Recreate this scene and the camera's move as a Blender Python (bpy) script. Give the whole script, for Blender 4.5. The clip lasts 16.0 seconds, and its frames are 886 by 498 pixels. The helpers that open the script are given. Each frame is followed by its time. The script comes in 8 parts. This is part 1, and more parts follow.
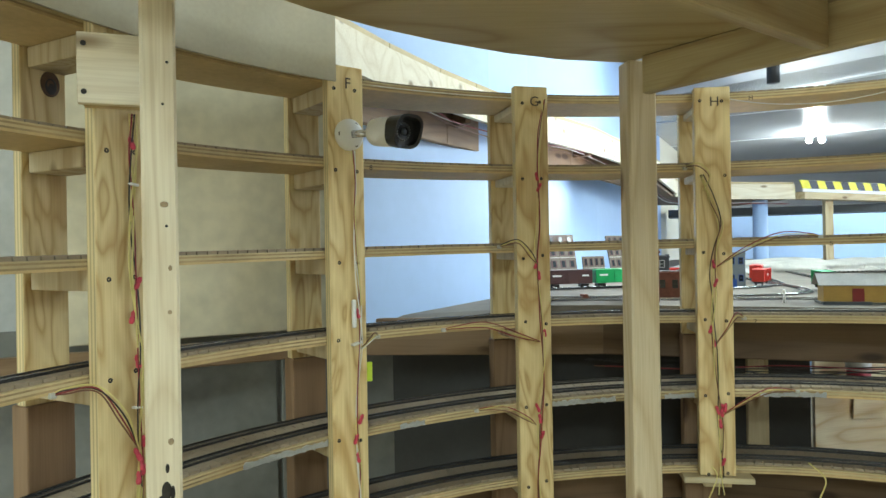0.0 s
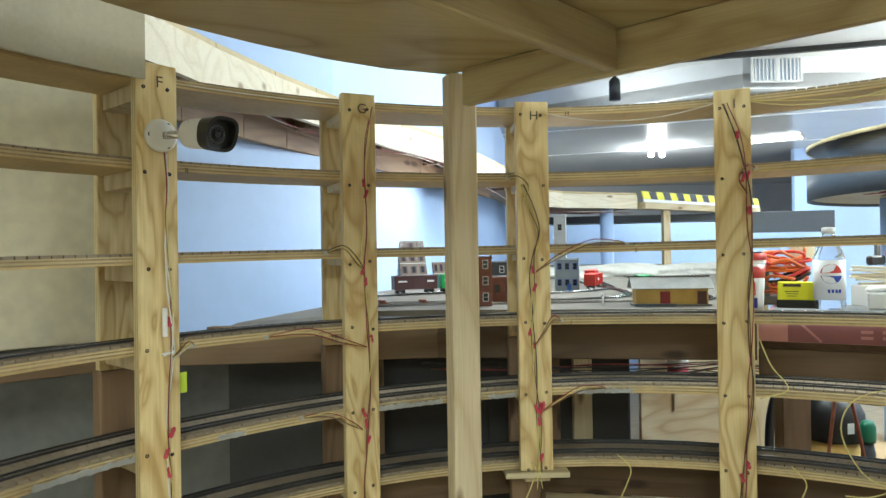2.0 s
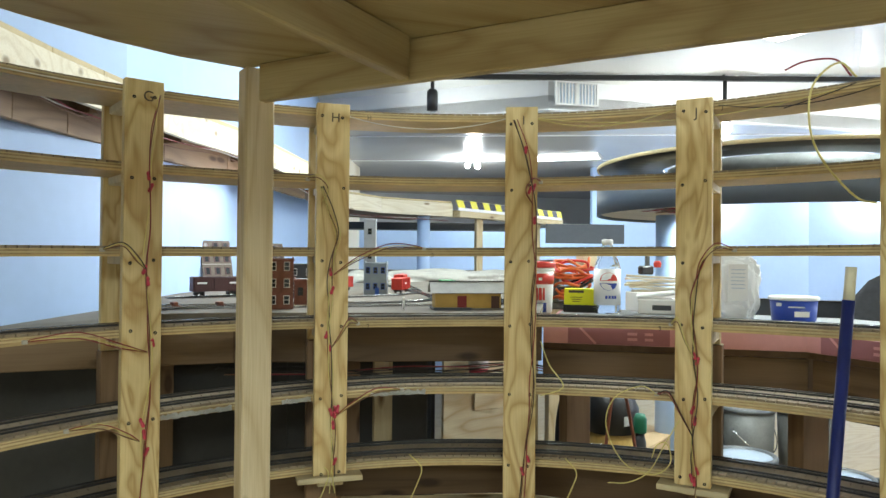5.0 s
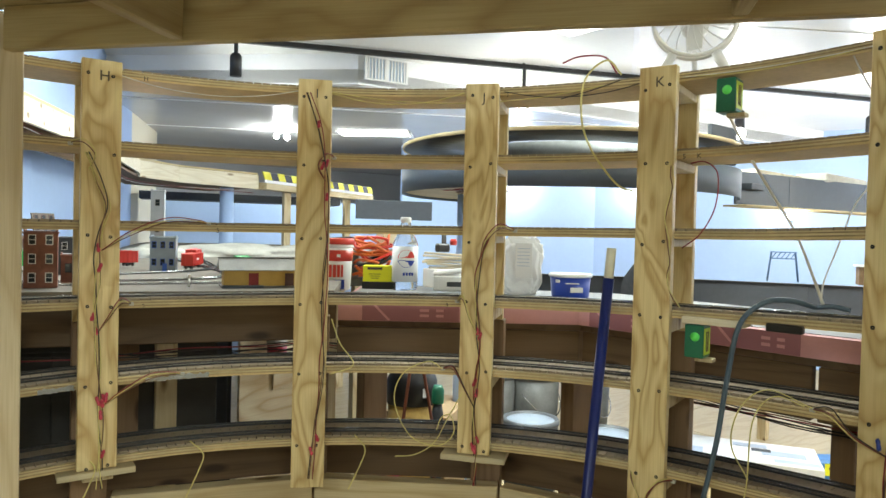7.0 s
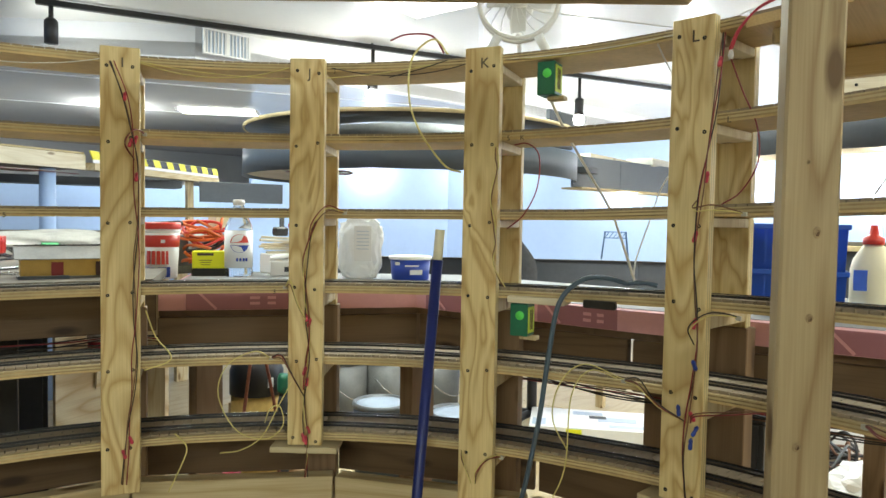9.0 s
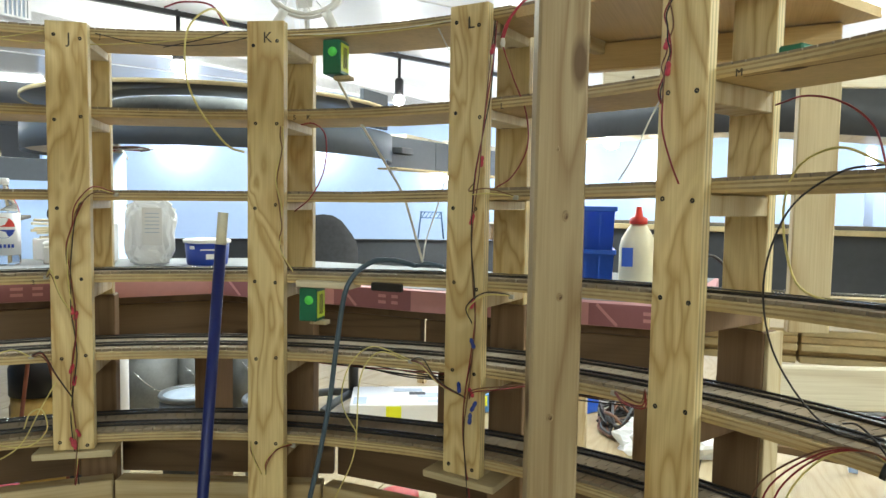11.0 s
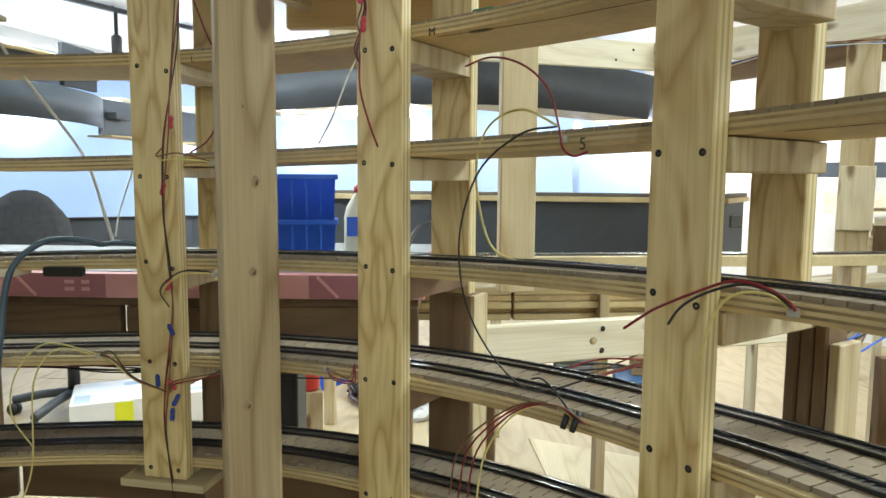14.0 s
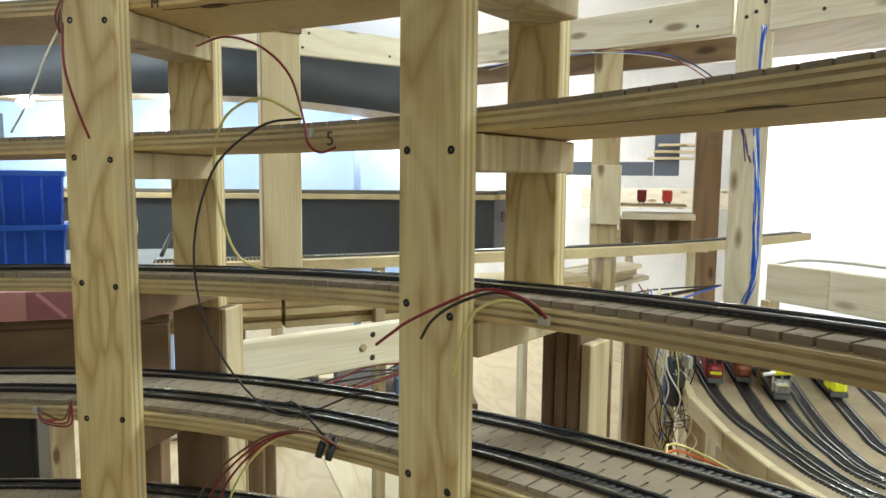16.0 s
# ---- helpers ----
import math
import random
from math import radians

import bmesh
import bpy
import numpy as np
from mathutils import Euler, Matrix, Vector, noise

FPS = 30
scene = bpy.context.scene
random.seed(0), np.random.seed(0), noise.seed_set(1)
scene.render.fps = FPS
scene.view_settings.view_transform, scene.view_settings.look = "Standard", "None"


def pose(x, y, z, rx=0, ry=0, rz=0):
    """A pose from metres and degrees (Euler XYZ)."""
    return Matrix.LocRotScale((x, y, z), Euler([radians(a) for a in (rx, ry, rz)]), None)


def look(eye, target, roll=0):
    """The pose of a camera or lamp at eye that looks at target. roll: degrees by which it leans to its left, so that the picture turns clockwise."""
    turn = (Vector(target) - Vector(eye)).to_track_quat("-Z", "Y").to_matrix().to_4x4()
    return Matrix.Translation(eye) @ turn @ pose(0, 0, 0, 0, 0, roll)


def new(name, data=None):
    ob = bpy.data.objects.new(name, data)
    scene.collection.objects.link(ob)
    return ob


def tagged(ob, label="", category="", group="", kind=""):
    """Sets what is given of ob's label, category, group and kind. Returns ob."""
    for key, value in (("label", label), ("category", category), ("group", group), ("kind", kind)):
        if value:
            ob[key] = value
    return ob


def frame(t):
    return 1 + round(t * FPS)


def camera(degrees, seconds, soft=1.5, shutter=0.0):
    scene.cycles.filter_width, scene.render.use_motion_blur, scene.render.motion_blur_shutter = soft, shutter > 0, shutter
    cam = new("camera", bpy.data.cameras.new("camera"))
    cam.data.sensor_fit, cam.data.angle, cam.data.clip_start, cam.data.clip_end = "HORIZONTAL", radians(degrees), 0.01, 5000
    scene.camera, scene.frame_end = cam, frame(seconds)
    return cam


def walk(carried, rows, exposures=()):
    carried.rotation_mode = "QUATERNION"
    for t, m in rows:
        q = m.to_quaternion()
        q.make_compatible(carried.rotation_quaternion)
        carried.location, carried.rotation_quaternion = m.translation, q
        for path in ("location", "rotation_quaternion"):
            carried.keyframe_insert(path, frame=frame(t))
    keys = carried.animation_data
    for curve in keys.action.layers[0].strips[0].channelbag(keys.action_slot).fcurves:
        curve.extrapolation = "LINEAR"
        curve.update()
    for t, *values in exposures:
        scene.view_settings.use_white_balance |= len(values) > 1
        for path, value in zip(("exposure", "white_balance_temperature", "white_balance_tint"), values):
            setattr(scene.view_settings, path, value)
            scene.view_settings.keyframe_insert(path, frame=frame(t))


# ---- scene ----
cam = camera(65.77, 16.0)
# seconds, x, y, z, pitch, roll, yaw
ROWS = [
    (0.0, 0.0000, 0.0000, 1.2000, 0.04, 0.97, 0.00),
    (0.5, 0.0188, -0.0045, 1.2004, 0.12, 0.93, -1.59),
    (1.0, 0.0375, -0.0090, 1.2046, 0.10, 1.12, -3.84),
    (1.5, 0.0619, -0.0117, 1.2020, 0.25, 0.75, -7.13),
    (2.0, 0.0858, -0.0145, 1.1993, 0.34, 0.88, -10.45),
    (2.5, 0.0986, -0.0170, 1.1953, 0.43, 0.92, -13.61),
    (3.0, 0.1098, -0.0220, 1.1939, 0.49, 0.71, -15.94),
    (5.5, 0.1414, -0.0291, 1.1967, 0.52, -1.12, -28.45),
    (6.0, 0.1507, -0.0326, 1.1971, 0.20, -1.76, -32.44),
    (6.5, 0.1639, -0.0347, 1.1998, -0.52, -1.86, -36.21),
    (7.0, 0.1809, -0.0365, 1.2026, -1.20, -1.45, -40.42),
    (7.5, 0.1977, -0.0362, 1.2033, -1.56, -0.45, -44.12),
    (8.0, 0.2150, -0.0379, 1.1992, -1.84, -0.75, -47.19),
    (10.5, 0.2865, -0.0928, 1.2079, -3.45, -0.67, -61.41),
    (11.0, 0.2993, -0.1070, 1.2087, -3.86, -0.98, -66.01),
    (11.5, 0.3095, -0.1185, 1.2099, -4.19, -0.88, -69.87),
    (12.0, 0.3224, -0.1261, 1.2080, -4.57, -0.51, -73.44),
    (12.5, 0.3381, -0.1282, 1.2064, -4.98, -0.25, -76.64),
    (13.0, 0.3505, -0.1435, 1.2044, -5.46, 0.15, -79.78),
    (13.5, 0.3614, -0.1507, 1.2033, -5.76, 0.33, -82.77),
    (14.0, 0.3792, -0.1531, 1.2009, -5.87, -0.43, -86.31),
    (14.5, 0.3986, -0.1600, 1.1977, -6.00, 0.43, -90.20),
    (15.0, 0.4127, -0.1678, 1.1986, -6.18, 0.11, -94.16),
    (15.5, 0.4309, -0.1851, 1.1977, -6.34, -1.08, -98.97),
    (16.0, 0.4459, -0.1938, 1.2032, -5.99, -0.58, -103.83),
]
walk(cam, [(t, pose(x, y, z, 90 + p, r, w)) for t, x, y, z, p, r, w in ROWS], exposures=[(0.0, 0.26, 6050, 4), (2.0, 0.28, 6180, 7), (3.0, 0.2, 6250, 7), (6.5, 0.12, 6600, 9), (8.0, 0.14, 6800, 9), (10.5, 0.12, 6550, 9), (13.0, 0.17, 6350, 10), (15.0, 0.07, 6080, 9), (16.0, 0.02, 6230, 10)])

# ---- light ----
world = bpy.data.worlds.new("room_world")
scene.world = world
world.use_nodes = True
world.node_tree.nodes["Background"].inputs[0].default_value = (0.8, 0.87, 1.0, 1)
world.node_tree.nodes["Background"].inputs[1].default_value = 0.15


def area_lamp(name, at, to, sx, sy, watts, col=(0.885, 1.0, 0.965)):
    d = bpy.data.lights.new(name, "AREA")
    d.shape, d.size, d.size_y, d.energy, d.color = "RECTANGLE", sx, sy, watts, col
    ob = new(name, d)
    ob.matrix_world = look(at, to)
    return ob


def spot_lamp(name, at, to, watts, angle=75):
    d = bpy.data.lights.new(name, "SPOT")
    d.energy, d.spot_size, d.spot_blend, d.shadow_soft_size = watts, radians(angle), 0.5, 0.04
    d.color = (0.95, 1.0, 0.97)
    ob = new(name, d)
    ob.matrix_world = look(at, to)
    return ob


CEIL, LOW_CEIL = 2.275, 2.10
# the four panels at negative y are unseen, added for more light
PANELS = [(-0.4, -2.4), (1.7, -1.9), (2.73, 1.73), (-2.2, -1.0), (4.4, -0.6), (1.15, 2.35)]
PANEL_WATTS = [64, 44, 64, 58, 36, 18]
for (px, py), watts in zip(PANELS, PANEL_WATTS):
    area_lamp("ceiling_panel_lamp", (px, py, CEIL - 0.03), (px, py, 0), 0.58, 1.15, watts)
LOW_PANELS = [(3.70, 5.07)]
LOW_TURN = -44
for px, py in LOW_PANELS:
    area_lamp("low_panel_lamp", (px, py, LOW_CEIL - 0.03), (px, py, 0), 0.62, 0.25, 14).rotation_euler = (0, 0, radians(LOW_TURN))
# heads of the track lights: place and whether lit
HEADS = [(3.30, 2.89, 1.97, True), (4.72, 2.22, 1.95, True), (1.76, 3.62, 2.03, False), (5.72, 1.75, 1.99, True), (4.60, -1.17, 2.0, True)]


def point_lamp(name, at, watts, size=0.03, col=(0.95, 1.0, 0.98)):
    d = bpy.data.lights.new(name, "POINT")
    d.energy, d.shadow_soft_size, d.color = watts, size, col
    ob = new(name, d)
    ob.location = at
    return ob


for hx, hy, hz, lit in HEADS:
    if lit:
        spot_lamp("track_lamp", (hx, hy, hz - 0.075), (hx * 1.3, hy * 1.45 + 0.2, 1.2), 13, 130)
        point_lamp("track_bulb", (hx, hy, hz - 0.075), 16)
FAR_LAMP = (3.015, 5.49, 2.0)
point_lamp("far_lamp", (FAR_LAMP[0], FAR_LAMP[1], FAR_LAMP[2] - 0.06), 16, 0.04, (0.93, 1.0, 1.0))
# track light turned to the bulkhead
spot_lamp("track_lamp", (1.80, 3.66, 2.0), (2.15, 3.80, 2.26), 5, 150)
# unseen lamp added below the shelf to brighten the blue wall
area_lamp("under_shelf_lamp", (0.70, 2.20, 1.42), (-0.1, 2.0, 1.0), 0.9, 0.08, 2.8, (1.0, 0.96, 0.98))
# small lamps under the upper decks, close to the backdrop that they wash
WASH = [(5.387, 4.86, 1.76, 11), (6.34, 4.07, 1.76, 11), (6.84, 2.85, 1.52, 5), (7.02, 1.65, 1.55, 8), (6.97, 0.67, 1.55, 12), (6.85, -0.4, 1.52, 5), (6.75, -1.45, 1.5, 10), (5.9, -2.35, 1.45, 16), (3.12, -2.13, 1.45, 5)]
for bx, by, bz, watts in WASH:
    point_lamp("under_deck_lamp", (bx, by, bz), watts, 0.04, (1.0, 0.97, 0.98))
for bx, by, bz, tx, ty in ((3.75, 0.45, 1.49, 7.2, 0.2), (3.75, -0.75, 1.455, 6.4, -2.2), (3.0, -2.0, 1.40, 4.2, -3.8)):
    area_lamp("under_deck_lamp", (bx, by, bz), (tx, ty, 1.15), 0.5, 0.06, 7, (1.0, 0.93, 0.95))

# ---- materials ----


def mat(name, base, rough=0.6, metal=0.0, spec=0.5):
    m = bpy.data.materials.new(name)
    m.use_nodes = True
    b = m.node_tree.nodes["Principled BSDF"]
    b.inputs["Base Color"].default_value = (*base, 1)
    b.inputs["Roughness"].default_value = rough
    b.inputs["Metallic"].default_value = metal
    b.inputs["Specular IOR Level"].default_value = spec
    return m, m.node_tree, b


def ramp(nt, stops):
    r = nt.nodes.new("ShaderNodeValToRGB")
    el = r.color_ramp.elements
    while len(el) < len(stops):
        el.new(0.5)
    for e, (p, c) in zip(el, stops):
        e.position, e.color = p, (*c, 1)
    return r


def mapped(nt, scale, coord="Object"):
    tc = nt.nodes.new("ShaderNodeTexCoord")
    mp = nt.nodes.new("ShaderNodeMapping")
    mp.inputs["Scale"].default_value = scale
    nt.links.new(tc.outputs[coord], mp.inputs["Vector"])
    return tc, mp


def add_bump(nt, b, out, strength, dist):
    bp = nt.nodes.new("ShaderNodeBump")
    bp.inputs["Strength"].default_value, bp.inputs["Distance"].default_value = strength, dist
    nt.links.new(out, bp.inputs["Height"])
    nt.links.new(bp.outputs["Normal"], b.inputs["Normal"])


def wood(name, light, dark, axis="z", rough=0.55, ring=26.0, knots=True, contrast=1.0, blotch=0.12, edge=False, long=0.12, rings=8.0):
    """Sawn softwood: growth rings cut at a shallow angle, fine fibres, a few knots, blotches."""
    m, nt, b = mat(name, light, rough)
    L = nt.links
    ax = "xyz".index(axis)
    tc, mp = mapped(nt, (1, 1, 1))
    info = nt.nodes.new("ShaderNodeObjectInfo")
    shift = nt.nodes.new("ShaderNodeVectorMath")
    shift.operation = "MULTIPLY_ADD"
    comb = nt.nodes.new("ShaderNodeCombineXYZ")
    for k in range(3):
        L.new(info.outputs["Random"], comb.inputs[k])
    L.new(comb.outputs[0], shift.inputs[0])
    shift.inputs[1].default_value = (3.1, 7.7, 5.3)
    L.new(tc.outputs["Object"], shift.inputs[2])
    st = nt.nodes.new("ShaderNodeVectorMath")
    st.operation = "MULTIPLY"
    sc = [1.0, 1.0, 1.0]
    sc[ax] = long
    st.inputs[1].default_value = sc
    L.new(shift.outputs[0], st.inputs[0])
    n1 = nt.nodes.new("ShaderNodeTexNoise")
    n1.inputs["Scale"].default_value, n1.inputs["Detail"].default_value, n1.inputs["Distortion"].default_value = ring * 0.5, 2.0, 0.6
    L.new(st.outputs[0], n1.inputs["Vector"])
    mul = nt.nodes.new("ShaderNodeMath")
    mul.operation = "MULTIPLY"
    mul.inputs[1].default_value = rings
    L.new(n1.outputs["Fac"], mul.inputs[0])
    fr = nt.nodes.new("ShaderNodeMath")
    fr.operation = "FRACT"
    L.new(mul.outputs[0], fr.inputs[0])
    late = tuple(l + (d - l) * contrast for l, d in zip(light, dark))
    half = tuple(x * 0.6 + y * 0.4 for x, y in zip(light, late))
    r1 = ramp(nt, [(0.0, half), (0.18, light), (0.38, light), (0.66, half), (0.86, late), (1.0, half)])
    L.new(fr.outputs[0], r1.inputs[0])
    # fine fibres
    fib = nt.nodes.new("ShaderNodeVectorMath")
    fib.operation = "MULTIPLY"
    sf = [420.0, 420.0, 420.0]
    sf[ax] = 9.0
    fib.inputs[1].default_value = sf
    L.new(shift.outputs[0], fib.inputs[0])
    n2 = nt.nodes.new("ShaderNodeTexNoise")
    n2.inputs["Scale"].default_value, n2.inputs["Detail"].default_value = 1.0, 2.0
    L.new(fib.outputs[0], n2.inputs["Vector"])
    mixf = nt.nodes.new("ShaderNodeMix")
    mixf.data_type, mixf.blend_type = "RGBA", "MULTIPLY"
    mixf.inputs["Factor"].default_value = 0.42
    r2 = ramp(nt, [(0.3, (0.72, 0.66, 0.58)), (0.62, (1, 1, 1))])
    L.new(n2.outputs["Fac"], r2.inputs[0])
    L.new(r1.outputs[0], mixf.inputs["A"])
    L.new(r2.outputs[0], mixf.inputs["B"])
    last = mixf.outputs["Result"]
    if knots:
        kn = nt.nodes.new("ShaderNodeVectorMath")
        kn.operation = "MULTIPLY"
        sk = [16.0, 16.0, 16.0]
        sk[ax] = 5.5
        kn.inputs[1].default_value = sk
        L.new(shift.outputs[0], kn.inputs[0])
        vo = nt.nodes.new("ShaderNodeTexVoronoi")
        vo.inputs["Scale"].default_value = 1.0
        L.new(kn.outputs[0], vo.inputs["Vector"])
        rk = ramp(nt, [(0.10, (1, 1, 1)), (0.20, (0, 0, 0))])
        L.new(vo.outputs["Distance"], rk.inputs[0])
        mk = nt.nodes.new("ShaderNodeMix")
        mk.data_type = "RGBA"
        mk.inputs["B"].default_value = (dark[0] * 0.45, dark[1] * 0.38, dark[2] * 0.32, 1)
        L.new(rk.outputs[0], mk.inputs["Factor"])
        L.new(last, mk.inputs["A"])
        last = mk.outputs["Result"]
    # blotches and board-to-board difference
    n3 = nt.nodes.new("ShaderNodeTexNoise")
    n3.inputs["Scale"].default_value, n3.inputs["Detail"].default_value = 5.0, 3.0
    L.new(shift.outputs[0], n3.inputs["Vector"])
    hs = nt.nodes.new("ShaderNodeHueSaturation")
    ml = nt.nodes.new("ShaderNodeMapRange")
    ml.inputs["To Min"].default_value, ml.inputs["To Max"].default_value = 1 - blotch, 1 + blotch
    ad = nt.nodes.new("ShaderNodeMath")
    ad.operation = "ADD"
    sub = nt.nodes.new("ShaderNodeMath")
    sub.operation = "MULTIPLY"
    sub.inputs[1].default_value = 0.35
    L.new(info.outputs["Random"], sub.inputs[0])
    L.new(n3.outputs["Fac"], ad.inputs[0])
    L.new(sub.outputs[0], ad.inputs[1])
    ml.inputs["From Max"].default_value = 1.35
    L.new(ad.outputs[0], ml.inputs["Value"])
    L.new(ml.outputs[0], hs.inputs["Value"])
    L.new(last, hs.inputs["Color"])
    last = hs.outputs[0]
    if edge:
        # sawn edges of plywood show its layers across the thickness (local y)
        sp = nt.nodes.new("ShaderNodeSeparateXYZ")
        L.new(tc.outputs["Object"], sp.inputs[0])
        ly = nt.nodes.new("ShaderNodeMath")
        ly.operation = "MULTIPLY_ADD"
        ly.inputs[1].default_value = 310.0
        L.new(sp.outputs["Y"], ly.inputs[0])
        L.new(n3.outputs["Fac"], ly.inputs[2])
        fl_ = nt.nodes.new("ShaderNodeMath")
        fl_.operation = "PINGPONG"
        fl_.inputs[1].default_value = 1.0
        L.new(ly.outputs[0], fl_.inputs[0])
        re_ = ramp(nt, [(0.3, tuple(v * 0.62 for v in light)), (0.55, tuple(v * 0.95 for v in light))])
        L.new(fl_.outputs[0], re_.inputs[0])
        sn = nt.nodes.new("ShaderNodeSeparateXYZ")
        L.new(tc.outputs["Normal"], sn.inputs[0])
        ab = nt.nodes.new("ShaderNodeMath")
        ab.operation = "ABSOLUTE"
        L.new(sn.outputs["X"], ab.inputs[0])
        gt = nt.nodes.new("ShaderNodeMath")
        gt.operation = "GREATER_THAN"
        gt.inputs[1].default_value = 0.85
        L.new(ab.outputs[0], gt.inputs[0])
        me_ = nt.nodes.new("ShaderNodeMix")
        me_.data_type = "RGBA"
        L.new(gt.outputs[0], me_.inputs["Factor"])
        L.new(last, me_.inputs["A"])
        L.new(re_.outputs[0], me_.inputs["B"])
        last = me_.outputs["Result"]
    L.new(last, b.inputs["Base Color"])
    add_bump(nt, b, n2.outputs["Fac"], 0.25, 0.0006)
    return m


def mottled(name, base, vary=0.12, scale=6.0, rough=0.6, fine=60.0, bump=0.1, metal=0.0, spec=0.5):
    """A plain surface with broad stains and fine grain."""
    m, nt, b = mat(name, base, rough, metal, spec)
    tc, mp = mapped(nt, (1, 1, 1))
    n1 = nt.nodes.new("ShaderNodeTexNoise")
    n1.inputs["Scale"].default_value, n1.inputs["Detail"].default_value = scale, 4.0
    n2 = nt.nodes.new("ShaderNodeTexNoise")
    n2.inputs["Scale"].default_value, n2.inputs["Detail"].default_value = fine, 3.0
    for n in (n1, n2):
        nt.links.new(mp.outputs[0], n.inputs["Vector"])
    ad = nt.nodes.new("ShaderNodeMath")
    ad.operation = "MULTIPLY_ADD"
    ad.inputs[1].default_value = 0.35
    nt.links.new(n2.outputs["Fac"], ad.inputs[0])
    nt.links.new(n1.outputs["Fac"], ad.inputs[2])
    r = ramp(nt, [(0.42, tuple(c * (1 - vary) for c in base)), (0.92, tuple(min(1, c * (1 + vary)) for c in base))])
    nt.links.new(ad.outputs[0], r.inputs[0])
    nt.links.new(r.outputs[0], b.inputs["Base Color"])
    if bump:
        add_bump(nt, b, n2.outputs["Fac"], bump, 0.001)
    return m


def glow(name, col, strength):
    m, nt, b = mat(name, (0.9, 0.9, 0.9), 0.5)
    b.inputs["Emission Color"].default_value = (*col, 1)
    b.inputs["Emission Strength"].default_value = strength
    return m


PLY = wood("post_plywood", (0.72, 0.585, 0.305), (0.47, 0.305, 0.115), "z", 0.5, 30.0, knots=False, contrast=0.9, blotch=0.26, edge=True, long=0.28, rings=7.0)
PINE = wood("pine_board", (0.58, 0.49, 0.31), (0.41, 0.29, 0.14), "z", 0.6, 18.0, contrast=0.8)
PINE_X = wood("pine_board_lengthwise", (0.56, 0.47, 0.29), (0.40, 0.29, 0.14), "x", 0.6, 18.0, contrast=0.7)
PINE_PALE = wood("pale_stud_pine", (0.73, 0.66, 0.49), (0.58, 0.48, 0.31), "z", 0.65, 24.0, contrast=0.6)
PLY_X = wood("plywood_sheet", (0.53, 0.46, 0.30), (0.38, 0.29, 0.15), "x", 0.55, 9.0, knots=False, contrast=0.6, long=0.22, rings=6.0)
LOFTPLY = wood("loft_plywood", (0.46, 0.385, 0.22), (0.29, 0.205, 0.09), "x", 0.6, 9.0, knots=False, contrast=0.7, blotch=0.25, long=0.25, rings=6.0)
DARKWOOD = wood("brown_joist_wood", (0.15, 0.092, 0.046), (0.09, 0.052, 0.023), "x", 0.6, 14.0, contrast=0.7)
BROWN_Z = wood("brown_post_wood", (0.24, 0.15, 0.08), (0.15, 0.085, 0.04), "z", 0.6, 14.0, contrast=0.7)
FLOORPLY = wood("floor_plywood", (0.44, 0.36, 0.22), (0.34, 0.25, 0.13), "x", 0.5, 9.0, knots=False, contrast=0.6, long=0.3, rings=7.0)
EDGE = mottled("plywood_edge", (0.50, 0.37, 0.19), 0.3, 9, 0.7, 160)
DECK = mottled("deck_plywood", (0.53, 0.425, 0.235), 0.22, 7, 0.6, 90)
PLY_DARK = mottled("dark_ply_layer", (0.35, 0.255, 0.13), 0.5, 10, 0.75, 120)
# orange light on the exit deck's underside is put into this colour
WARMPLY = wood("warm_lit_plywood", (0.60, 0.44, 0.215), (0.46, 0.29, 0.11), "x", 0.5, 9.0, knots=False, contrast=0.7, blotch=0.15, long=0.22, rings=6.0)
# warm bounce from the floor is mixed into the underside's colour
DECK_UNDER = mottled("deck_underside", (0.53, 0.39, 0.19), 0.25, 6, 0.65, 90)
HOMA = mottled("fibre_roadbed", (0.285, 0.228, 0.160), 0.18, 12, 0.9, 220, 0.3)
# shade from the decks overhead is mixed into the yard's brown
YARDB = mottled("shaded_yard_roadbed", (0.30, 0.235, 0.15), 0.25, 9, 0.9, 150, 0.3)
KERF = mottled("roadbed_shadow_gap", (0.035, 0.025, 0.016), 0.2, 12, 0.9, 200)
TIE = mottled("black_tie_plastic", (0.022, 0.02, 0.019), 0.25, 20, 0.5, 200)
RAIL = mottled("nickel_rail", (0.42, 0.42, 0.42), 0.25, 30, 0.22, 200, 0, 1.0)
KNOT_PALE = mottled("pale_knot_wood", (0.31, 0.23, 0.13), 0.3, 50, 0.65, 260, 0.15)
SCORCH = mottled("scorched_wood", (0.02, 0.016, 0.012), 0.4, 90, 0.8, 300, 0.2)
KNOT = mottled("knot_wood", (0.10, 0.055, 0.028), 0.35, 60, 0.7, 300, 0.3)
STEEL = mottled("dark_screw_steel", (0.022, 0.020, 0.018), 0.3, 60, 0.5, 300, 0, 0.3)
BLUE = mottled("sky_blue_paint", (0.38, 0.53, 0.81), 0.06, 1.6, 0.5, 30, 0.05)
WHITE = mottled("white_paint", (0.78, 0.79, 0.80), 0.04, 2, 0.4, 30, 0.04)
LOWC = mottled("low_ceiling_panel", (0.60, 0.60, 0.59), 0.06, 2, 0.22, 40, 0.03)
CEILM = mottled("ceiling_panel", (0.75, 0.745, 0.71), 0.05, 2, 0.32, 40, 0.04)
CREAMW = mottled("cream_wall_paint", (0.72, 0.67, 0.54), 0.06, 2, 0.5, 30, 0.04)
CHAR = mottled("charcoal_fascia", (0.042, 0.048, 0.057), 0.25, 3, 0.55, 40, 0.05)
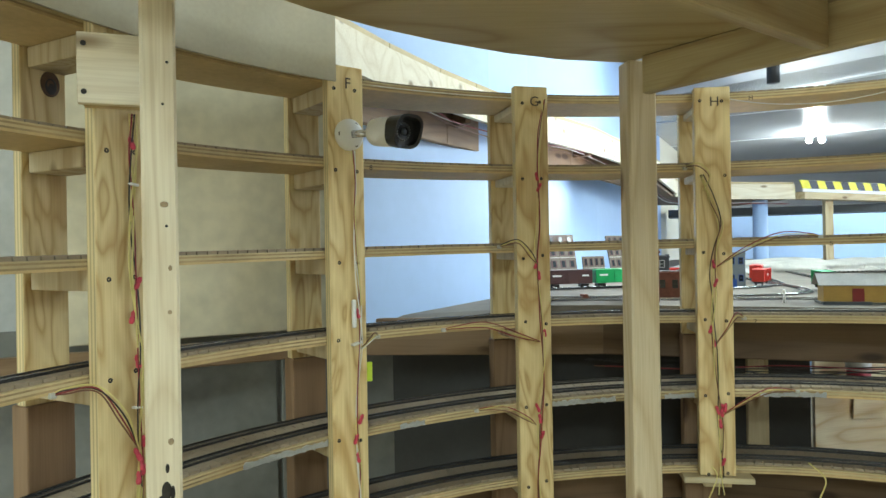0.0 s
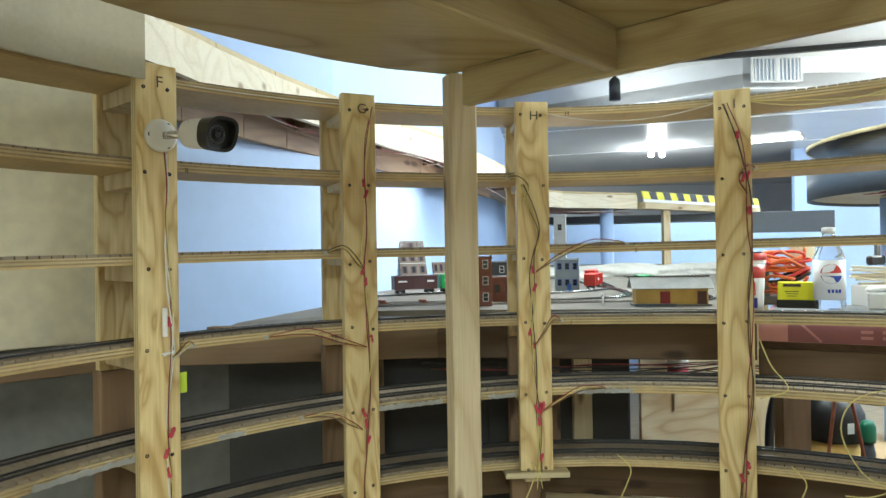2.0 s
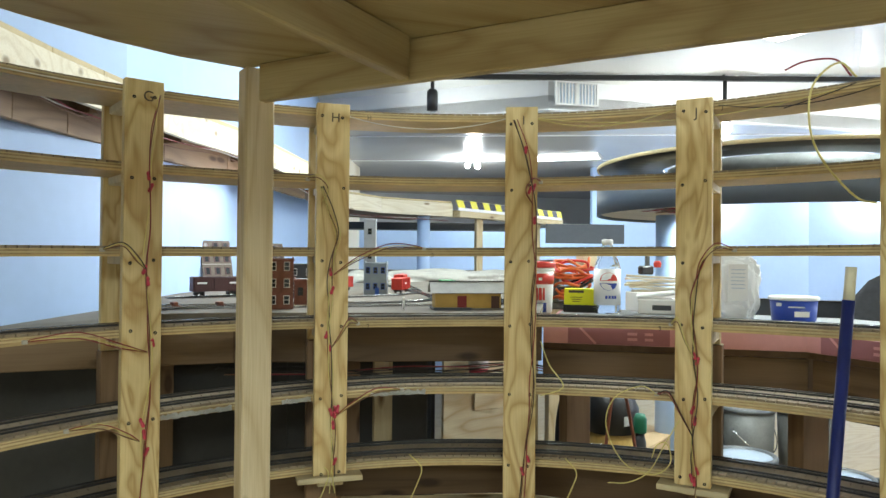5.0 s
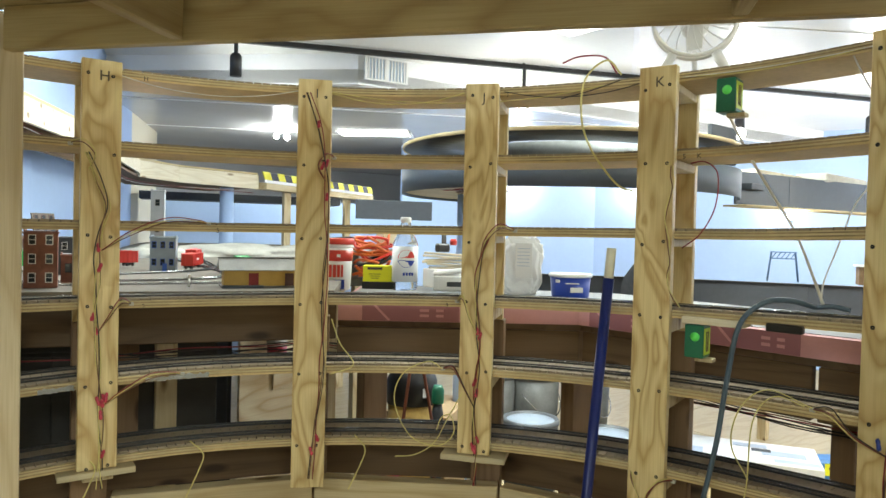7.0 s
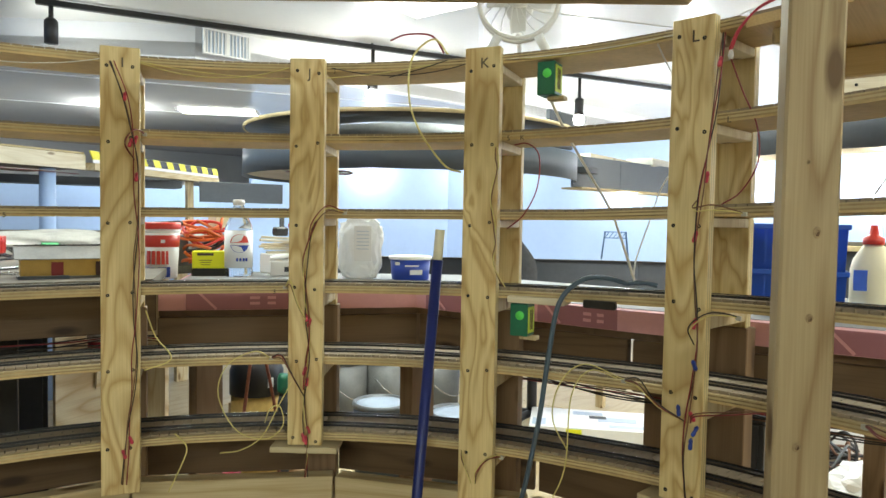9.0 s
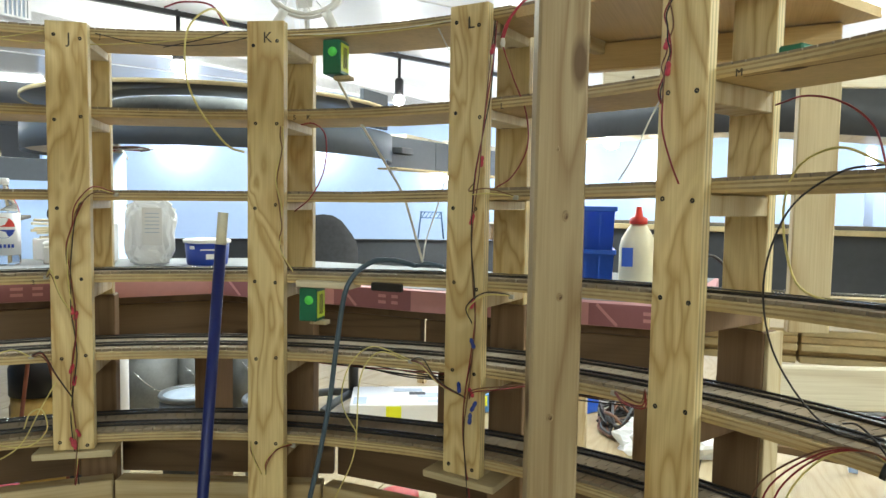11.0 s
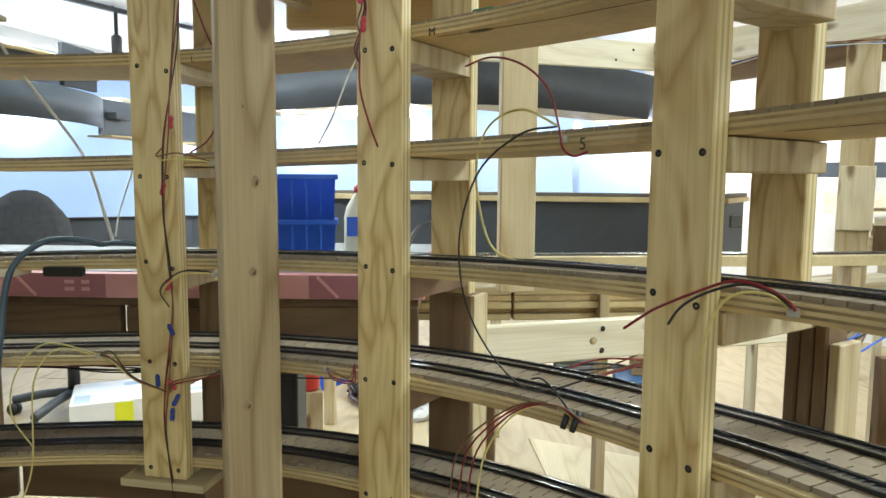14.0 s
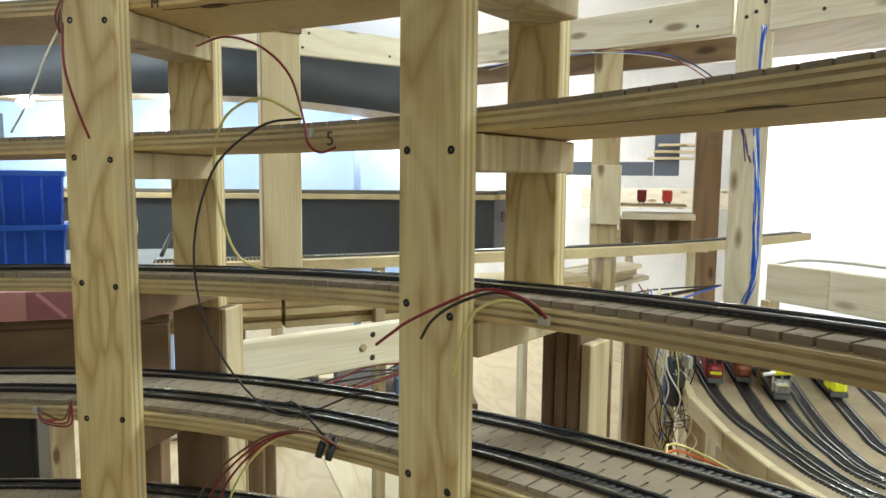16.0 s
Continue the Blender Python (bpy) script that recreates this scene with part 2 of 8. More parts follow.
SLATE = mottled("slate_grey_fascia", (0.06, 0.075, 0.095), 0.15, 3, 0.5, 40, 0.05)
BLACK = mottled("black_plastic", (0.012, 0.012, 0.013), 0.2, 20, 0.4, 200, 0)
WALLG = mottled("scuffed_grey_wall", (0.47, 0.475, 0.455), 0.22, 2.6, 0.5, 40, 0.05)
WALLW = mottled("scuffed_white_wall", (0.66, 0.64, 0.60), 0.14, 2.2, 0.5, 40, 0.05)
SCENERY = mottled("plaster_scenery", (0.155, 0.138, 0.113), 0.25, 7, 0.9, 60, 0.4)
INK = mat("felt_pen_ink", (0.08, 0.062, 0.045), 0.7)[0]
WIRE_RED = mottled("red_wire", (0.22, 0.014, 0.022), 0.15, 40, 0.4, 200, 0)
WIRE_BLK = mottled("black_wire", (0.02, 0.016, 0.016), 0.15, 40, 0.4, 200, 0)
WIRE_YEL = mottled("yellow_wire", (0.62, 0.54, 0.20), 0.15, 40, 0.45, 200, 0)
WIRE_BRN = mottled("brown_wire", (0.16, 0.07, 0.035), 0.15, 40, 0.45, 200, 0)
WIRE_WHT = mottled("white_wire", (0.72, 0.71, 0.66), 0.08, 40, 0.45, 200, 0)
WIRE_BLU = mottled("blue_wire", (0.03, 0.13, 0.62), 0.15, 40, 0.4, 200, 0)
CONN = mottled("red_crimp_plastic", (0.50, 0.05, 0.085), 0.2, 60, 0.4, 200, 0)
CONNB = mottled("blue_crimp_plastic", (0.02, 0.05, 0.3), 0.15, 60, 0.3, 200, 0)
WPLAS = mottled("white_plastic", (0.78, 0.78, 0.77), 0.04, 8, 0.35, 90, 0)
CLIPM = mottled("clip_plastic", (0.42, 0.41, 0.37), 0.15, 40, 0.3, 200, 0)
ROOFG = mottled("grey_roof_felt", (0.36, 0.37, 0.37), 0.15, 30, 0.75, 200, 0.1)
GREYP = mottled("grey_painted_metal", (0.135, 0.14, 0.137), 0.4, 3.5, 0.5, 50, 0.05)
PANELM = mottled("scuffed_panel_paint", (0.165, 0.17, 0.16), 0.35, 4.5, 0.45, 40, 0.04)
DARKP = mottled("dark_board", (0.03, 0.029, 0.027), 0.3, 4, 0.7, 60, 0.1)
BACKPLY = mottled("weathered_plywood", (0.62, 0.57, 0.42), 0.30, 2.4, 0.6, 30, 0.04)
HARDB = mottled("hardboard", (0.38, 0.345, 0.25), 0.14, 5, 0.5, 150, 0.05)
BROWN_X = wood("brown_board_lengthwise", (0.23, 0.15, 0.08), (0.15, 0.088, 0.042), "x", 0.6, 14.0, contrast=0.7)
PINE_STUD = wood("stud_pine", (0.60, 0.51, 0.345), (0.47, 0.365, 0.21), "z", 0.6, 20.0, contrast=0.7)
# pine darkened so the colour carries the post's shadow side
PINE_GREY = wood("shaded_pine", (0.41, 0.325, 0.195), (0.27, 0.185, 0.095), "z", 0.65, 18.0, contrast=1.0)
# plywood paled so its colour carries the light reaching the sheet
OFFCUT = wood("lit_offcut_plywood", (0.80, 0.71, 0.50), (0.60, 0.44, 0.22), "x", 0.55, 9.0, knots=False, contrast=0.9, long=0.25, rings=7.0)
PINE_PALE_X = wood("pale_board", (0.77, 0.71, 0.56), (0.62, 0.53, 0.36), "x", 0.6, 18.0, contrast=0.6)
HAZY = mottled("hazard_yellow", (0.78, 0.72, 0.06), 0.06, 8, 0.5, 90, 0)
MAROON = mottled("maroon_plastic", (0.06, 0.022, 0.022), 0.2, 20, 0.55, 200, 0)
GREENP = mottled("green_plastic", (0.02, 0.36, 0.10), 0.15, 20, 0.45, 200, 0)
GREENDK = mottled("dark_green_plastic", (0.01, 0.14, 0.075), 0.15, 20, 0.35, 200, 0)
GREENDOT = mottled("green_sticker", (0.12, 0.80, 0.14), 0.05, 20, 0.5, 200, 0)
LIME = mottled("lime_label", (0.55, 0.72, 0.05), 0.1, 20, 0.5, 200, 0)
REDP = mottled("red_plastic", (0.62, 0.045, 0.03), 0.12, 20, 0.4, 200, 0)
REDDK = mottled("dark_red_paint", (0.22, 0.02, 0.02), 0.15, 20, 0.6, 200, 0)
RUST = mottled("rust_red", (0.22, 0.07, 0.035), 0.25, 40, 0.7, 200, 0.1)
ORANGE = mottled("orange_rubber", (0.72, 0.16, 0.04), 0.12, 20, 0.5, 200, 0)
YELLOW = mottled("yellow_card", (0.78, 0.80, 0.02), 0.05, 10, 0.5, 200, 0)
MUSTARD = mottled("mustard_paint", (0.48, 0.31, 0.08), 0.12, 40, 0.7, 300, 0.1)
TOWERG = mottled("pale_grey_paint", (0.40, 0.42, 0.44), 0.1, 40, 0.7, 300, 0.1)
BLUEGREY = mottled("blue_grey_paint", (0.27, 0.32, 0.36), 0.1, 40, 0.7, 300, 0.1)
DOORBLUE = mottled("blue_paint", (0.04, 0.12, 0.5), 0.1, 40, 0.5, 300, 0)
LOGOBLUE = mottled("royal_blue_print", (0.012, 0.05, 0.36), 0.08, 20, 0.35, 200, 0)
BINBLUE = mottled("bin_blue_plastic", (0.012, 0.10, 0.58), 0.1, 10, 0.35, 120, 0.05)
STAFF = mottled("staff_blue", (0.005, 0.016, 0.14), 0.15, 20, 0.4, 120, 0)
TIPM = mottled("pale_tip", (0.70, 0.68, 0.55), 0.1, 40, 0.35, 120, 0)
BRICK = mottled("red_brick", (0.19, 0.075, 0.05), 0.25, 90, 0.8, 500, 0.2)
FLATW = mottled("tan_brick", (0.12, 0.098, 0.076), 0.2, 90, 0.8, 500, 0.2)
PLASTER = mottled("white_plaster", (0.42, 0.41, 0.37), 0.2, 14, 0.7, 90, 0.8)
GRAVEL = mottled("grey_ballast", (0.26, 0.245, 0.22), 0.3, 60, 0.95, 700, 0.5)
CREAM = mottled("cream_plastic", (0.72, 0.66, 0.46), 0.05, 10, 0.4, 120, 0)
LABELG = mottled("label_paper", (0.74, 0.75, 0.76), 0.04, 10, 0.4, 120, 0)
STEELB = mottled("bright_steel", (0.6, 0.6, 0.6), 0.1, 30, 0.25, 200, 0, 1.0)
GLASSD = mat("dark_glass", (0.02, 0.025, 0.03), 0.08)[0]
BAGM, _nt, _b = mat("bag_film", (0.86, 0.88, 0.90), 0.3)
_b.inputs["Transmission Weight"].default_value = 0.12
_b.inputs["IOR"].default_value = 1.15
PET, _nt, _b = mat("clear_plastic", (0.92, 0.94, 0.95), 0.06)
_b.inputs["Transmission Weight"].default_value = 0.92
_b.inputs["IOR"].default_value = 1.12
CABLEGREY = mottled("grey_board", (0.30, 0.31, 0.32), 0.15, 8, 0.9, 90, 0.05)
PALEBLUE = mottled("pale_blue_grey", (0.42, 0.50, 0.62), 0.12, 8, 0.45, 90, 0.05)
LIDBLUE = mottled("bucket_lid_grey", (0.27, 0.32, 0.39), 0.2, 9, 0.35, 90, 0.05)
# a darker, blotchier grey than the bucket lids
DRUM = mottled("dark_drum_plastic", (0.09, 0.09, 0.085), 0.35, 8, 0.5, 90, 0.05)
LOGOBLUE2 = mottled("tool_case_blue", (0.03, 0.16, 0.42), 0.12, 10, 0.4, 120, 0)
BLUESTEEL = mottled("blue_steel", (0.05, 0.13, 0.30), 0.12, 20, 0.45, 120, 0)
FABRIC = mottled("charcoal_fabric", (0.05, 0.053, 0.058), 0.2, 40, 0.9, 500, 0.4)
GREYD = mottled("dark_grey_plastic", (0.07, 0.075, 0.08), 0.2, 10, 0.45, 120, 0)
CARD = mottled("cardboard", (0.36, 0.25, 0.14), 0.12, 6, 0.8, 150, 0.1)
CABLEG = mottled("blue_grey_cable", (0.065, 0.105, 0.15), 0.12, 20, 0.45, 120, 0)
# clear film drawn opaque white, so its glints sit in the colour
FILM, _nt, _b = mat("white_glint_film", (0.80, 0.81, 0.80), 0.16, 0.0, 1.0)
_n = _nt.nodes.new("ShaderNodeTexNoise")
_n.inputs["Scale"].default_value, _n.inputs["Detail"].default_value = 120.0, 3.0
add_bump(_nt, _b, _n.outputs["Fac"], 1.0, 0.004)
FOAM = mottled("pink_foam", (0.66, 0.34, 0.36), 0.08, 5, 0.7, 120, 0.15)
FOAMD = mottled("pink_foam_print", (0.36, 0.15, 0.18), 0.06, 5, 0.7, 120, 0.1)

# ---- building helpers ----


def part(name, bm, material, parent, label=""):
    me = bpy.data.meshes.new(name)
    bm.to_mesh(me)
    bm.free()
    me.materials.append(material)
    ob = new(name, me)
    if parent is not None:
        ob.parent = parent
    if label:
        tagged(ob, label)
    return ob


def thing(name, label, category, group="", kind="", at=None):
    ob = new(name)
    ob.empty_display_size = 0.05
    if at is not None:
        ob.matrix_world = at
    return tagged(ob, label, category, group, kind)


def single(name, bm, material, label, category, group="", kind=""):
    return tagged(part(name, bm, material, None), label, category, group, kind)


def box(bm, c, s, m=None, bevel=0.0):
    r = bmesh.ops.create_cube(bm, size=1.0, matrix=Matrix.Translation(c) @ Matrix.Diagonal((*s, 1)))
    vs = r["verts"]
    if bevel:
        es = list({e for v in vs for e in v.link_edges})
        g = bmesh.ops.bevel(bm, geom=es, offset=bevel, segments=1, affect="EDGES")
        vs = list({v for f in g["faces"] for v in f.verts} | {v for v in vs if v.is_valid})
    if m is not None:
        bmesh.ops.transform(bm, matrix=m, verts=vs)
    return bm


def nbox(c, s, m=None, bevel=0.0):
    return box(bmesh.new(), c, s, m, bevel)


def beam(p, q, w, h, bevel=0.002, z_top=True):
    """A board from p to q (its axis), w wide across, h high."""
    p, q = Vector(p), Vector(q)
    d = q - p
    x = d.normalized()
    y = Vector((0, 0, 1)).cross(x)
    y = y.normalized() if y.length > 1e-6 else Vector((0, 1, 0))
    z = x.cross(y)
    rot = Matrix((x, y, z)).transposed().to_4x4()
    return nbox((0, 0, 0), (d.length, w, h), None, bevel), Matrix.Translation((p + q) / 2) @ rot


def beam_part(name, p, q, w, h, material, parent, label="", bevel=0.002):
    bm, m = beam(p, q, w, h, bevel)
    ob = part(name, bm, material, parent, label)
    ob.matrix_local = m
    return ob


def prism(bm, poly, z0, z1):
    """A flat plate with the outline poly (x, y), from z0 to z1."""
    lo = [bm.verts.new((x, y, z0)) for x, y in poly]
    hi = [bm.verts.new((x, y, z1)) for x, y in poly]
    bm.faces.new(hi)
    bm.faces.new(lo[::-1])
    n = len(poly)
    for i in range(n):
        j = (i + 1) % n
        bm.faces.new((lo[i], lo[j], hi[j], hi[i]))
    bmesh.ops.recalc_face_normals(bm, faces=bm.faces)
    return bm


def lathe(bm, prof, n=24, m=None, caps=True):
    """A turned body from (radius, height) pairs."""
    rings = []
    for r, z in prof:
        rings.append([bm.verts.new((r * math.cos(2 * math.pi * i / n), r * math.sin(2 * math.pi * i / n), z)) for i in range(n)])
    fs = []
    for a, b in zip(rings, rings[1:]):
        for i in range(n):
            j = (i + 1) % n
            fs.append(bm.faces.new((a[i], a[j], b[j], b[i])))
    if caps:
        fs.append(bm.faces.new(rings[0][::-1]))
        fs.append(bm.faces.new(rings[-1]))
    for f in fs:
        f.smooth = True
    if m is not None:
        bmesh.ops.transform(bm, matrix=m, verts=[v for r in rings for v in r])
    return bm


def curve_pts(pts, k=6):
    """A smooth line through the points."""
    P = [Vector(p) for p in pts]
    P = [P[0] * 2 - P[1]] + P + [P[-1] * 2 - P[-2]]
    out = []
    for i in range(1, len(P) - 2):
        a, b, c, d = P[i - 1:i + 3]
        for j in range(k):
            t = j / k
            out.append(0.5 * (2 * b + (c - a) * t + (2 * a - 5 * b + 4 * c - d) * t * t + (3 * b - a - 3 * c + d) * t ** 3))
    out.append(P[-2])
    return out


def tube(bm, pts, r, sides=6):
    pts = [Vector(p) for p in pts]
    rings, up = [], None
    for i, p in enumerate(pts):
        d = (pts[min(i + 1, len(pts) - 1)] - pts[max(i - 1, 0)])
        d = d.normalized() if d.length > 1e-9 else Vector((0, 0, 1))
        if up is None:
            up = d.orthogonal().normalized()
        up = (up - d * up.dot(d))
        up = up.normalized() if up.length > 1e-6 else d.orthogonal().normalized()
        s = d.cross(up)
        rings.append([bm.verts.new(p + (up * math.cos(2 * math.pi * k / sides) + s * math.sin(2 * math.pi * k / sides)) * r) for k in range(sides)])
    for a, b in zip(rings, rings[1:]):
        for k in range(sides):
            j = (k + 1) % sides
            f = bm.faces.new((a[k], a[j], b[j], b[k]))
            f.smooth = True
    bm.faces.new(rings[0][::-1])
    bm.faces.new(rings[-1])
    return bm


def wire(name, pts, r, material, parent, label="", k=6, sides=6):
    return part(name, tube(bmesh.new(), curve_pts(pts, k), r, sides), material, parent, label)


def text_part(name, body, size, material, parent, m, depth=0.0004):
    c = bpy.data.curves.new(name, "FONT")
    c.body, c.size, c.extrude, c.align_x, c.align_y = body, size, depth, "CENTER", "CENTER"
    tmp = bpy.data.objects.new("tmp_text", c)
    scene.collection.objects.link(tmp)
    me = bpy.data.meshes.new_from_object(tmp.evaluated_get(bpy.context.evaluated_depsgraph_get()))
    bpy.data.objects.remove(tmp)
    bpy.data.curves.remove(c)
    me.name = name
    me.materials.clear()
    me.materials.append(material)
    ob = new(name, me)
    ob.parent = parent
    ob.matrix_local = m
    return ob


# ---- helix geometry ----
CX, CY = 0.3838, 0.4002
R_POST, W_POST, T_POST = 0.878, 0.064, 0.018
R_DECK0, R_DECK1 = 0.898, 1.0272
R_REAR = 1.028


def polar(r, deg, z):
    return Vector((CX + r * math.cos(radians(deg)), CY + r * math.sin(radians(deg)), z))


def frame_at(r, deg, z=0.0):
    """Local x runs along the ring to the right as seen from inside, y outwards, z up."""
    a = radians(deg)
    o, t = Vector((math.cos(a), math.sin(a), 0)), Vector((math.sin(a), -math.cos(a), 0))
    return Matrix.Translation(polar(r, deg, z)) @ Matrix((t, o, Vector((0, 0, 1)))).transposed().to_4x4()


TH = [-110, -70, -50, -31, 5, 47, 73, 115, 175]
LEVELS = [
    [1.508, 1.506, 1.504, 1.502, 1.496, 1.491, 1.488, 1.488, 1.484],
    [1.384, 1.380, 1.376, 1.373, 1.363, 1.360, 1.358, 1.355, 1.348],
    [1.272, 1.260, 1.250, 1.243, 1.225, 1.219, 1.214, 1.209, 1.196],
    [1.145, 1.130, 1.118, 1.106, 1.088, 1.077, 1.072, 1.071, 1.060],
    [1.025, 1.002, 0.984, 0.974, 0.953, 0.942, 0.936, 0.914, 0.890],
    [0.885, 0.868, 0.850, 0.834, 0.808, 0.797, 0.792, 0.777, 0.752],
]


def level_z(k, deg):
    return float(np.interp(deg, TH, LEVELS[k]))


def ring_strip(bm, r0, r1, f_lo, f_hi, a0, a1, step=2.0):
    """A band along the ring between two radii; f_lo, f_hi give its heights by the angle."""
    n = max(1, int(abs(a1 - a0) / step))
    prev = None
    for i in range(n + 1):
        d = a0 + (a1 - a0) * i / n
        q = [bm.verts.new(polar(r, d, f(d))) for r, f in ((r0, f_lo), (r1, f_lo), (r1, f_hi), (r0, f_hi))]
        if prev:
            for k in range(4):
                j = (k + 1) % 4
                bm.faces.new((prev[k], prev[j], q[j], q[k]))
        else:
            bm.faces.new(q[::-1])
        prev = q
    bm.faces.new(prev)
    return bm


def loose_ring(items, name, material, parent, label=""):
    """Many small blocks of one kind in one mesh. items: r0, r1, a0, a1, z0, z1."""
    vs, fs = [], []
    for r0, r1, a0, a1, z0, z1, dz in items:
        b = len(vs)
        for z in (z0, z1):
            for r, a, d in ((r0, a0, 0.0), (r1, a0, 0.0), (r1, a1, dz), (r0, a1, dz)):
                vs.append(polar(r, a, z + d)[:])
        fs += [(b + 4, b + 7, b + 6, b + 5), (b, b + 4, b + 5, b + 1), (b + 1, b + 5, b + 6, b + 2), (b + 2, b + 6, b + 7, b + 3), (b + 3, b + 7, b + 4, b)]
    me = bpy.data.meshes.new(name)
    me.from_pydata(vs, [], fs)
    me.materials.append(material)
    ob = new(name, me)
    ob.parent = parent
    return tagged(ob, label, kind="stuff")


T_HOMA, T_PLY = 0.0048, 0.0130
TRACKS = (0.937, 1.005)


def helix_deck(k, a0, a1):
    top = lambda d: level_z(k, d)
    deck = thing("helix_deck", "curved plywood helix deck with kerfed roadbed and two tracks" if k >= 3 else "curved plywood helix deck with kerfed fibre roadbed", "train deck", "helix decks")
    r_out = 0.975 if k == 3 else R_DECK1
    z = 0.0
    for i, (t, mt) in enumerate(((0.0020, DECK), (0.0024, PLY_DARK), (0.0030, DECK), (0.0024, PLY_DARK), (0.0032, DECK_UNDER))):
        part("ply_layer", ring_strip(bmesh.new(), R_DECK0 + (0.0006 if mt is PLY_DARK else 0.0), r_out, lambda d, z=z, t=t: top(d) - T_HOMA - z - t, lambda d, z=z: top(d) - T_HOMA - z, a0, a1), mt, deck)
        z += t
    # near-black core paints the shade inside the saw cuts
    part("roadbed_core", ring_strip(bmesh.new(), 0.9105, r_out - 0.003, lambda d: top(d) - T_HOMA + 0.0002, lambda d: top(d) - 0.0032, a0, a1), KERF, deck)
    pitch = math.degrees(0.0172 / 0.95)
    # staggered saw cuts from both sides, an uncut web between them
    rows = ((0.9055, 0.9245, 0.0), (0.9490, 0.9665, 0.5), (0.9755, 0.9930, 0.0), (1.0155, 1.0265, 0.5))
    items = []
    n = int((a0 - a1) / pitch)
    for r0, r1, off in (rows[:2] if k == 3 else rows):
        for i in range(n):
            a = a0 - (i + off) * pitch
            if a - pitch < a1:
                continue
            e = a - pitch * 0.885
            items.append((r0, r1, a, e, top(a) - T_HOMA + 0.0001, top(a) - 0.00005, top(e) - top(a)))
    loose_ring(items, "kerfed_roadbed", HOMA, deck, "brown fibre roadbed cut with kerfs")
    for r0, r1 in (((0.9245, 0.9490), (0.9665, 0.9755), (0.9930, 1.0155))[:1 if k == 3 else 3]):
        part("roadbed_web", ring_strip(bmesh.new(), r0, r1, lambda d: top(d) - T_HOMA + 0.0001, lambda d: top(d) - 0.00005, a0, a1), HOMA, deck)
    if k >= 3:
        for rt in (TRACKS if k > 3 else TRACKS[:1]):
            part("tie_strip", ring_strip(bmesh.new(), rt - 0.0090, rt + 0.0090, lambda d: top(d) - 0.001, lambda d: top(d) + 0.0014, a0, a1), TIE, deck, "black track base")
            tp = math.degrees(0.0068 / rt)
            ties = []
            for i in range(int((a0 - a1) / tp)):
                a = a0 - i * tp
                ties.append((rt - 0.0094, rt + 0.0094, a, a - tp * 0.45, top(a), top(a) + 0.0022, 0.0))
            loose_ring(ties, "tie_bed", TIE, deck, "black plastic track ties")
            for s in (-0.0080, 0.0080):
                part("rail", ring_strip(bmesh.new(), rt + s - 0.0007, rt + s + 0.0007, lambda d: top(d) + 0.0018, lambda d: top(d) + 0.0046, a0, a1, 1.5), RAIL, deck)
                part("rail_web", ring_strip(bmesh.new(), rt + s - 0.0013, rt + s + 0.0013, lambda d: top(d) + 0.0018, lambda d: top(d) + 0.0034, a0, a1, 3.0), TIE, deck)
    return deck


# ---- helix ----
for k in range(6):
    helix_deck(k, 172 if k else 168, (-12 if k == 0 else -104))

POSTS = [("D", 172.0, 1.62, 0.6), ("E", 151.3, 1.62, 0.6), ("F", 127.6, 1.496, 0.6), ("G", 104.4, 1.495, 0.6), ("H", 82.2, 1.493, 0.772), ("I", 57.8, 1.497, 0.70),
         ("J", 36.6, 1.494, 0.778), ("K", 15.4, 1.503, 0.64), ("L", -7.8, 1.501, 0.79), ("M", -29.4, 1.70, 0.6), ("N", -53.0, 1.70, 0.6), ("O", -75.5, 1.70, 0.6), ("P", -98.0, 1.70, 0.6)]


def screw(parent, x, z):
    bm = bmesh.new()
    lathe(bm, [(0.0031, 0.0), (0.0031, 0.0007), (0.0021, 0.0009), (0.0011, 0.0003)], 10, Matrix.Translation((x, 0.0003, z)) @ pose(0, 0, 0, 90))
    return part("screw", bm, STEEL, parent)


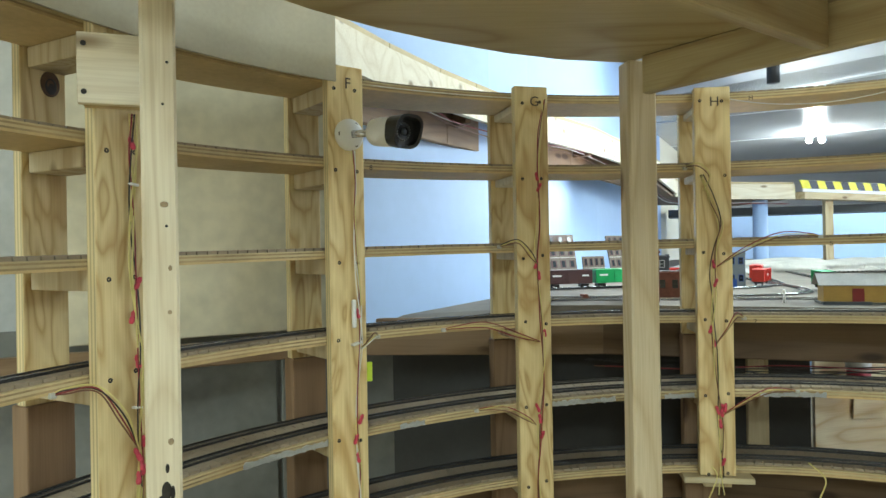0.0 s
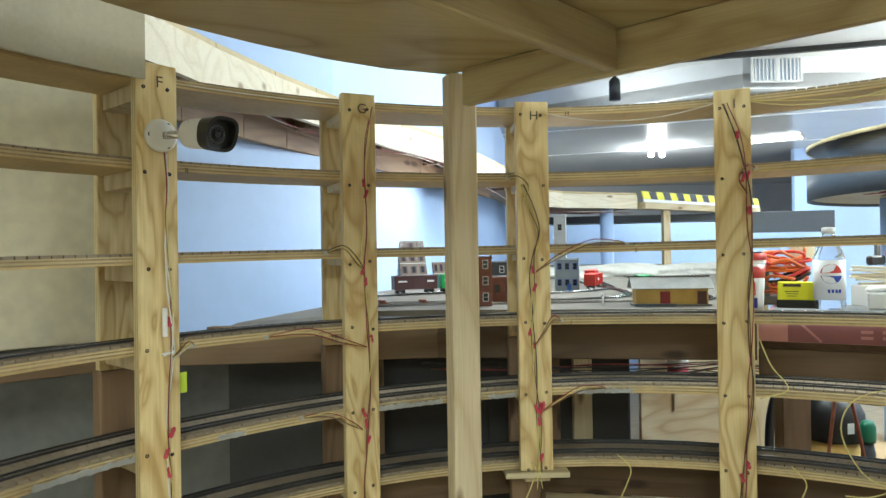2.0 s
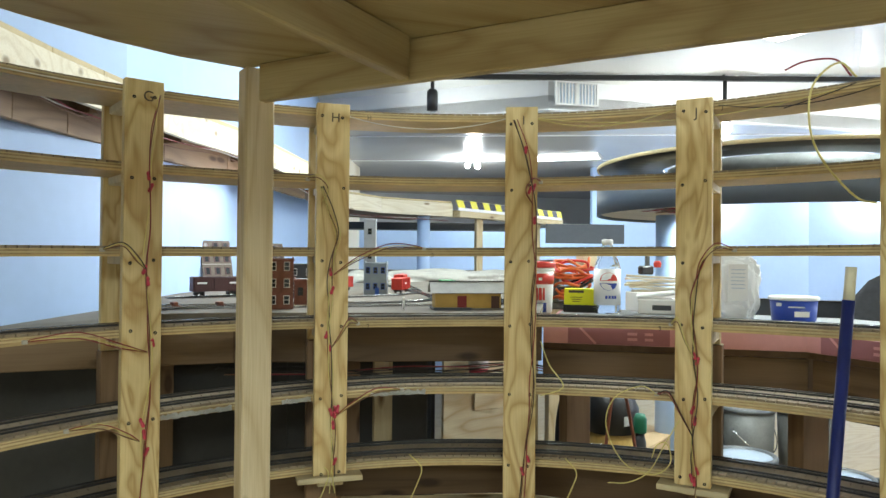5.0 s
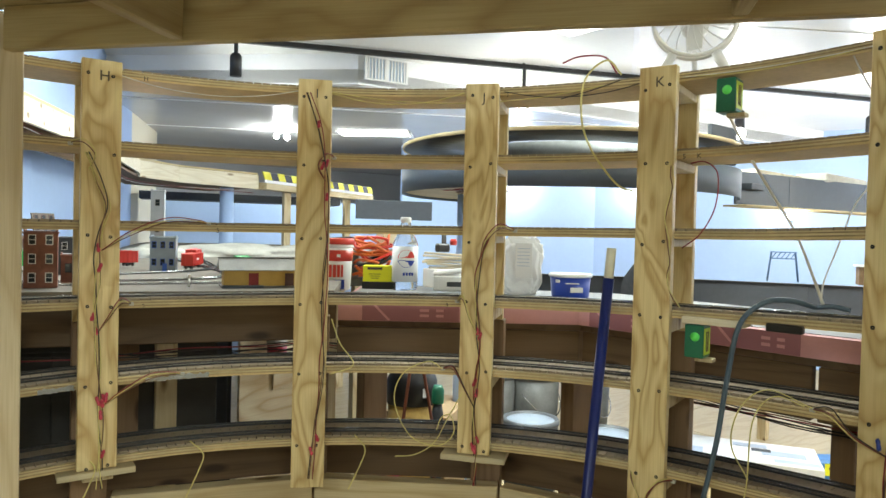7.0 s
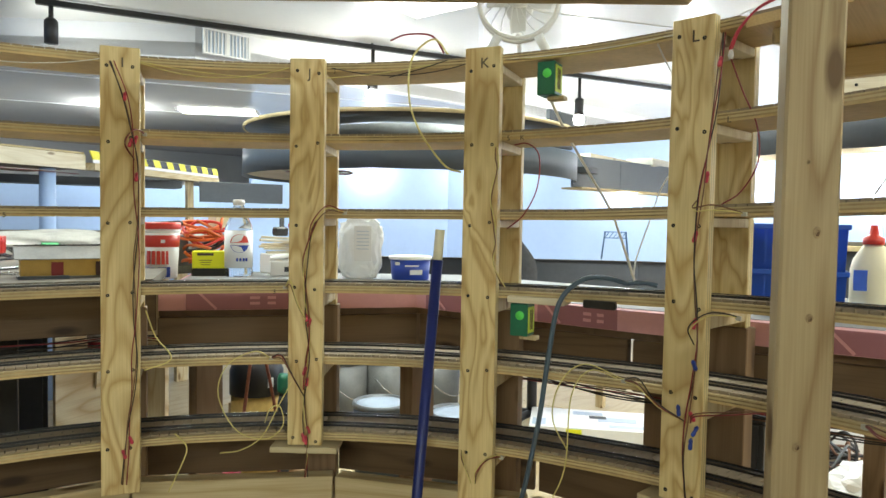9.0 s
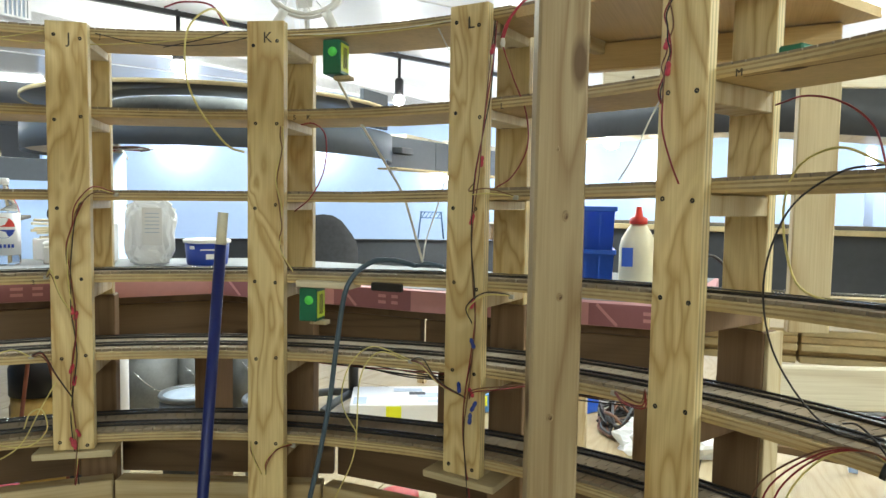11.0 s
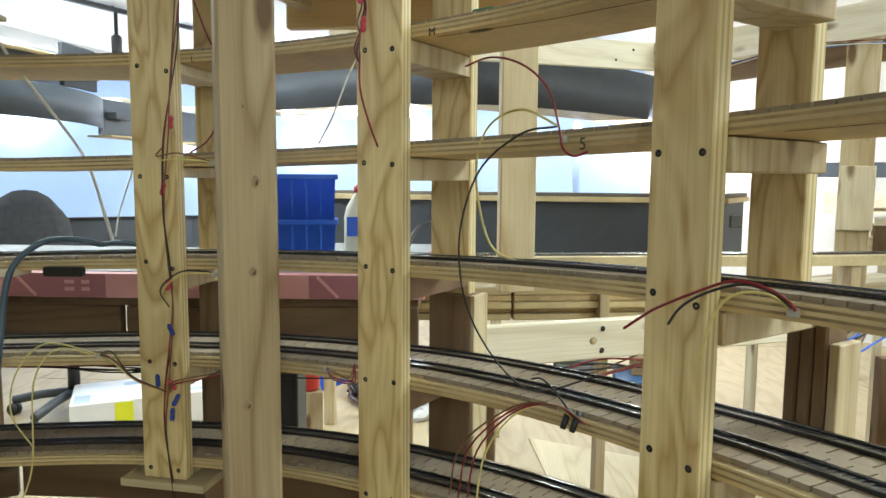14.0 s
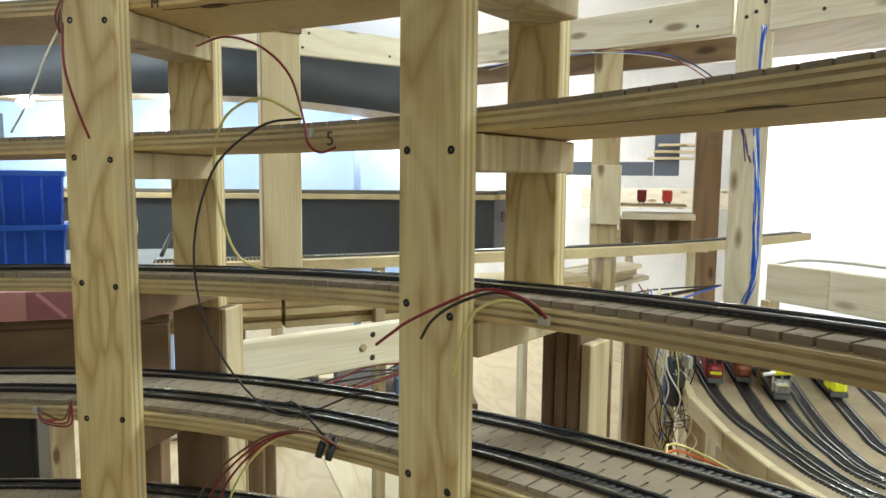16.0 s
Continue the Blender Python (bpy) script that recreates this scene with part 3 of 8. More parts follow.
for name, deg, z1, z0 in POSTS:
    rnd = random.Random(name)
    up = thing("helix_upright", "pair of plywood posts joined by blocks, carrying the helix decks", "upright", "helix uprights", at=frame_at(R_POST, deg))
    wide, dx = (0.057, -0.0035) if name == "N" else (W_POST, 0.0)
    front = part("front_post", nbox((dx, T_POST / 2, (z0 + z1) / 2), (wide, T_POST, z1 - z0), None, 0.0012), PLY, up, "front plywood post with screws")
    rear_top = z1 - rnd.uniform(0.0, 0.01)
    dy = R_REAR - R_POST + T_POST / 2
    joint = level_z(3, deg) - 0.055
    part("rear_post", nbox((4 * dx, dy, (joint + rear_top) / 2), (wide - 0.004, T_POST, rear_top - joint), None, 0.0012), PLY, up, "rear plywood post")
    if name == "N":
        for sx in (0.010, 0.0225, 0.035):
            part("rear_post_foot", nbox((sx, dy + 0.004, joint / 2 + 0.010), (0.0115, 0.034, joint + 0.019), None, 0.002), BROWN_Z, up, "brown wooden foot of the rear post")
    else:
        part("rear_post_foot", nbox((0.002, dy + 0.004, joint / 2), (W_POST, 0.034, joint - 0.001), None, 0.0015), BROWN_Z, up, "brown wooden foot of the rear post")
    if deg < -20:
        part("side_strip", nbox((W_POST / 2 + 0.0055 if name != "N" else 0.0465, dy + 0.006, joint / 2), (0.006 if name != "N" else 0.009, 0.036, joint - 0.001), None, 0.001), PINE, up, "pale strip beside the brown foot")
    for k in range(6):
        z = level_z(k, deg) - T_HOMA - T_PLY
        if (k == 0 and deg < -12) or z > z1:
            continue
        for sx in (-0.019, 0.019):
            screw(front, sx + dx + rnd.uniform(-0.003, 0.003), z + (0.008 if k >= 3 else -0.008) + rnd.uniform(-0.006, 0.006))
        pale = k < 3 and -20 < deg < 110
        h = 0.014 if pale else 0.026
        part("cross_block", nbox((0.004, (R_REAR - R_POST + T_POST) / 2, z - h / 2 - 0.0004), (0.05, R_REAR - R_POST - T_POST - 0.001, h), None, 0.0012), BROWN_Z if k >= 3 and deg < -20 and name != "N" else PINE_PALE if pale else PINE, up, "wooden block under the deck")
    if name in "FGHIJKL":
        text_part("letter", name, 0.025, INK, front, Matrix.Translation((0.004 if name != "G" else 0.006, -0.0004, z1 - 0.028)) @ pose(0, 0, 0, 90))
for name, deg in (("H", 82.2), ("J", 36.6), ("L", -7.8)):
    z = {"H": 0.772, "J": 0.778, "L": 0.79}[name]
    bm = nbox((0, -0.02, 0), (0.125, 0.10, 0.011), None, 0.001)
    f = single("base_plate", bm, PLY_X, "small plywood plate under the end of a post", "wood plate", "base plates")
    f.matrix_world = frame_at(R_POST + 0.06, deg, z - 0.0065)

# ---- room ----


def slab_wall(name, p, q, z0, z1, thick, material, label):
    p, q = Vector((*p, 0)), Vector((*q, 0))
    d = (q - p)
    n = Vector((-d.y, d.x, 0)).normalized()
    bm = bmesh.new()
    prism(bm, [(p.x, p.y), (q.x, q.y), ((q + n * thick).x, (q + n * thick).y), ((p + n * thick).x, (p + n * thick).y)], z0, z1)
    return single(name, bm, material, label, "wall", kind="structure")


floor = single("floor", nbox((2.0, 1.0, -0.06), (13, 13, 0.1)), KERF, "pale plywood sheet floor", "floor", kind="structure")
for i in range(-1, 5):
    for j in range(4):
        bm = nbox((0, 0, 0), (2.434, 1.214, 0.011), None, 0.0015)
        ob = part("plywood_sheet", bm, FLOORPLY, floor)
        ob.matrix_world = pose(-1.9 + 2.44 * i + 1.22 * (j % 2), -3.0 + 1.22 * j, -0.0045)
for i in range(-1, 5):
    for j in range(4):
        bm = nbox((0, 0, 0), (2.434, 1.214, 0.011), None, 0.0015)
        ob = part("plywood_sheet", bm, FLOORPLY, floor)
        ob.matrix_world = pose(-1.9 + 2.44 * i + 1.22 * (j % 2), 1.88 + 1.22 * j, -0.0045)

BULK = [(0.2, 5.9), (2.45, 3.45), (6.5, 2.7), (8.4, 2.4)]
single("ceiling", prism(bmesh.new(), [(-4, -5), (8.4, -5)] + BULK[::-1] + [(-4, 5.9)], CEIL, CEIL + 0.08), CEILM, "white panel ceiling", "ceiling", kind="structure")
single("low_ceiling", prism(bmesh.new(), BULK[::-1] + [(0.2, 9.8), (8.4, 9.8)], LOW_CEIL, LOW_CEIL + 0.08), LOWC, "lower grey-white ceiling beyond the bulkhead", "ceiling", kind="structure")
for i, (a, b) in enumerate(zip(BULK, BULK[1:])):
    slab_wall("bulkhead_%d" % (i + 1), b, a, LOW_CEIL - 0.01, CEIL, -0.05, WHITE, "white painted bulkhead under the ceiling")
# seams of the ceiling boards
for i, (p, q) in enumerate([((0.6, 0.2), (4.6, 3.0)), ((1.0, -2.5), (5.4, 2.6)), ((3.5, -3.5), (6.2, 2.4)), ((-1.5, 2.5), (3.5, -2.5)), ((0.2, 3.9), (5.6, 0.2))]):
    bm, m = beam((*p, CEIL - 0.002), (*q, CEIL - 0.002), 0.03, 0.004, 0.001)
    ob = single("ceiling_trim", bm, WHITE, "narrow white joint strip of the ceiling", "trim", kind="structure")
    ob.matrix_world = m
for p, q in [((0.9, 5.4), (4.6, 3.3)), ((1.4, 6.6), (6.2, 3.9))]:
    bm, m = beam((*p, LOW_CEIL - 0.002), (*q, LOW_CEIL - 0.002), 0.03, 0.004, 0.001)
    single("ceiling_trim", bm, WHITE, "narrow white joint strip of the ceiling", "trim", kind="structure").matrix_world = m

BACKDROP = [(-0.2285, 1.50), (0.137, 1.94), (0.30, 2.35), (0.7, 3.1)]
for i, (a, b) in enumerate(zip(BACKDROP, BACKDROP[1:])):
    slab_wall("backdrop_%d" % (i + 1), a, b, 1.025, CEIL, 0.012, BLUE, "sky blue painted backdrop behind the table")
LEFTWALL = [(-0.32, 1.74), (0.15, 2.30), (0.7, 3.1), (1.2, 4.2), (1.55, 5.2), (1.80, 5.65)]
for i, (a, b) in enumerate(zip(LEFTWALL, LEFTWALL[1:])):
    slab_wall("wall_left_%d" % (i + 1), a, b, 0, CEIL, 0.1, BLUE, "sky blue painted wall")
slab_wall("wall_left_6", (1.80, 5.65), (2.32, 6.68), 0, CEIL, 0.1, CREAMW, "cream painted wall")
slab_wall("wall_far_1", (2.32, 6.68), (4.35, 5.507), 0, 1.49, 0.1, BLUE, "sky blue painted low backdrop wall")
slab_wall("wall_far_5", (4.35, 5.507), (6.3, 4.6), 0, 2.14, 0.1, BLUE, "sky blue painted far wall")
slab_wall("wall_far_6", (2.32, 6.68), (2.2, 9.4), 0, 2.14, 0.1, WHITE, "white painted wall beyond the backdrop")
slab_wall("wall_far_7", (2.2, 9.4), (8.2, 8.2), 0, 2.14, 0.1, WHITE, "white painted far end wall")
slab_wall("wall_far_8", (8.2, 8.2), (6.4, 4.65), 0, 2.14, 0.1, WHITE, "white painted wall beyond the backdrop")
slab_wall("wall_far_2", (6.3, 4.6), (7.3, 2.2), 0, CEIL, 0.1, BLUE, "sky blue painted far wall")
slab_wall("wall_far_3", (7.3, 2.2), (7.0, -1.6), 0, CEIL, 0.1, BLUE, "sky blue painted far wall")
slab_wall("wall_far_4", (7.0, -1.6), (4.6, -4.0), 0, CEIL, 0.1, WALLW, "white painted wall")
slab_wall("wall_back_1", (4.6, -4.0), (-3.5, -4.4), 0, CEIL, 0.1, WALLW, "white painted wall")
slab_wall("wall_back_2", (-3.5, -4.4), (-3.4, 1.4), 0, CEIL, 0.1, WALLW, "white painted wall")
slab_wall("wall_back_3", (-3.4, 1.4), (-0.32, 1.74), 0, CEIL, 0.1, WALLG, "scuffed grey wall behind the helix")
white_screen = single("white_partition", beam((1.9, -2.9, 0.9), (3.35, -2.55, 0.9), 0.03, 1.8, 0.003)[0], WHITE, "white painted partition board standing behind the yard", "partition")
white_screen.matrix_world = beam((1.9, -2.9, 0.9), (3.35, -2.55, 0.9), 0.03, 1.8, 0.003)[1]

# far blue recess wall with its dark top band
single("far_shelf_band", beam((1.9, 5.75, 1.46), (3.4, 5.2, 1.46), 0.3, 0.06)[0], CHAR, "dark shelf edge in front of the far blue wall", "shelf").matrix_world = beam((1.9, 5.75, 1.46), (3.4, 5.2, 1.46), 0.3, 0.06)[1]

# ---- sheets behind the helix ----
backing = thing("plywood_backing", "unpainted plywood sheets standing behind the helix", "plywood sheet")
for f0, f1 in ((0.28, 0.518), (0.522, 1.0)):
    q = lambda f: (-1.05 + 0.835 * f, 1.19 + 0.465 * f, 1.48)
    beam_part("sheet", q(f0), q(f1), 0.012, 0.92, BACKPLY, backing)
panels = thing("panel_screen", "scuffed grey painted panels standing behind the helix", "panel screen")
for i in range(4):
    x0, x1 = -1.35 + 0.32 * i, -1.04 + 0.32 * i
    bm, m = beam((x0, 1.12 + 0.17 * i, 0.55), (x1, 1.12 + 0.17 * i + 0.165, 0.55), 0.012, 1.0)
    part("panel", bm, PANELM, panels).matrix_world = m
bm, m = beam((-1.0, 1.19, 0.985), (-0.24, 1.61, 0.985), 0.022, 0.05)
single("ledger_board", bm, BROWN_X, "brown ledger board under the plywood sheet", "board").matrix_world = m
# near-black boards stand in for the shade of the hollow under the table
closing = thing("skirting_screen", "near-black boards standing for the shade under the scenery table", "panel screen")
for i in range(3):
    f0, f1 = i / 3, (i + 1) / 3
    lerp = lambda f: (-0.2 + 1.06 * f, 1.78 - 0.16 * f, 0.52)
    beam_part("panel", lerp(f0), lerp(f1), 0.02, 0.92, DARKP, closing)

# ---- deck above the camera ----
P_TOP, Q_TOP = (0.345, 1.152), (1.045, 0.215)
loft = thing("loft_deck", "plywood deck over the helix pit on pine joists", "deck")
edge = [(1.075, 0.175), (0.325, 1.19), (0.21, 1.165), (0.11, 1.12), (0.0, 1.05), (-0.09, 0.98), (-0.17, 0.90), (-0.25, 0.8), (-0.33, 0.66), (-0.40, 0.46), (-0.12, 0.36), (0.30, 0.30), (0.58, 0.17), (0.80, -0.02)]
part("plywood_top", prism(bmesh.new(), edge, 1.519, 1.531), LOFTPLY, loft, "plywood sheet seen from below")
beam_part("joist", (*P_TOP, 1.487), (*Q_TOP, 1.487), 0.019, 0.063, LOFTPLY, loft)
beam_part("joist", (0.505, 0.905, 1.487), (-0.19, 0.395, 1.487), 0.019, 0.063, LOFTPLY, loft)
beam_part("joist", (0.93, 0.34, 1.487), (0.63, 0.119, 1.487), 0.019, 0.063, LOFTPLY, loft)


def stud(name, c, deg, w, t, z0, z1, material, label, nails=()):
    st = thing(name, label, "post", "deck posts", at=pose(c[0], c[1], 0, 0, 0, deg))
    part("stud", nbox((0, 0, (z0 + z1) / 2), (w, t, z1 - z0), None, 0.003), material, st)
    for x, z in nails:
        bm = lathe(bmesh.new(), [(0.0016, 0.0), (0.0016, 0.0006), (0.001, 0.0007)], 8, Matrix.Translation((x, -t / 2 - 0.0002, z)) @ pose(0, 0, 0, 90))
        part("nail", bm, STEEL, st)
    return st


stud("deck_post", (0.342, 1.19), 12, 0.052, 0.038, 0.0, 1.518, PINE_STUD, "pale pine post holding up the plywood deck")
stud("deck_post", (1.072, 0.094), -61, 0.058, 0.03, 0.0, 1.62, PINE_GREY, "pine post with knots standing inside the helix")
stud("deck_post", (-0.306, 0.742), 24, 0.036, 0.03, 0.0, 1.7, PINE_PALE, "knotty pale pine post inside the helix", [(0.009, 1.405), (0.004, 1.36), (0.006, 1.23)])

# cover plate on post E, hardboard sheet between E and F
cp = thing("cover_plate", "two square plywood plates screwed to a helix post", "cover plate")
m = Matrix.Translation((-0.366, 0.774, 1.41)) @ pose(0, 0, 0, 0, 0, 20)
ob = part("plate", nbox((0, 0.006, 0), (0.080, 0.011, 0.080), None, 0.001), PINE_PALE_X, cp)
ob.matrix_world = m
ob2 = part("plate", nbox((0.003, 0.0235, 0.001), (0.080, 0.0235, 0.079), None, 0.001), PLY, cp)
ob2.matrix_world = m
for sx in (-0.033, 0.033):
    for sz in (-0.027, 0.027):
        s_ = screw(cp, 0, 0)
        s_.matrix_world = m @ Matrix.Translation((sx, 0.0, sz))
hard = ring_strip(bmesh.new(), R_POST - 0.006, R_POST - 0.002, lambda d: 1.468, lambda d: 1.60, 176, 128.9, 2.0)
single("hardboard_sheet", hard, HARDB, "thin bent tan hardboard sheet screwed to the posts", "hardboard")
bm = ring_strip(bmesh.new(), 0.905, 1.02, lambda d: 1.585, lambda d: 1.60, 175, 131, 2.0)
single("upper_roadbed", bm, DECK, "plywood roadbed curving above the helix", "train deck")
bm, m = beam((-0.93, 0.62, 1.50), (-0.37, 0.86, 1.535), 0.014, 0.11)
single("fascia_board", bm, PINE_X, "pale wooden fascia board above the helix", "board").matrix_world = m


# ---- layout tables ----
table = thing("layout_table", "scenery table of the model railway behind the helix", "table")
slope = bmesh.new()
vs = [[slope.verts.new((x, y, z - dz)) for x, y, z in ((-0.27, 1.72, 1.03), (-0.05, 1.57, 1.035), (0.2, 1.545, 1.066), (0.2, 2.25, 1.062))] for dz in (0.0, 0.018)]
slope.faces.new(vs[0])
slope.faces.new(vs[1][::-1])
for i in range(4):
    slope.faces.new((vs[0][i], vs[1][i], vs[1][(i + 1) % 4], vs[0][(i + 1) % 4]))
bmesh.ops.recalc_face_normals(slope, faces=slope.faces)
part("table_ramp", slope, SCENERY, table, "grey sloping end of the table")
part("table_top", prism(bmesh.new(), [(0.2, 1.545), (0.35, 1.53), (1.0, 1.30), (1.9, 2.6), (3.6, 4.6), (3.2, 5.9), (2.1, 6.3), (1.65, 5.15), (1.25, 4.05), (0.75, 3.05), (0.2, 2.25)], 1.05, 1.07), SCENERY, table, "brown plaster scenery top")
beam_part("front_joist", (-0.22, 1.60, 1.0), (0.36, 1.555, 1.0), 0.02, 0.085, BROWN_X, table)
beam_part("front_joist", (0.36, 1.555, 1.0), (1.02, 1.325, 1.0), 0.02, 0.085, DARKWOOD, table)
beam_part("top_edge", (0.30, 1.535, 1.047), (1.0, 1.30, 1.047), 0.02, 0.012, DECK, table)
for x, y, w, mt in ((0.62, 1.60, 0.09, BROWN_Z), (0.74, 1.64, 0.05, PINE), (0.83, 1.66, 0.08, BROWN_Z), (1.25, 1.75, 0.055, PINE), (0.2, 1.7, 0.09, BROWN_Z), (2.2, 3.0, 0.09, PINE), (3.0, 4.5, 0.09, PINE), (1.9, 5.4, 0.09, PINE)):
    part("table_leg", nbox((x, y, 0.525), (w, 0.04, 1.05), None, 0.002), mt, table)
foam = thing("foam_table", "table topped with pink foam sheet behind the helix", "table")
FEDGE = [(1.02, 1.315), (1.46, 0.97), (1.465, 0.45), (1.50, -0.05)]
part("foam_top", prism(bmesh.new(), FEDGE + [(2.05, -0.05), (2.05, 0.36), (1.90, 0.45), (1.90, 1.18), (1.40, 1.78)], 1.0, 1.04), FOAM, foam, "pink foam sheet")
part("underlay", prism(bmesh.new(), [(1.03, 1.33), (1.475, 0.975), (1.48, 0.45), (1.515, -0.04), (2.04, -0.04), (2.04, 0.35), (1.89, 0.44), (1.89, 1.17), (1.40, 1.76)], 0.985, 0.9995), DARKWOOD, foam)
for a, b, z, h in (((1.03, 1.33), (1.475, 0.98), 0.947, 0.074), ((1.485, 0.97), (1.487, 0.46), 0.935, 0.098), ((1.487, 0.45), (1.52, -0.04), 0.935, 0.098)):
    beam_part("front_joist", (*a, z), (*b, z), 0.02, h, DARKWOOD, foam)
for x, y in ((1.53, 1.02), (1.56, 0.42), (1.58, 0.0), (1.98, 0.1), (1.84, 1.0), (1.36, 1.66)):
    part("table_leg", nbox((x, y, 0.49), (0.085, 0.04, 0.98), None, 0.002), BROWN_Z, foam)
# added cover that keeps the foam's pink bounce off the clutter
part("top_sheet", prism(bmesh.new(), [(1.06, 1.36), (1.49, 1.01), (1.49, 0.46), (1.53, 0.0), (2.04, -0.04), (2.04, 0.35), (1.89, 0.44), (1.89, 1.17), (1.40, 1.76)], 1.0402, 1.0412), CABLEGREY, foam, "grey board added over the foam")
# printed patches with pale bars on the foam edge
for a, b, f0, f1 in ((0, 1, 0.10, 0.50), (1, 2, 0.06, 0.42), (1, 2, 0.62, 0.95), (2, 3, 0.62, 0.93)):
    A, Bq = Vector((*FEDGE[a], 0)), Vector((*FEDGE[b], 0))
    d = (Bq - A).normalized()
    n = Vector((d.y, -d.x, 0))
    mid = A.lerp(Bq, (f0 + f1) / 2) + n * -0.0003
    L_ = (Bq - A).length * (f1 - f0)
    M_ = Matrix.Translation((mid.x, mid.y, 1.02)) @ Matrix((d, -n, Vector((0, 0, 1)))).transposed().to_4x4()
    part("print_patch", nbox((0, 0, 0), (L_, 0.0012, 0.0385)), FOAMD, foam, "dark printed patch").matrix_world = M_
    for bx, bz, bw, bh in ((0.14, 0.006, 0.06, 0.006), (0.14, -0.006, 0.06, 0.006), (0.30, 0.006, 0.05, 0.006), (0.30, -0.006, 0.05, 0.006)):
        part("print_bar", nbox((bx * L_, -0.0009, bz), (bw * L_ * 1.6, 0.0008, bh)), FOAM, foam).matrix_world = M_
    sb = nbox((0, 0, 0), (0.05, 0.0008, 0.005))
    part("print_bar", sb, FOAM, foam).matrix_world = M_ @ Matrix.Translation((-0.3 * L_, -0.0009, 0)) @ pose(0, 0, 0, 0, 45, 0)

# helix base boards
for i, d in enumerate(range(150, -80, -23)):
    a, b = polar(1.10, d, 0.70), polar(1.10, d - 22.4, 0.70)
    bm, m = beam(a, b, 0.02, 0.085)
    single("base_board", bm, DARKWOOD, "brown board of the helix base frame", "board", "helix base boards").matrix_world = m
for d in (80, 57, 34, 11):
    a, b = polar(0.99, d, 0.655), polar(0.99, d - 22.4, 0.655)
    bm, m = beam(a, b, 0.035, 0.06)
    single("sole_board", bm, PINE_X, "pale board at the foot of the helix", "board", "helix sole boards").matrix_world = m

# ---- upper shelf along the wall ----
shelf = thing("upper_shelf", "upper railway shelf with a pale wooden fascia along the blue wall", "shelf")
UP = [(-0.19, 1.16), (-0.10, 1.36), (0.0, 1.555), (0.09, 1.705), (0.314, 2.065), (0.53, 2.36), (1.0, 3.2), (1.438, 4.221), (1.755, 4.472), (2.378, 4.62)]
for i, ((ax, ay), (bx, by)) in enumerate(zip(UP, UP[1:])):
    hgt = 0.078 if i < 7 else 0.10
    if i > 6:
        beam_part("fascia", (ax, ay, 1.598 - hgt / 2), (bx, by, 1.598 - hgt / 2), 0.014, hgt, PINE_PALE_X, shelf, "pale wooden fascia board")
    beam_part("roadbed_edge", (ax - 0.008, ay + 0.004, 1.606), (bx - 0.008, by + 0.004, 1.606), 0.02, 0.014, DECK, shelf)
part("fascia", prism(bmesh.new(), [(x + 0.006, y - 0.004) for x, y in UP[:8]] + [(x - 0.006, y + 0.004) for x, y in UP[7::-1]], 1.52, 1.598), PINE_PALE_X, shelf, "pale bent fascia board")
part("shelf_top", prism(bmesh.new(), [(x - 0.012, y + 0.012) for x, y in UP] + [(2.2, 5.4), (1.62, 5.1), (1.22, 4.05), (0.72, 3.08), (0.17, 2.26), (-0.28, 1.72)], 1.585, 1.598), BROWN_X, shelf, "brown underside of the shelf")
for x, y, u, v in ((0.07, 1.73, -0.05, 1.98), (0.29, 2.07, 0.15, 2.2), (0.52, 2.38, 0.40, 2.55), (0.98, 3.2, 0.8, 3.25), (1.4, 4.2, 1.24, 4.1), (1.9, 4.55, 1.75, 5.1)):
    beam_part("bracket", (x, y, 1.548), (u, v, 1.548), 0.02, 0.06, BROWN_X, shelf)
part("far_underside", prism(bmesh.new(), [(x - 0.012, y + 0.012) for x, y in UP[6:]] + [(2.3, 5.35), (1.60, 5.1), (1.20, 4.05), (0.86, 3.30)], 1.502, 1.514), BROWN_X, shelf, "brown underside of the shelf")
REAR = [(x - 0.082, y + 0.058) for x, y in UP[:7]]
for (ax, ay), (bx, by) in zip(REAR, REAR[1:]):
    beam_part("rear_joist", (ax, ay, 1.5265), (bx, by, 1.5265), 0.018, 0.115, BROWN_X, shelf, "brown joist behind the fascia")
for k in range(3):
    rnd = random.Random(40 + k)
    pts = [(x - 0.03 - 0.012 * k + rnd.uniform(-0.01, 0.01), y + 0.02, (1.525 if y < 3 else 1.488) + rnd.uniform(-0.02, 0.006)) for x, y in UP]
    wire("under_wire", pts, 0.0016, (WIRE_RED, WIRE_WHT, WIRE_BRN)[k], shelf)
bmf, mf = beam((3.50, 5.05, 1.41), (4.15, 4.79, 1.41), 0.02, 0.17)
single("far_deck_fascia", bmf, SLATE, "blue-grey fascia of the deck beyond the bridge", "fascia").matrix_world = mf
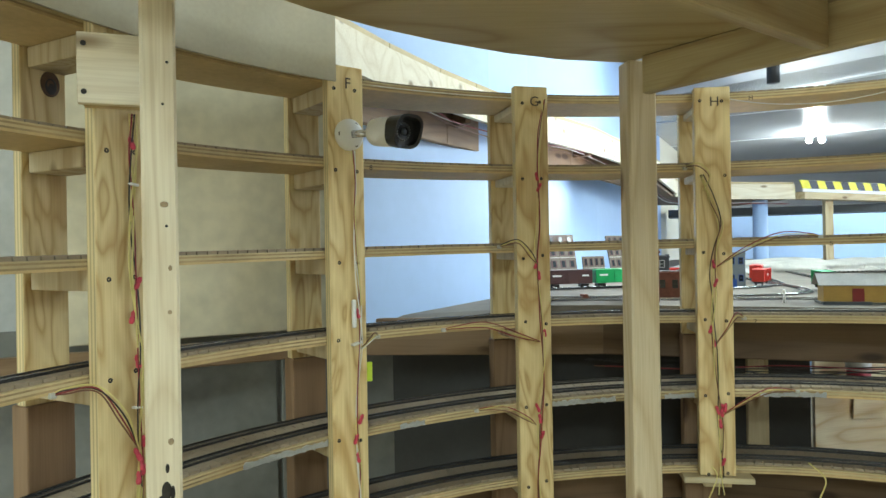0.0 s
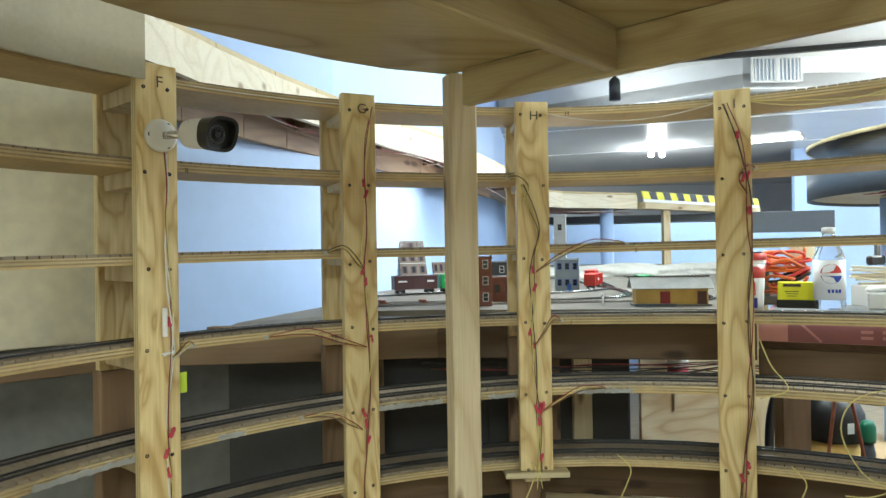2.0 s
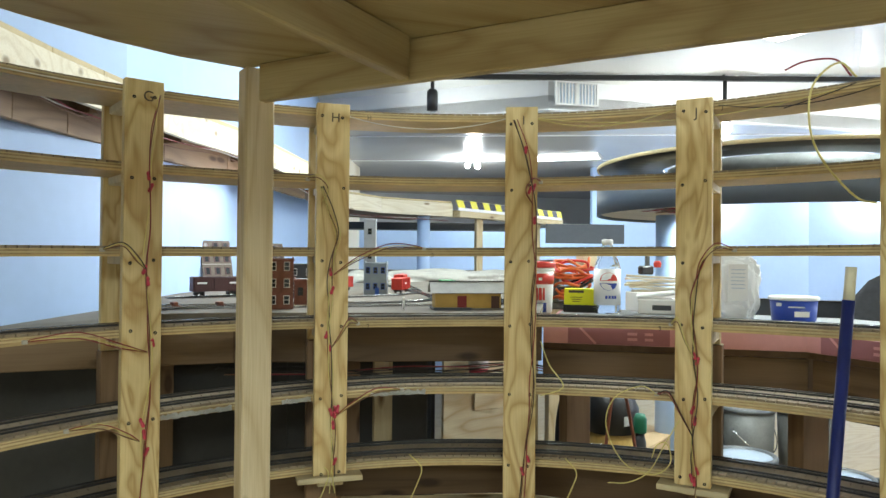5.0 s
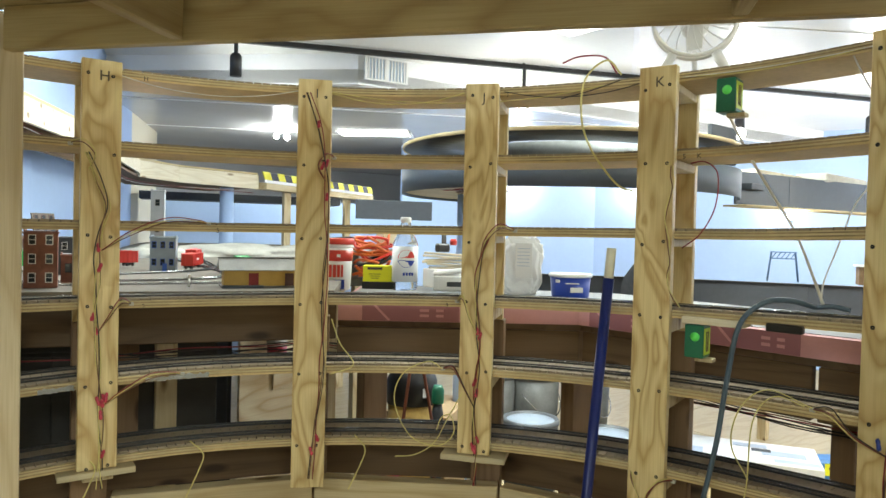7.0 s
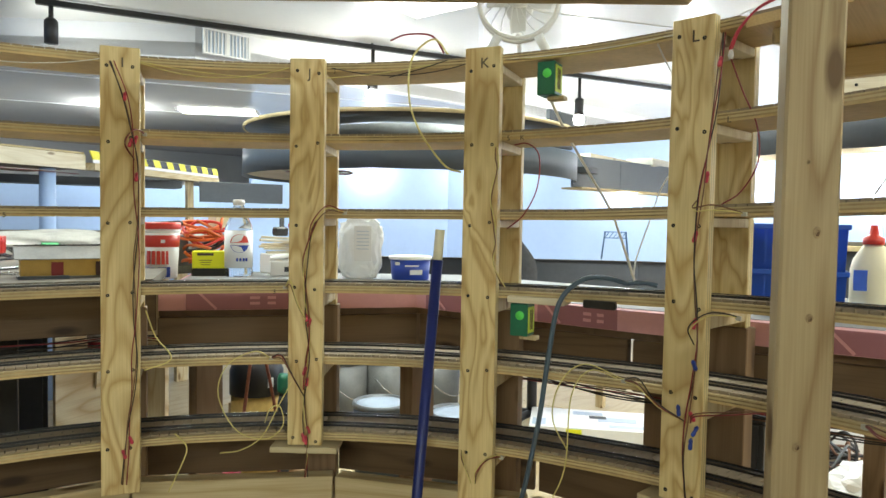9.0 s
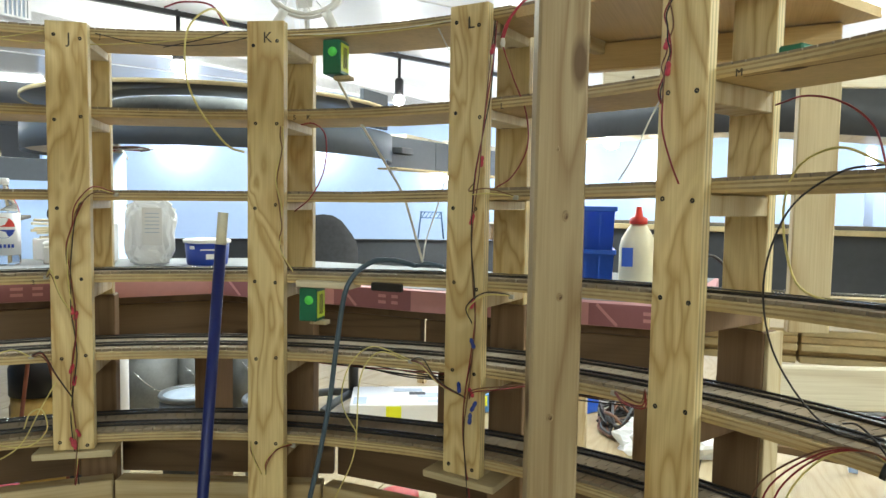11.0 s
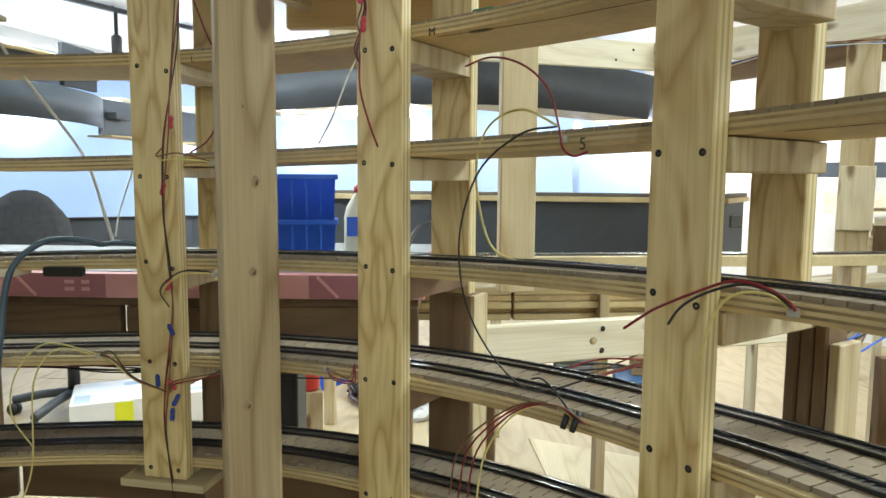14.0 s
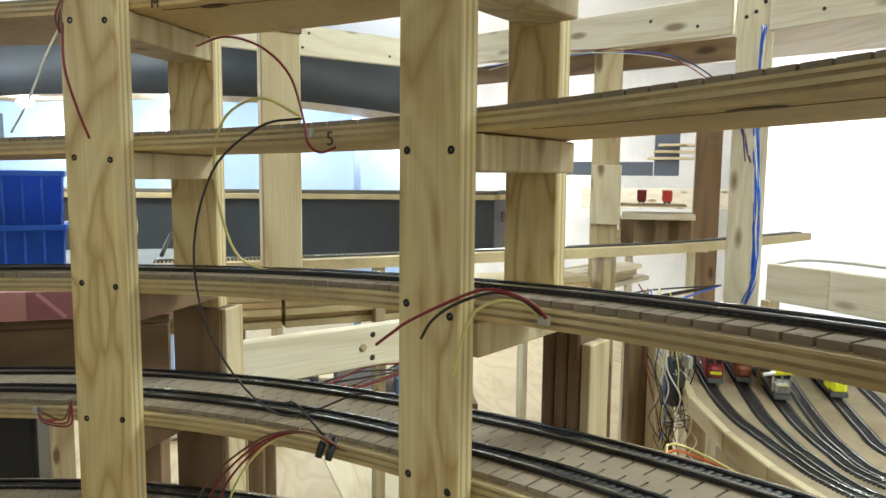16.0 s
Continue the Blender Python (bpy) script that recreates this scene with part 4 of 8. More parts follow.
# lift bridge with hazard strip
br = thing("lift_bridge", "lift-out bridge section with yellow and black hazard strip", "bridge")
A, Bq = Vector((2.40, 4.62, 1.583)), Vector((3.83, 5.34, 1.583))
beam_part("bridge_deck", A - Vector((0, 0, 0.06)), Bq - Vector((0, 0, 0.06)), 0.1, 0.05, PINE_X, br)
beam_part("plate", A + Vector((0, -0.056, -0.028)), Bq + Vector((0, -0.056, -0.028)), 0.008, 0.022, WHITE, br, "white lower edge")
n = 19
for i in range(n):
    p, q = A.lerp(Bq, i / n), A.lerp(Bq, (i + 1) / n)
    L_ = (q - p).length
    d = (q - p).normalized()
    bm = bmesh.new()
    sk = 0.03
    pts = [(0, 0.0), (L_, 0.0), (L_ - sk, 0.055), (-sk, 0.055)]
    lo = [bm.verts.new((x, -0.004, z)) for x, z in pts]
    hi = [bm.verts.new((x, 0.004, z)) for x, z in pts]
    bm.faces.new(lo)
    bm.faces.new(hi[::-1])
    for k in range(4):
        j = (k + 1) % 4
        bm.faces.new((lo[j], lo[k], hi[k], hi[j]))
    ob = part("hazard_stripe", bm, HAZY if i % 2 == 0 else BLACK, br)
    ob.matrix_world = Matrix.Translation(p + Vector((0, -0.06, -0.016))) @ Matrix((d, Vector((-d.y, d.x, 0)), Vector((0, 0, 1)))).transposed().to_4x4()
for x, y in ((2.70, 4.80), (3.50, 5.20)):
    part("leg", nbox((x, y, 1.29), (0.055, 0.04, 0.44)), PINE, br)
single("blue_pole", lathe(bmesh.new(), [(0.048, 0.0), (0.048, 1.497)], 24, Matrix.Translation((2.163, 4.665, 0))), BLUE, "round steel column painted sky blue", "column")
single("blue_pole", lathe(bmesh.new(), [(0.06, 0.0), (0.06, 1.397)], 24, Matrix.Translation((2.43, 2.41, 0))), BLUE, "round steel column painted sky blue", "column")

# ---- peninsula blob ----
BX, BY, BR = 2.684, 2.037, 0.75


def ring_wall(bx, by, r, z0, z1, th, a0, a1, n=48):
    bm = bmesh.new()
    prev = None
    for i in range(n + 1):
        a = radians(a0 + (a1 - a0) * i / n)
        q = [bm.verts.new((bx + rr * math.cos(a), by + rr * math.sin(a), z)) for rr, z in ((r, z0), (r + th, z0), (r + th, z1), (r, z1))]
        if prev:
            for k in range(4):
                j = (k + 1) % 4
                f = bm.faces.new((prev[k], q[k], q[j], prev[j]))
        elif a1 - a0 < 359:
            bm.faces.new(q)
        prev = q
    if a1 - a0 < 359:
        bm.faces.new(prev[::-1])
    bmesh.ops.recalc_face_normals(bm, faces=bm.faces)
    for f in bm.faces:
        f.smooth = len(f.verts) == 4
    return bm


blob = thing("round_peninsula", "round two-level railway peninsula with dark fascia and black valance", "railway peninsula")
part("fascia", ring_wall(BX, BY, BR, 1.386, 1.50, 0.008, 82, 308), SLATE, blob, "blue-grey curved fascia")
ARC_ = [radians(78.4 + 116.8 * i / 30) for i in range(31)]
part("deck_underside", prism(bmesh.new(), [(BX + 0.742 * math.cos(a), BY + 0.742 * math.sin(a)) for a in ARC_], 1.398, 1.41), PLY_X, blob, "bare plywood underside")
part("valance_board", ring_wall(BX, BY, 0.47, 1.592, 1.602, 0.28, 0, 360), BLACK, blob, "black underside of the valance ring")
part("valance_edge", ring_wall(BX, BY, 0.752, 1.590, 1.604, 0.006, 0, 360), DECK, blob, "bare plywood edge")
part("inner_backdrop", ring_wall(BX, BY, 0.44, 1.485, 1.592, 0.01, 0, 360), GREYP, blob)
for k in range(4):
    rnd = random.Random(70 + k)
    pts = [(BX - 0.69 + 0.035 * j, BY - 0.02 + rnd.uniform(-0.12, 0.12), 1.392 - rnd.uniform(0, 0.012)) for j in range(7)]
    wire("loose_wire", pts, 0.003, (WIRE_WHT, WIRE_BRN, WIRE_RED, WIRE_BLK)[k], blob)


def wall_run(name, pts, z0, z1, th, material, label, cat, extra=()):
    """A thing made of a line of upright boards."""
    t_ = thing(name, label, cat)
    for (ax, ay), (bx, by) in zip(pts, pts[1:]):
        beam_part("fascia", (ax, ay, (z0 + z1) / 2), (bx, by, (z0 + z1) / 2), th, z1 - z0, material, t_)
        for z, h, w, mt, nm in extra:
            beam_part(nm, (ax, ay, z), (bx, by, z), w, h, mt, t_)
    return t_


tail = wall_run("upper_fascia_run", [(3.155, 1.455), (3.55, 1.39), (4.2, 1.28), (4.65, 1.22)], 1.372, 1.52, 0.01, SLATE, "blue-grey fascia of the upper deck running away from the peninsula", "fascia",
                [(1.366, 0.008, 0.12, DECK, "bottom_edge")])
part("pocket", nbox((3.24, 1.415, 1.452), (0.12, 0.05, 0.03), None, 0.003), CHAR, tail, "small dark box on the fascia")
part("roadbed", nbox((3.55, 1.50, 1.528), (0.5, 0.14, 0.024), pose(0, 0, 0)), PINE_PALE_X, tail)
part("scenery_block", nbox((4.1, 1.40, 1.535), (0.55, 0.16, 0.045), None, 0.01), PLASTER, tail, "rough grey plaster scenery")
part("wing", nbox((3.02, 1.45, 1.62), (0.22, 0.02, 0.16), None, 0.002), CHAR, tail)

bandB = thing("upper_deck_fascia", "tall charcoal curved fascia of the upper deck", "fascia")
PB = [(4.05, 1.15), (3.65, 0.72), (3.40, 0.35), (3.27, 0.0), (3.25, -0.2), (3.35, -0.45), (3.52, -0.72), (3.80, -1.0), (4.3, -1.3)]
PB = [(p.x, p.y) for p in curve_pts([(x, y, 0) for x, y in PB], 4)]


def bent_strip(pts, off0, off1, z0, z1, fall0=0.0, fall1=0.0):
    """A bent board along the line, from off0 to off1 beside it, falling as y falls."""
    bm = bmesh.new()
    prev = None
    for i, (x, y) in enumerate(pts):
        (ax, ay), (bx, by) = pts[max(i - 1, 0)], pts[min(i + 1, len(pts) - 1)]
        n_ = Vector((ay - by, bx - ax, 0)).normalized()
        lo, hi = z0 + fall0 * y, z1 + fall1 * y
        q = [bm.verts.new((x + n_.x * o, y + n_.y * o, z)) for o, z in ((off0, lo), (off1, lo), (off1, hi), (off0, hi))]
        if prev:
            for k in range(4):
                f = bm.faces.new((prev[k], prev[(k + 1) % 4], q[(k + 1) % 4], q[k]))
                f.smooth = k in (1, 3)
        else:
            bm.faces.new(q[::-1])
        prev = q
    bm.faces.new(prev)
    bmesh.ops.recalc_face_normals(bm, faces=bm.faces)
    return bm


part("fascia", bent_strip(PB, -0.005, 0.005, 1.508, 1.717, 0.03, 0.035), CHAR, bandB)
part("underside", bent_strip(PB, 0.0055, 0.24, 1.508, 1.520, 0.03, 0.03), PLY_X, bandB)
for x, y in ((3.9, 0.3), (3.9, -0.6)):
    part("pillar", nbox((x, y, 0.745), (0.035, 0.035, 1.488)), BLUE, bandB, "slim post painted sky blue")
panC = wall_run("lower_deck_run", [(3.58, 0.80), (3.46, 0.1), (3.305, -1.124), (3.66, -1.34)], 0.86, 1.105, 0.012, CHAR, "charcoal fascia of the lower deck with bare wooden roadbed on top", "fascia",
                [(1.117, 0.022, 0.06, DECK, "roadbed"), (1.137, 0.016, 0.04, SCENERY, "track_strip")])
for x, y in ((3.6, 0.6), (3.5, -0.2), (3.45, -1.0)):
    part("leg", nbox((x, y, 0.43), (0.05, 0.05, 0.86)), PINE, panC)
part("switch_box", nbox((3.335, -1.20, 1.03), (0.02, 0.05, 0.05), None, 0.003), GREYP, panC)
pan2 = wall_run("lower_table_run", [(3.26, 3.29), (4.12, 2.20), (4.45, 1.64), (4.67, 1.14)], 0.72, 0.956, 0.012, CHAR, "low charcoal fascia of the table beyond the pink foam", "fascia",
                [(0.961, 0.01, 0.05, BLACK, "top_edge")])
for x, y in ((3.45, 3.15), (4.40, 1.85)):
    part("leg", nbox((x, y, 0.36), (0.05, 0.05, 0.72)), PINE, pan2)

bm, m = beam((5.01, -2.20, 1.275), (4.76, -2.76, 1.275), 0.02, 0.095)
fr_deck = thing("far_deck", "blue-grey fascia and bare deck along the far white wall", "fascia")
part("fascia", bm, SLATE, fr_deck).matrix_world = m
beam_part("fascia_end", (4.755, -2.765, 1.39), (4.66, -2.90, 1.39), 0.02, 0.325, SLATE, fr_deck)
for k in range(3):
    beam_part("deck_board", (4.74 - 0.02 * k, -2.70 - 0.03 * k, 1.345 + 0.045 * k), (4.62 - 0.02 * k, -2.98, 1.345 + 0.045 * k), 0.12, 0.018, PINE_X, fr_deck)
beam_part("lower_board", (4.6, -2.15, 1.08), (4.25, -3.05, 1.08), 0.02, 0.13, PINE_PALE_X, fr_deck)
for x, y in ((4.62, -2.3), (4.35, -2.9)):
    part("leg", nbox((x, y, 0.505), (0.06, 0.06, 1.01)), PINE, fr_deck)

# ---- ceiling fittings ----
PANEL_GLOW = glow("panel_light", (0.96, 1.0, 0.98), 4.0)
HEAD_GLOW = glow("spot_bulb", (0.97, 1.0, 1.0), 120.0)
# the added unseen panels get the same fitting as the known ones
for pts, z, sx, sy, turn in ((PANELS, CEIL, 0.58, 1.15, 0), (LOW_PANELS, LOW_CEIL, 0.62, 0.25, LOW_TURN)):
    for px, py in pts:
        lt = thing("ceiling_light", "flat rectangular white ceiling light", "ceiling light", "ceiling lights")
        lt.matrix_world = pose(px, py, z, 0, 0, turn)
        part("diffuser", nbox((0, 0, -0.008), (sx, sy, 0.012)), PANEL_GLOW, lt)
        for s_ in (-1, 1):
            part("rim", nbox((s_ * (sx / 2 + 0.011), 0, -0.009), (0.02, sy + 0.04, 0.016)), WPLAS, lt)
rail = thing("track_rail", "black lighting rail hung under the ceiling", "lighting rail")
beam_part("rail", (1.70, 3.65, 2.25), (5.95, 1.637, 2.25), 0.034, 0.028, BLACK, rail)
for f in (0.02, 0.42, 0.79, 0.98):
    part("stem", lathe(bmesh.new(), [(0.008, 2.262), (0.008, CEIL - 0.002)], 8, Matrix.Translation((1.70 + 3.8 * f, 3.65 - 1.8 * f, 0))), BLACK, rail)
for hx, hy, hz, lit in HEADS:
    hd = thing("track_light", "black track light with a bright bulb" if lit else "black track light turned to the bulkhead", "track light", "track lights")
    part("holder", lathe(bmesh.new(), [(0.032, 0.0), (0.032, 0.11), (0.02, 0.125)], 16, Matrix.Translation((hx, hy, hz + 0.02))), BLACK, hd)
    part("stem", lathe(bmesh.new(), [(0.012, hz + 0.14), (0.012, 2.236 if hy > 0 else CEIL)], 8, Matrix.Translation((hx, hy, 0))), BLACK, hd)
    if lit:
        part("bulb", lathe(bmesh.new(), [(0.012, -0.048), (0.030, -0.036), (0.040, -0.012), (0.036, 0.008), (0.026, 0.019)], 18, Matrix.Translation((hx, hy, hz))), HEAD_GLOW, hd)
hd = thing("ceiling_lamp", "bright cluster of bare bulbs under the low ceiling", "lamp", at=pose(*FAR_LAMP))
part("base", lathe(bmesh.new(), [(0.05, 0.07), (0.05, 0.098)], 18), WPLAS, hd)
for k in range(3):
    a = radians(120 * k + 30)
    arm = part("arm", tube(bmesh.new(), [(0, 0, 0.075), (0.05 * math.cos(a), 0.05 * math.sin(a), 0.06)], 0.012, 8), WPLAS, hd)
    part("bulb", lathe(bmesh.new(), [(0.008, -0.022), (0.020, -0.014), (0.024, 0.002), (0.014, 0.022)], 14, Matrix.Translation((0.06 * math.cos(a), 0.06 * math.sin(a), 0.03))), HEAD_GLOW, hd)
for px, py, pz, owner in ((3.47, 0.2, 1.5125, bandB), (3.62, 0.5, 1.5215, bandB), (3.86, 0.86, 1.532, bandB), (3.634, 1.39, 1.3605, tail), (4.45, 1.26, 1.3605, tail)):
    part("led_spot", lathe(bmesh.new(), [(0.014, -0.044), (0.030, -0.034), (0.034, -0.016), (0.014, 0.0)], 16, Matrix.Translation((px, py, pz))), HEAD_GLOW, owner, "small lit lamp under the deck")
vent = thing("air_vent", "white louvred air vent in the bulkhead", "air vent")
vc = Vector((2.60, 3.37, 2.185))
vd = Vector((6.5 - 2.45, 2.7 - 3.45, 0)).normalized()
VM = Matrix.Translation(vc) @ Matrix((vd, Vector((-vd.y, vd.x, 0)), Vector((0, 0, 1)))).transposed().to_4x4()
part("backing", nbox((0, 0, 0), (0.27, 0.004, 0.125)), PALEBLUE, vent).matrix_world = VM
for sx in (-0.135, 0, 0.135):
    part("frame", nbox((sx, -0.006, 0), (0.014, 0.012, 0.14)), WPLAS, vent).matrix_world = VM
for sz in (-0.066, 0.066):
    part("frame", nbox((0, -0.006, sz), (0.256, 0.012, 0.01)), WPLAS, vent).matrix_world = VM
for i in range(12):
    part("slat", nbox((-0.118 + 0.0215 * i, -0.006, 0), (0.008, 0.008, 0.12)), WPLAS, vent).matrix_world = VM

# ---- trains and buildings on the scenery table ----
ZT = 1.0705


def straight_track(parent, pts, z, gauge=0.0165):
    pts = curve_pts([(x, y, z) for x, y in pts], 8)
    vs, fs = [], []
    acc, prev = 0.0, None
    for a, b in zip(pts, pts[1:]):
        d = b - a
        L_ = d.length
        d.normalize()
        n = Vector((-d.y, d.x, 0))
        s = (0.0068 - acc) % 0.0068
        while s < L_:
            c = a + d * s
            o = len(vs)
            for zz in (0, 0.002):
                for u, v in ((-0.0013, -0.014), (0.0013, -0.014), (0.0013, 0.014), (-0.0013, 0.014)):
                    vs.append((c + d * u + n * v + Vector((0, 0, zz)))[:])
            fs += [(o + 4, o + 5, o + 6, o + 7), (o, o + 1, o + 5, o + 4), (o + 1, o + 2, o + 6, o + 5), (o + 2, o + 3, o + 7, o + 6), (o + 3, o, o + 4, o + 7)]
            s += 0.0068
        acc = (acc + L_) % 0.0068
    me = bpy.data.meshes.new("tie_bed")
    me.from_pydata(vs, [], fs)
    me.materials.append(TIE)
    ob = new("tie_bed", me)
    ob.parent = parent
    tagged(ob, "black plastic track ties", kind="stuff")
    for s in (-1, 1):
        q = []
        for i, p in enumerate(pts):
            d = (pts[min(i + 1, len(pts) - 1)] - pts[max(i - 1, 0)]).normalized()
            q.append(p + Vector((-d.y, d.x, 0)) * s * gauge / 2 + Vector((0, 0, 0.0032)))
        part("rail", tube(bmesh.new(), q, 0.0012, 4), RAIL, parent)


for pts in ([(0.21, 1.65), (0.35, 1.66), (0.75, 1.6), (1.02, 1.55), (1.15, 1.75), (1.3, 2.3), (1.6, 3.2)], [(0.21, 1.75), (0.5, 1.73), (0.85, 1.72), (1.0, 1.9), (1.1, 2.4), (1.2, 3.0)],
            [(0.25, 2.07), (0.45, 2.14), (0.75, 2.2)], [(0.7, 1.95), (0.95, 2.05), (1.1, 2.25), (1.3, 2.9)]):
    tk = thing("table_track", "nickel rail track on black ties across the scenery table", "track", "table tracks")
    straight_track(tk, pts, ZT)
    part("ballast", tube(bmesh.new(), [(x, y, ZT - 0.007) for x, y in [(p.x, p.y) for p in curve_pts([(a, b, 0) for a, b in pts], 6)]], 0.0085, 8), GRAVEL, tk, "grey ballast bed")
    for ch in tk.children:
        ch.location.z += 0.001


def freight_car(kind, at, deg, z, material, label, scale=1.0):
    car = thing("freight_car", label, "model freight car", "freight cars", at=pose(*at, z, 0, 0, deg) @ Matrix.Scale(scale, 4))
    L_, W_, H_ = (0.142, 0.034, 0.040) if kind == "box" else (0.15, 0.035, 0.036)
    part("body", nbox((0, 0, 0.012 + H_ / 2), (L_, W_, H_), None, 0.001), material, car)
    if kind == "box":
        part("roof", nbox((0, 0, 0.012 + H_ + 0.001), (L_ + 0.002, W_ + 0.002, 0.002), None, 0.0006), material, car)
        part("roof_walk", nbox((0, 0, 0.012 + H_ + 0.003), (L_, 0.006, 0.001)), material, car)
        for s in (-1, 1):
            part("door", nbox((0.004, s * (W_ / 2 + 0.0006), 0.012 + H_ / 2), (0.026, 0.0014, H_ - 0.004), None, 0.0003), material, car)
            for k in range(9):
                if abs(-0.066 + 0.0165 * k) > 0.016:
                    part("rib", nbox((-0.066 + 0.0165 * k, s * (W_ / 2 + 0.0004), 0.012 + H_ / 2), (0.0012, 0.0009, H_ - 0.003)), material, car)
            for k, (bx, bw) in enumerate(((-0.045, 0.028), (0.047, 0.022))):
                part("lettering_bar", nbox((bx, s * (W_ / 2 + 0.0011), 0.012 + H_ * 0.62), (bw, 0.0004, 0.005)), WPLAS, car)
    else:
        for s in (-1, 1):
            for k in range(10):
                part("rib", nbox((-0.068 + 0.0151 * k, s * (W_ / 2 + 0.0008), 0.012 + H_ / 2), (0.0016, 0.0018, H_)), material, car)
            part("rim", nbox((0, s * W_ / 2, 0.012 + H_ + 0.0005), (L_, 0.002, 0.002)), material, car)
            part("lettering_bar", nbox((-0.02, s * (W_ / 2 + 0.002), 0.012 + H_ * 0.55), (0.03, 0.0004, 0.006)), WPLAS, car)
        for s in (-1, 1):
            part("end_ladder", nbox((s * (L_ / 2 + 0.001), 0.01, 0.012 + H_ / 2), (0.0012, 0.008, H_)), material, car)
    for tx in (-L_ * 0.34, L_ * 0.34):
        tr = part("truck", nbox((tx, 0, 0.0085), (0.026, 0.026, 0.005), None, 0.001), BLACK, car)
        for wx in (-0.0095, 0.0095):
            for s in (-1, 1):
                part("wheel", lathe(bmesh.new(), [(0.0052, -0.001), (0.0052, 0.001)], 12, Matrix.Translation((tx + wx, s * 0.0085, 0.0055)) @ pose(0, 0, 0, 90)), STEEL, tr)
    return car


freight_car("box", (0.385, 2.105), 12, ZT + 0.006, MAROON, "dark maroon boxcar model on the table track")
freight_car("box", (0.535, 2.145), 14, ZT + 0.006, GREENP, "bright green boxcar model on the table track")
freight_car("hopper", (0.975, 2.10), 58, ZT + 0.006, REDP, "bright red hopper car model on the table track")
freight_car("hopper", (0.79, 2.27), 20, ZT + 0.006, REDP, "red hopper car model behind the grey house")
freight_car("box", (1.06, 2.32), 62, ZT + 0.006, REDP, "red boxcar model further along the track")
freight_car("hopper", (1.03, 1.86), 70, ZT + 0.006, GREENP, "green hopper car model beside the warehouse")


def building(name, at, deg, w, d, h, wall, label, rows, cols, roofmat, door=None, win=None, roof="flat"):
    b = thing(name, label, "model building", "model buildings", at=pose(*at, ZT, 0, 0, deg))
    part("wall", nbox((0, 0, h / 2), (w, d, h), None, 0.0006), wall, b)
    if roof == "flat":
        part("cornice", nbox((0, 0, h - 0.003), (w + 0.004, d + 0.004, 0.004), None, 0.0004), wall, b)
        part("roof", nbox((0, 0, h + 0.0007), (w - 0.006, d - 0.006, 0.001)), roofmat, b)
        for s in (-1, 1):
            part("parapet", nbox((s * (w / 2 - 0.0015), 0, h + 0.002), (0.003, d, 0.004)), wall, b)
    for i in range(rows):
        for j in range(cols):
            wx = -w / 2 + w * (j + 0.5) / cols
            wz = h * (i + 0.5) / rows + 0.002
            ww, wh = min(0.011, w / cols * 0.5), min(0.018, h / rows * 0.55)
            fr = part("window", nbox((wx, -d / 2 - 0.0004, wz), (ww + 0.003, 0.0012, wh + 0.003)), WPLAS if win is None else win, b)
            part("pane", nbox((wx, -d / 2 - 0.0012, wz), (ww, 0.0006, wh)), GLASSD, fr)
            part("glazing_bar", nbox((wx, -d / 2 - 0.0016, wz), (ww, 0.0005, 0.001)), WPLAS if win is None else win, fr)
    if door is not None:
        part("door", nbox((w * 0.08, -d / 2 - 0.001, 0.012), (0.013, 0.0012, 0.024)), door, b)
    return b


building("brick_house", (0.475, 1.62), -12, 0.062, 0.07, 0.118, BRICK, "tall red brick house model with white windows", 3, 2, BLACK)
building("brick_shop", (0.565, 1.73), -12, 0.06, 0.06, 0.065, BRICK, "low red brick shop model with dark windows", 1, 2, BLACK, None, BLACK)
building("dark_mill", (0.62, 2.02), -10, 0.08, 0.06, 0.10, CHAR, "dark grey mill model behind the brick shop", 2, 2, BLACK)
building("grey_house", (0.892, 2.114), -24, 0.073, 0.07, 0.104, BLUEGREY, "grey-blue two-storey house model with blue door", 2, 3, GREYP, DOORBLUE, DOORBLUE)
building("grey_tower", (0.905, 2.215), -24, 0.040, 0.04, 0.25, TOWERG, "narrow pale grey tower model with small windows", 3, 1, GREYP, None, GREYP)
for at, deg, w, h, rr, cc, lean in (((0.445, 2.50), 0, 0.115, 0.18, 4, 3, -13), ((0.565, 2.55), 4, 0.10, 0.095, 2, 4, -8), ((0.675, 2.60), 6, 0.085, 0.175, 4, 3, -13)):
    b = thing("building_flat", "tan brick building front model leaning against the blue wall", "model building", "building fronts", at=pose(*at, ZT, lean, 0, deg + 22))
    part("wall", nbox((0, 0, h / 2), (w, 0.006, h), None, 0.0005), FLATW, b)
    for i in range(rr):
        part("sill_band", nbox((0, -0.0036, h * i / rr + 0.004), (w, 0.0016, 0.002)), CLIPM, b)
        for j in range(cc):
            fr = part("window", nbox((-w / 2 + w * (j + 0.5) / cc, -0.0036, h * (i + 0.55) / rr), (w / cc * 0.62, 0.0012, h / rr * 0.6)), MAROON, b)
            part("pane", nbox((-w / 2 + w * (j + 0.5) / cc, -0.0044, h * (i + 0.55) / rr), (w / cc * 0.34, 0.0006, h / rr * 0.5)), GLASSD, fr)
wh = thing("warehouse", "long yellow freight shed model with grey roof and red door", "model building", at=pose(0.893, 1.461, ZT, 0, 0, -18))
part("wall", nbox((0, 0, 0.021), (0.160, 0.06, 0.038), None, 0.0006), MUSTARD, wh)
part("plinth", nbox((0, -0.002, 0.002), (0.172, 0.07, 0.004)), GREYP, wh)
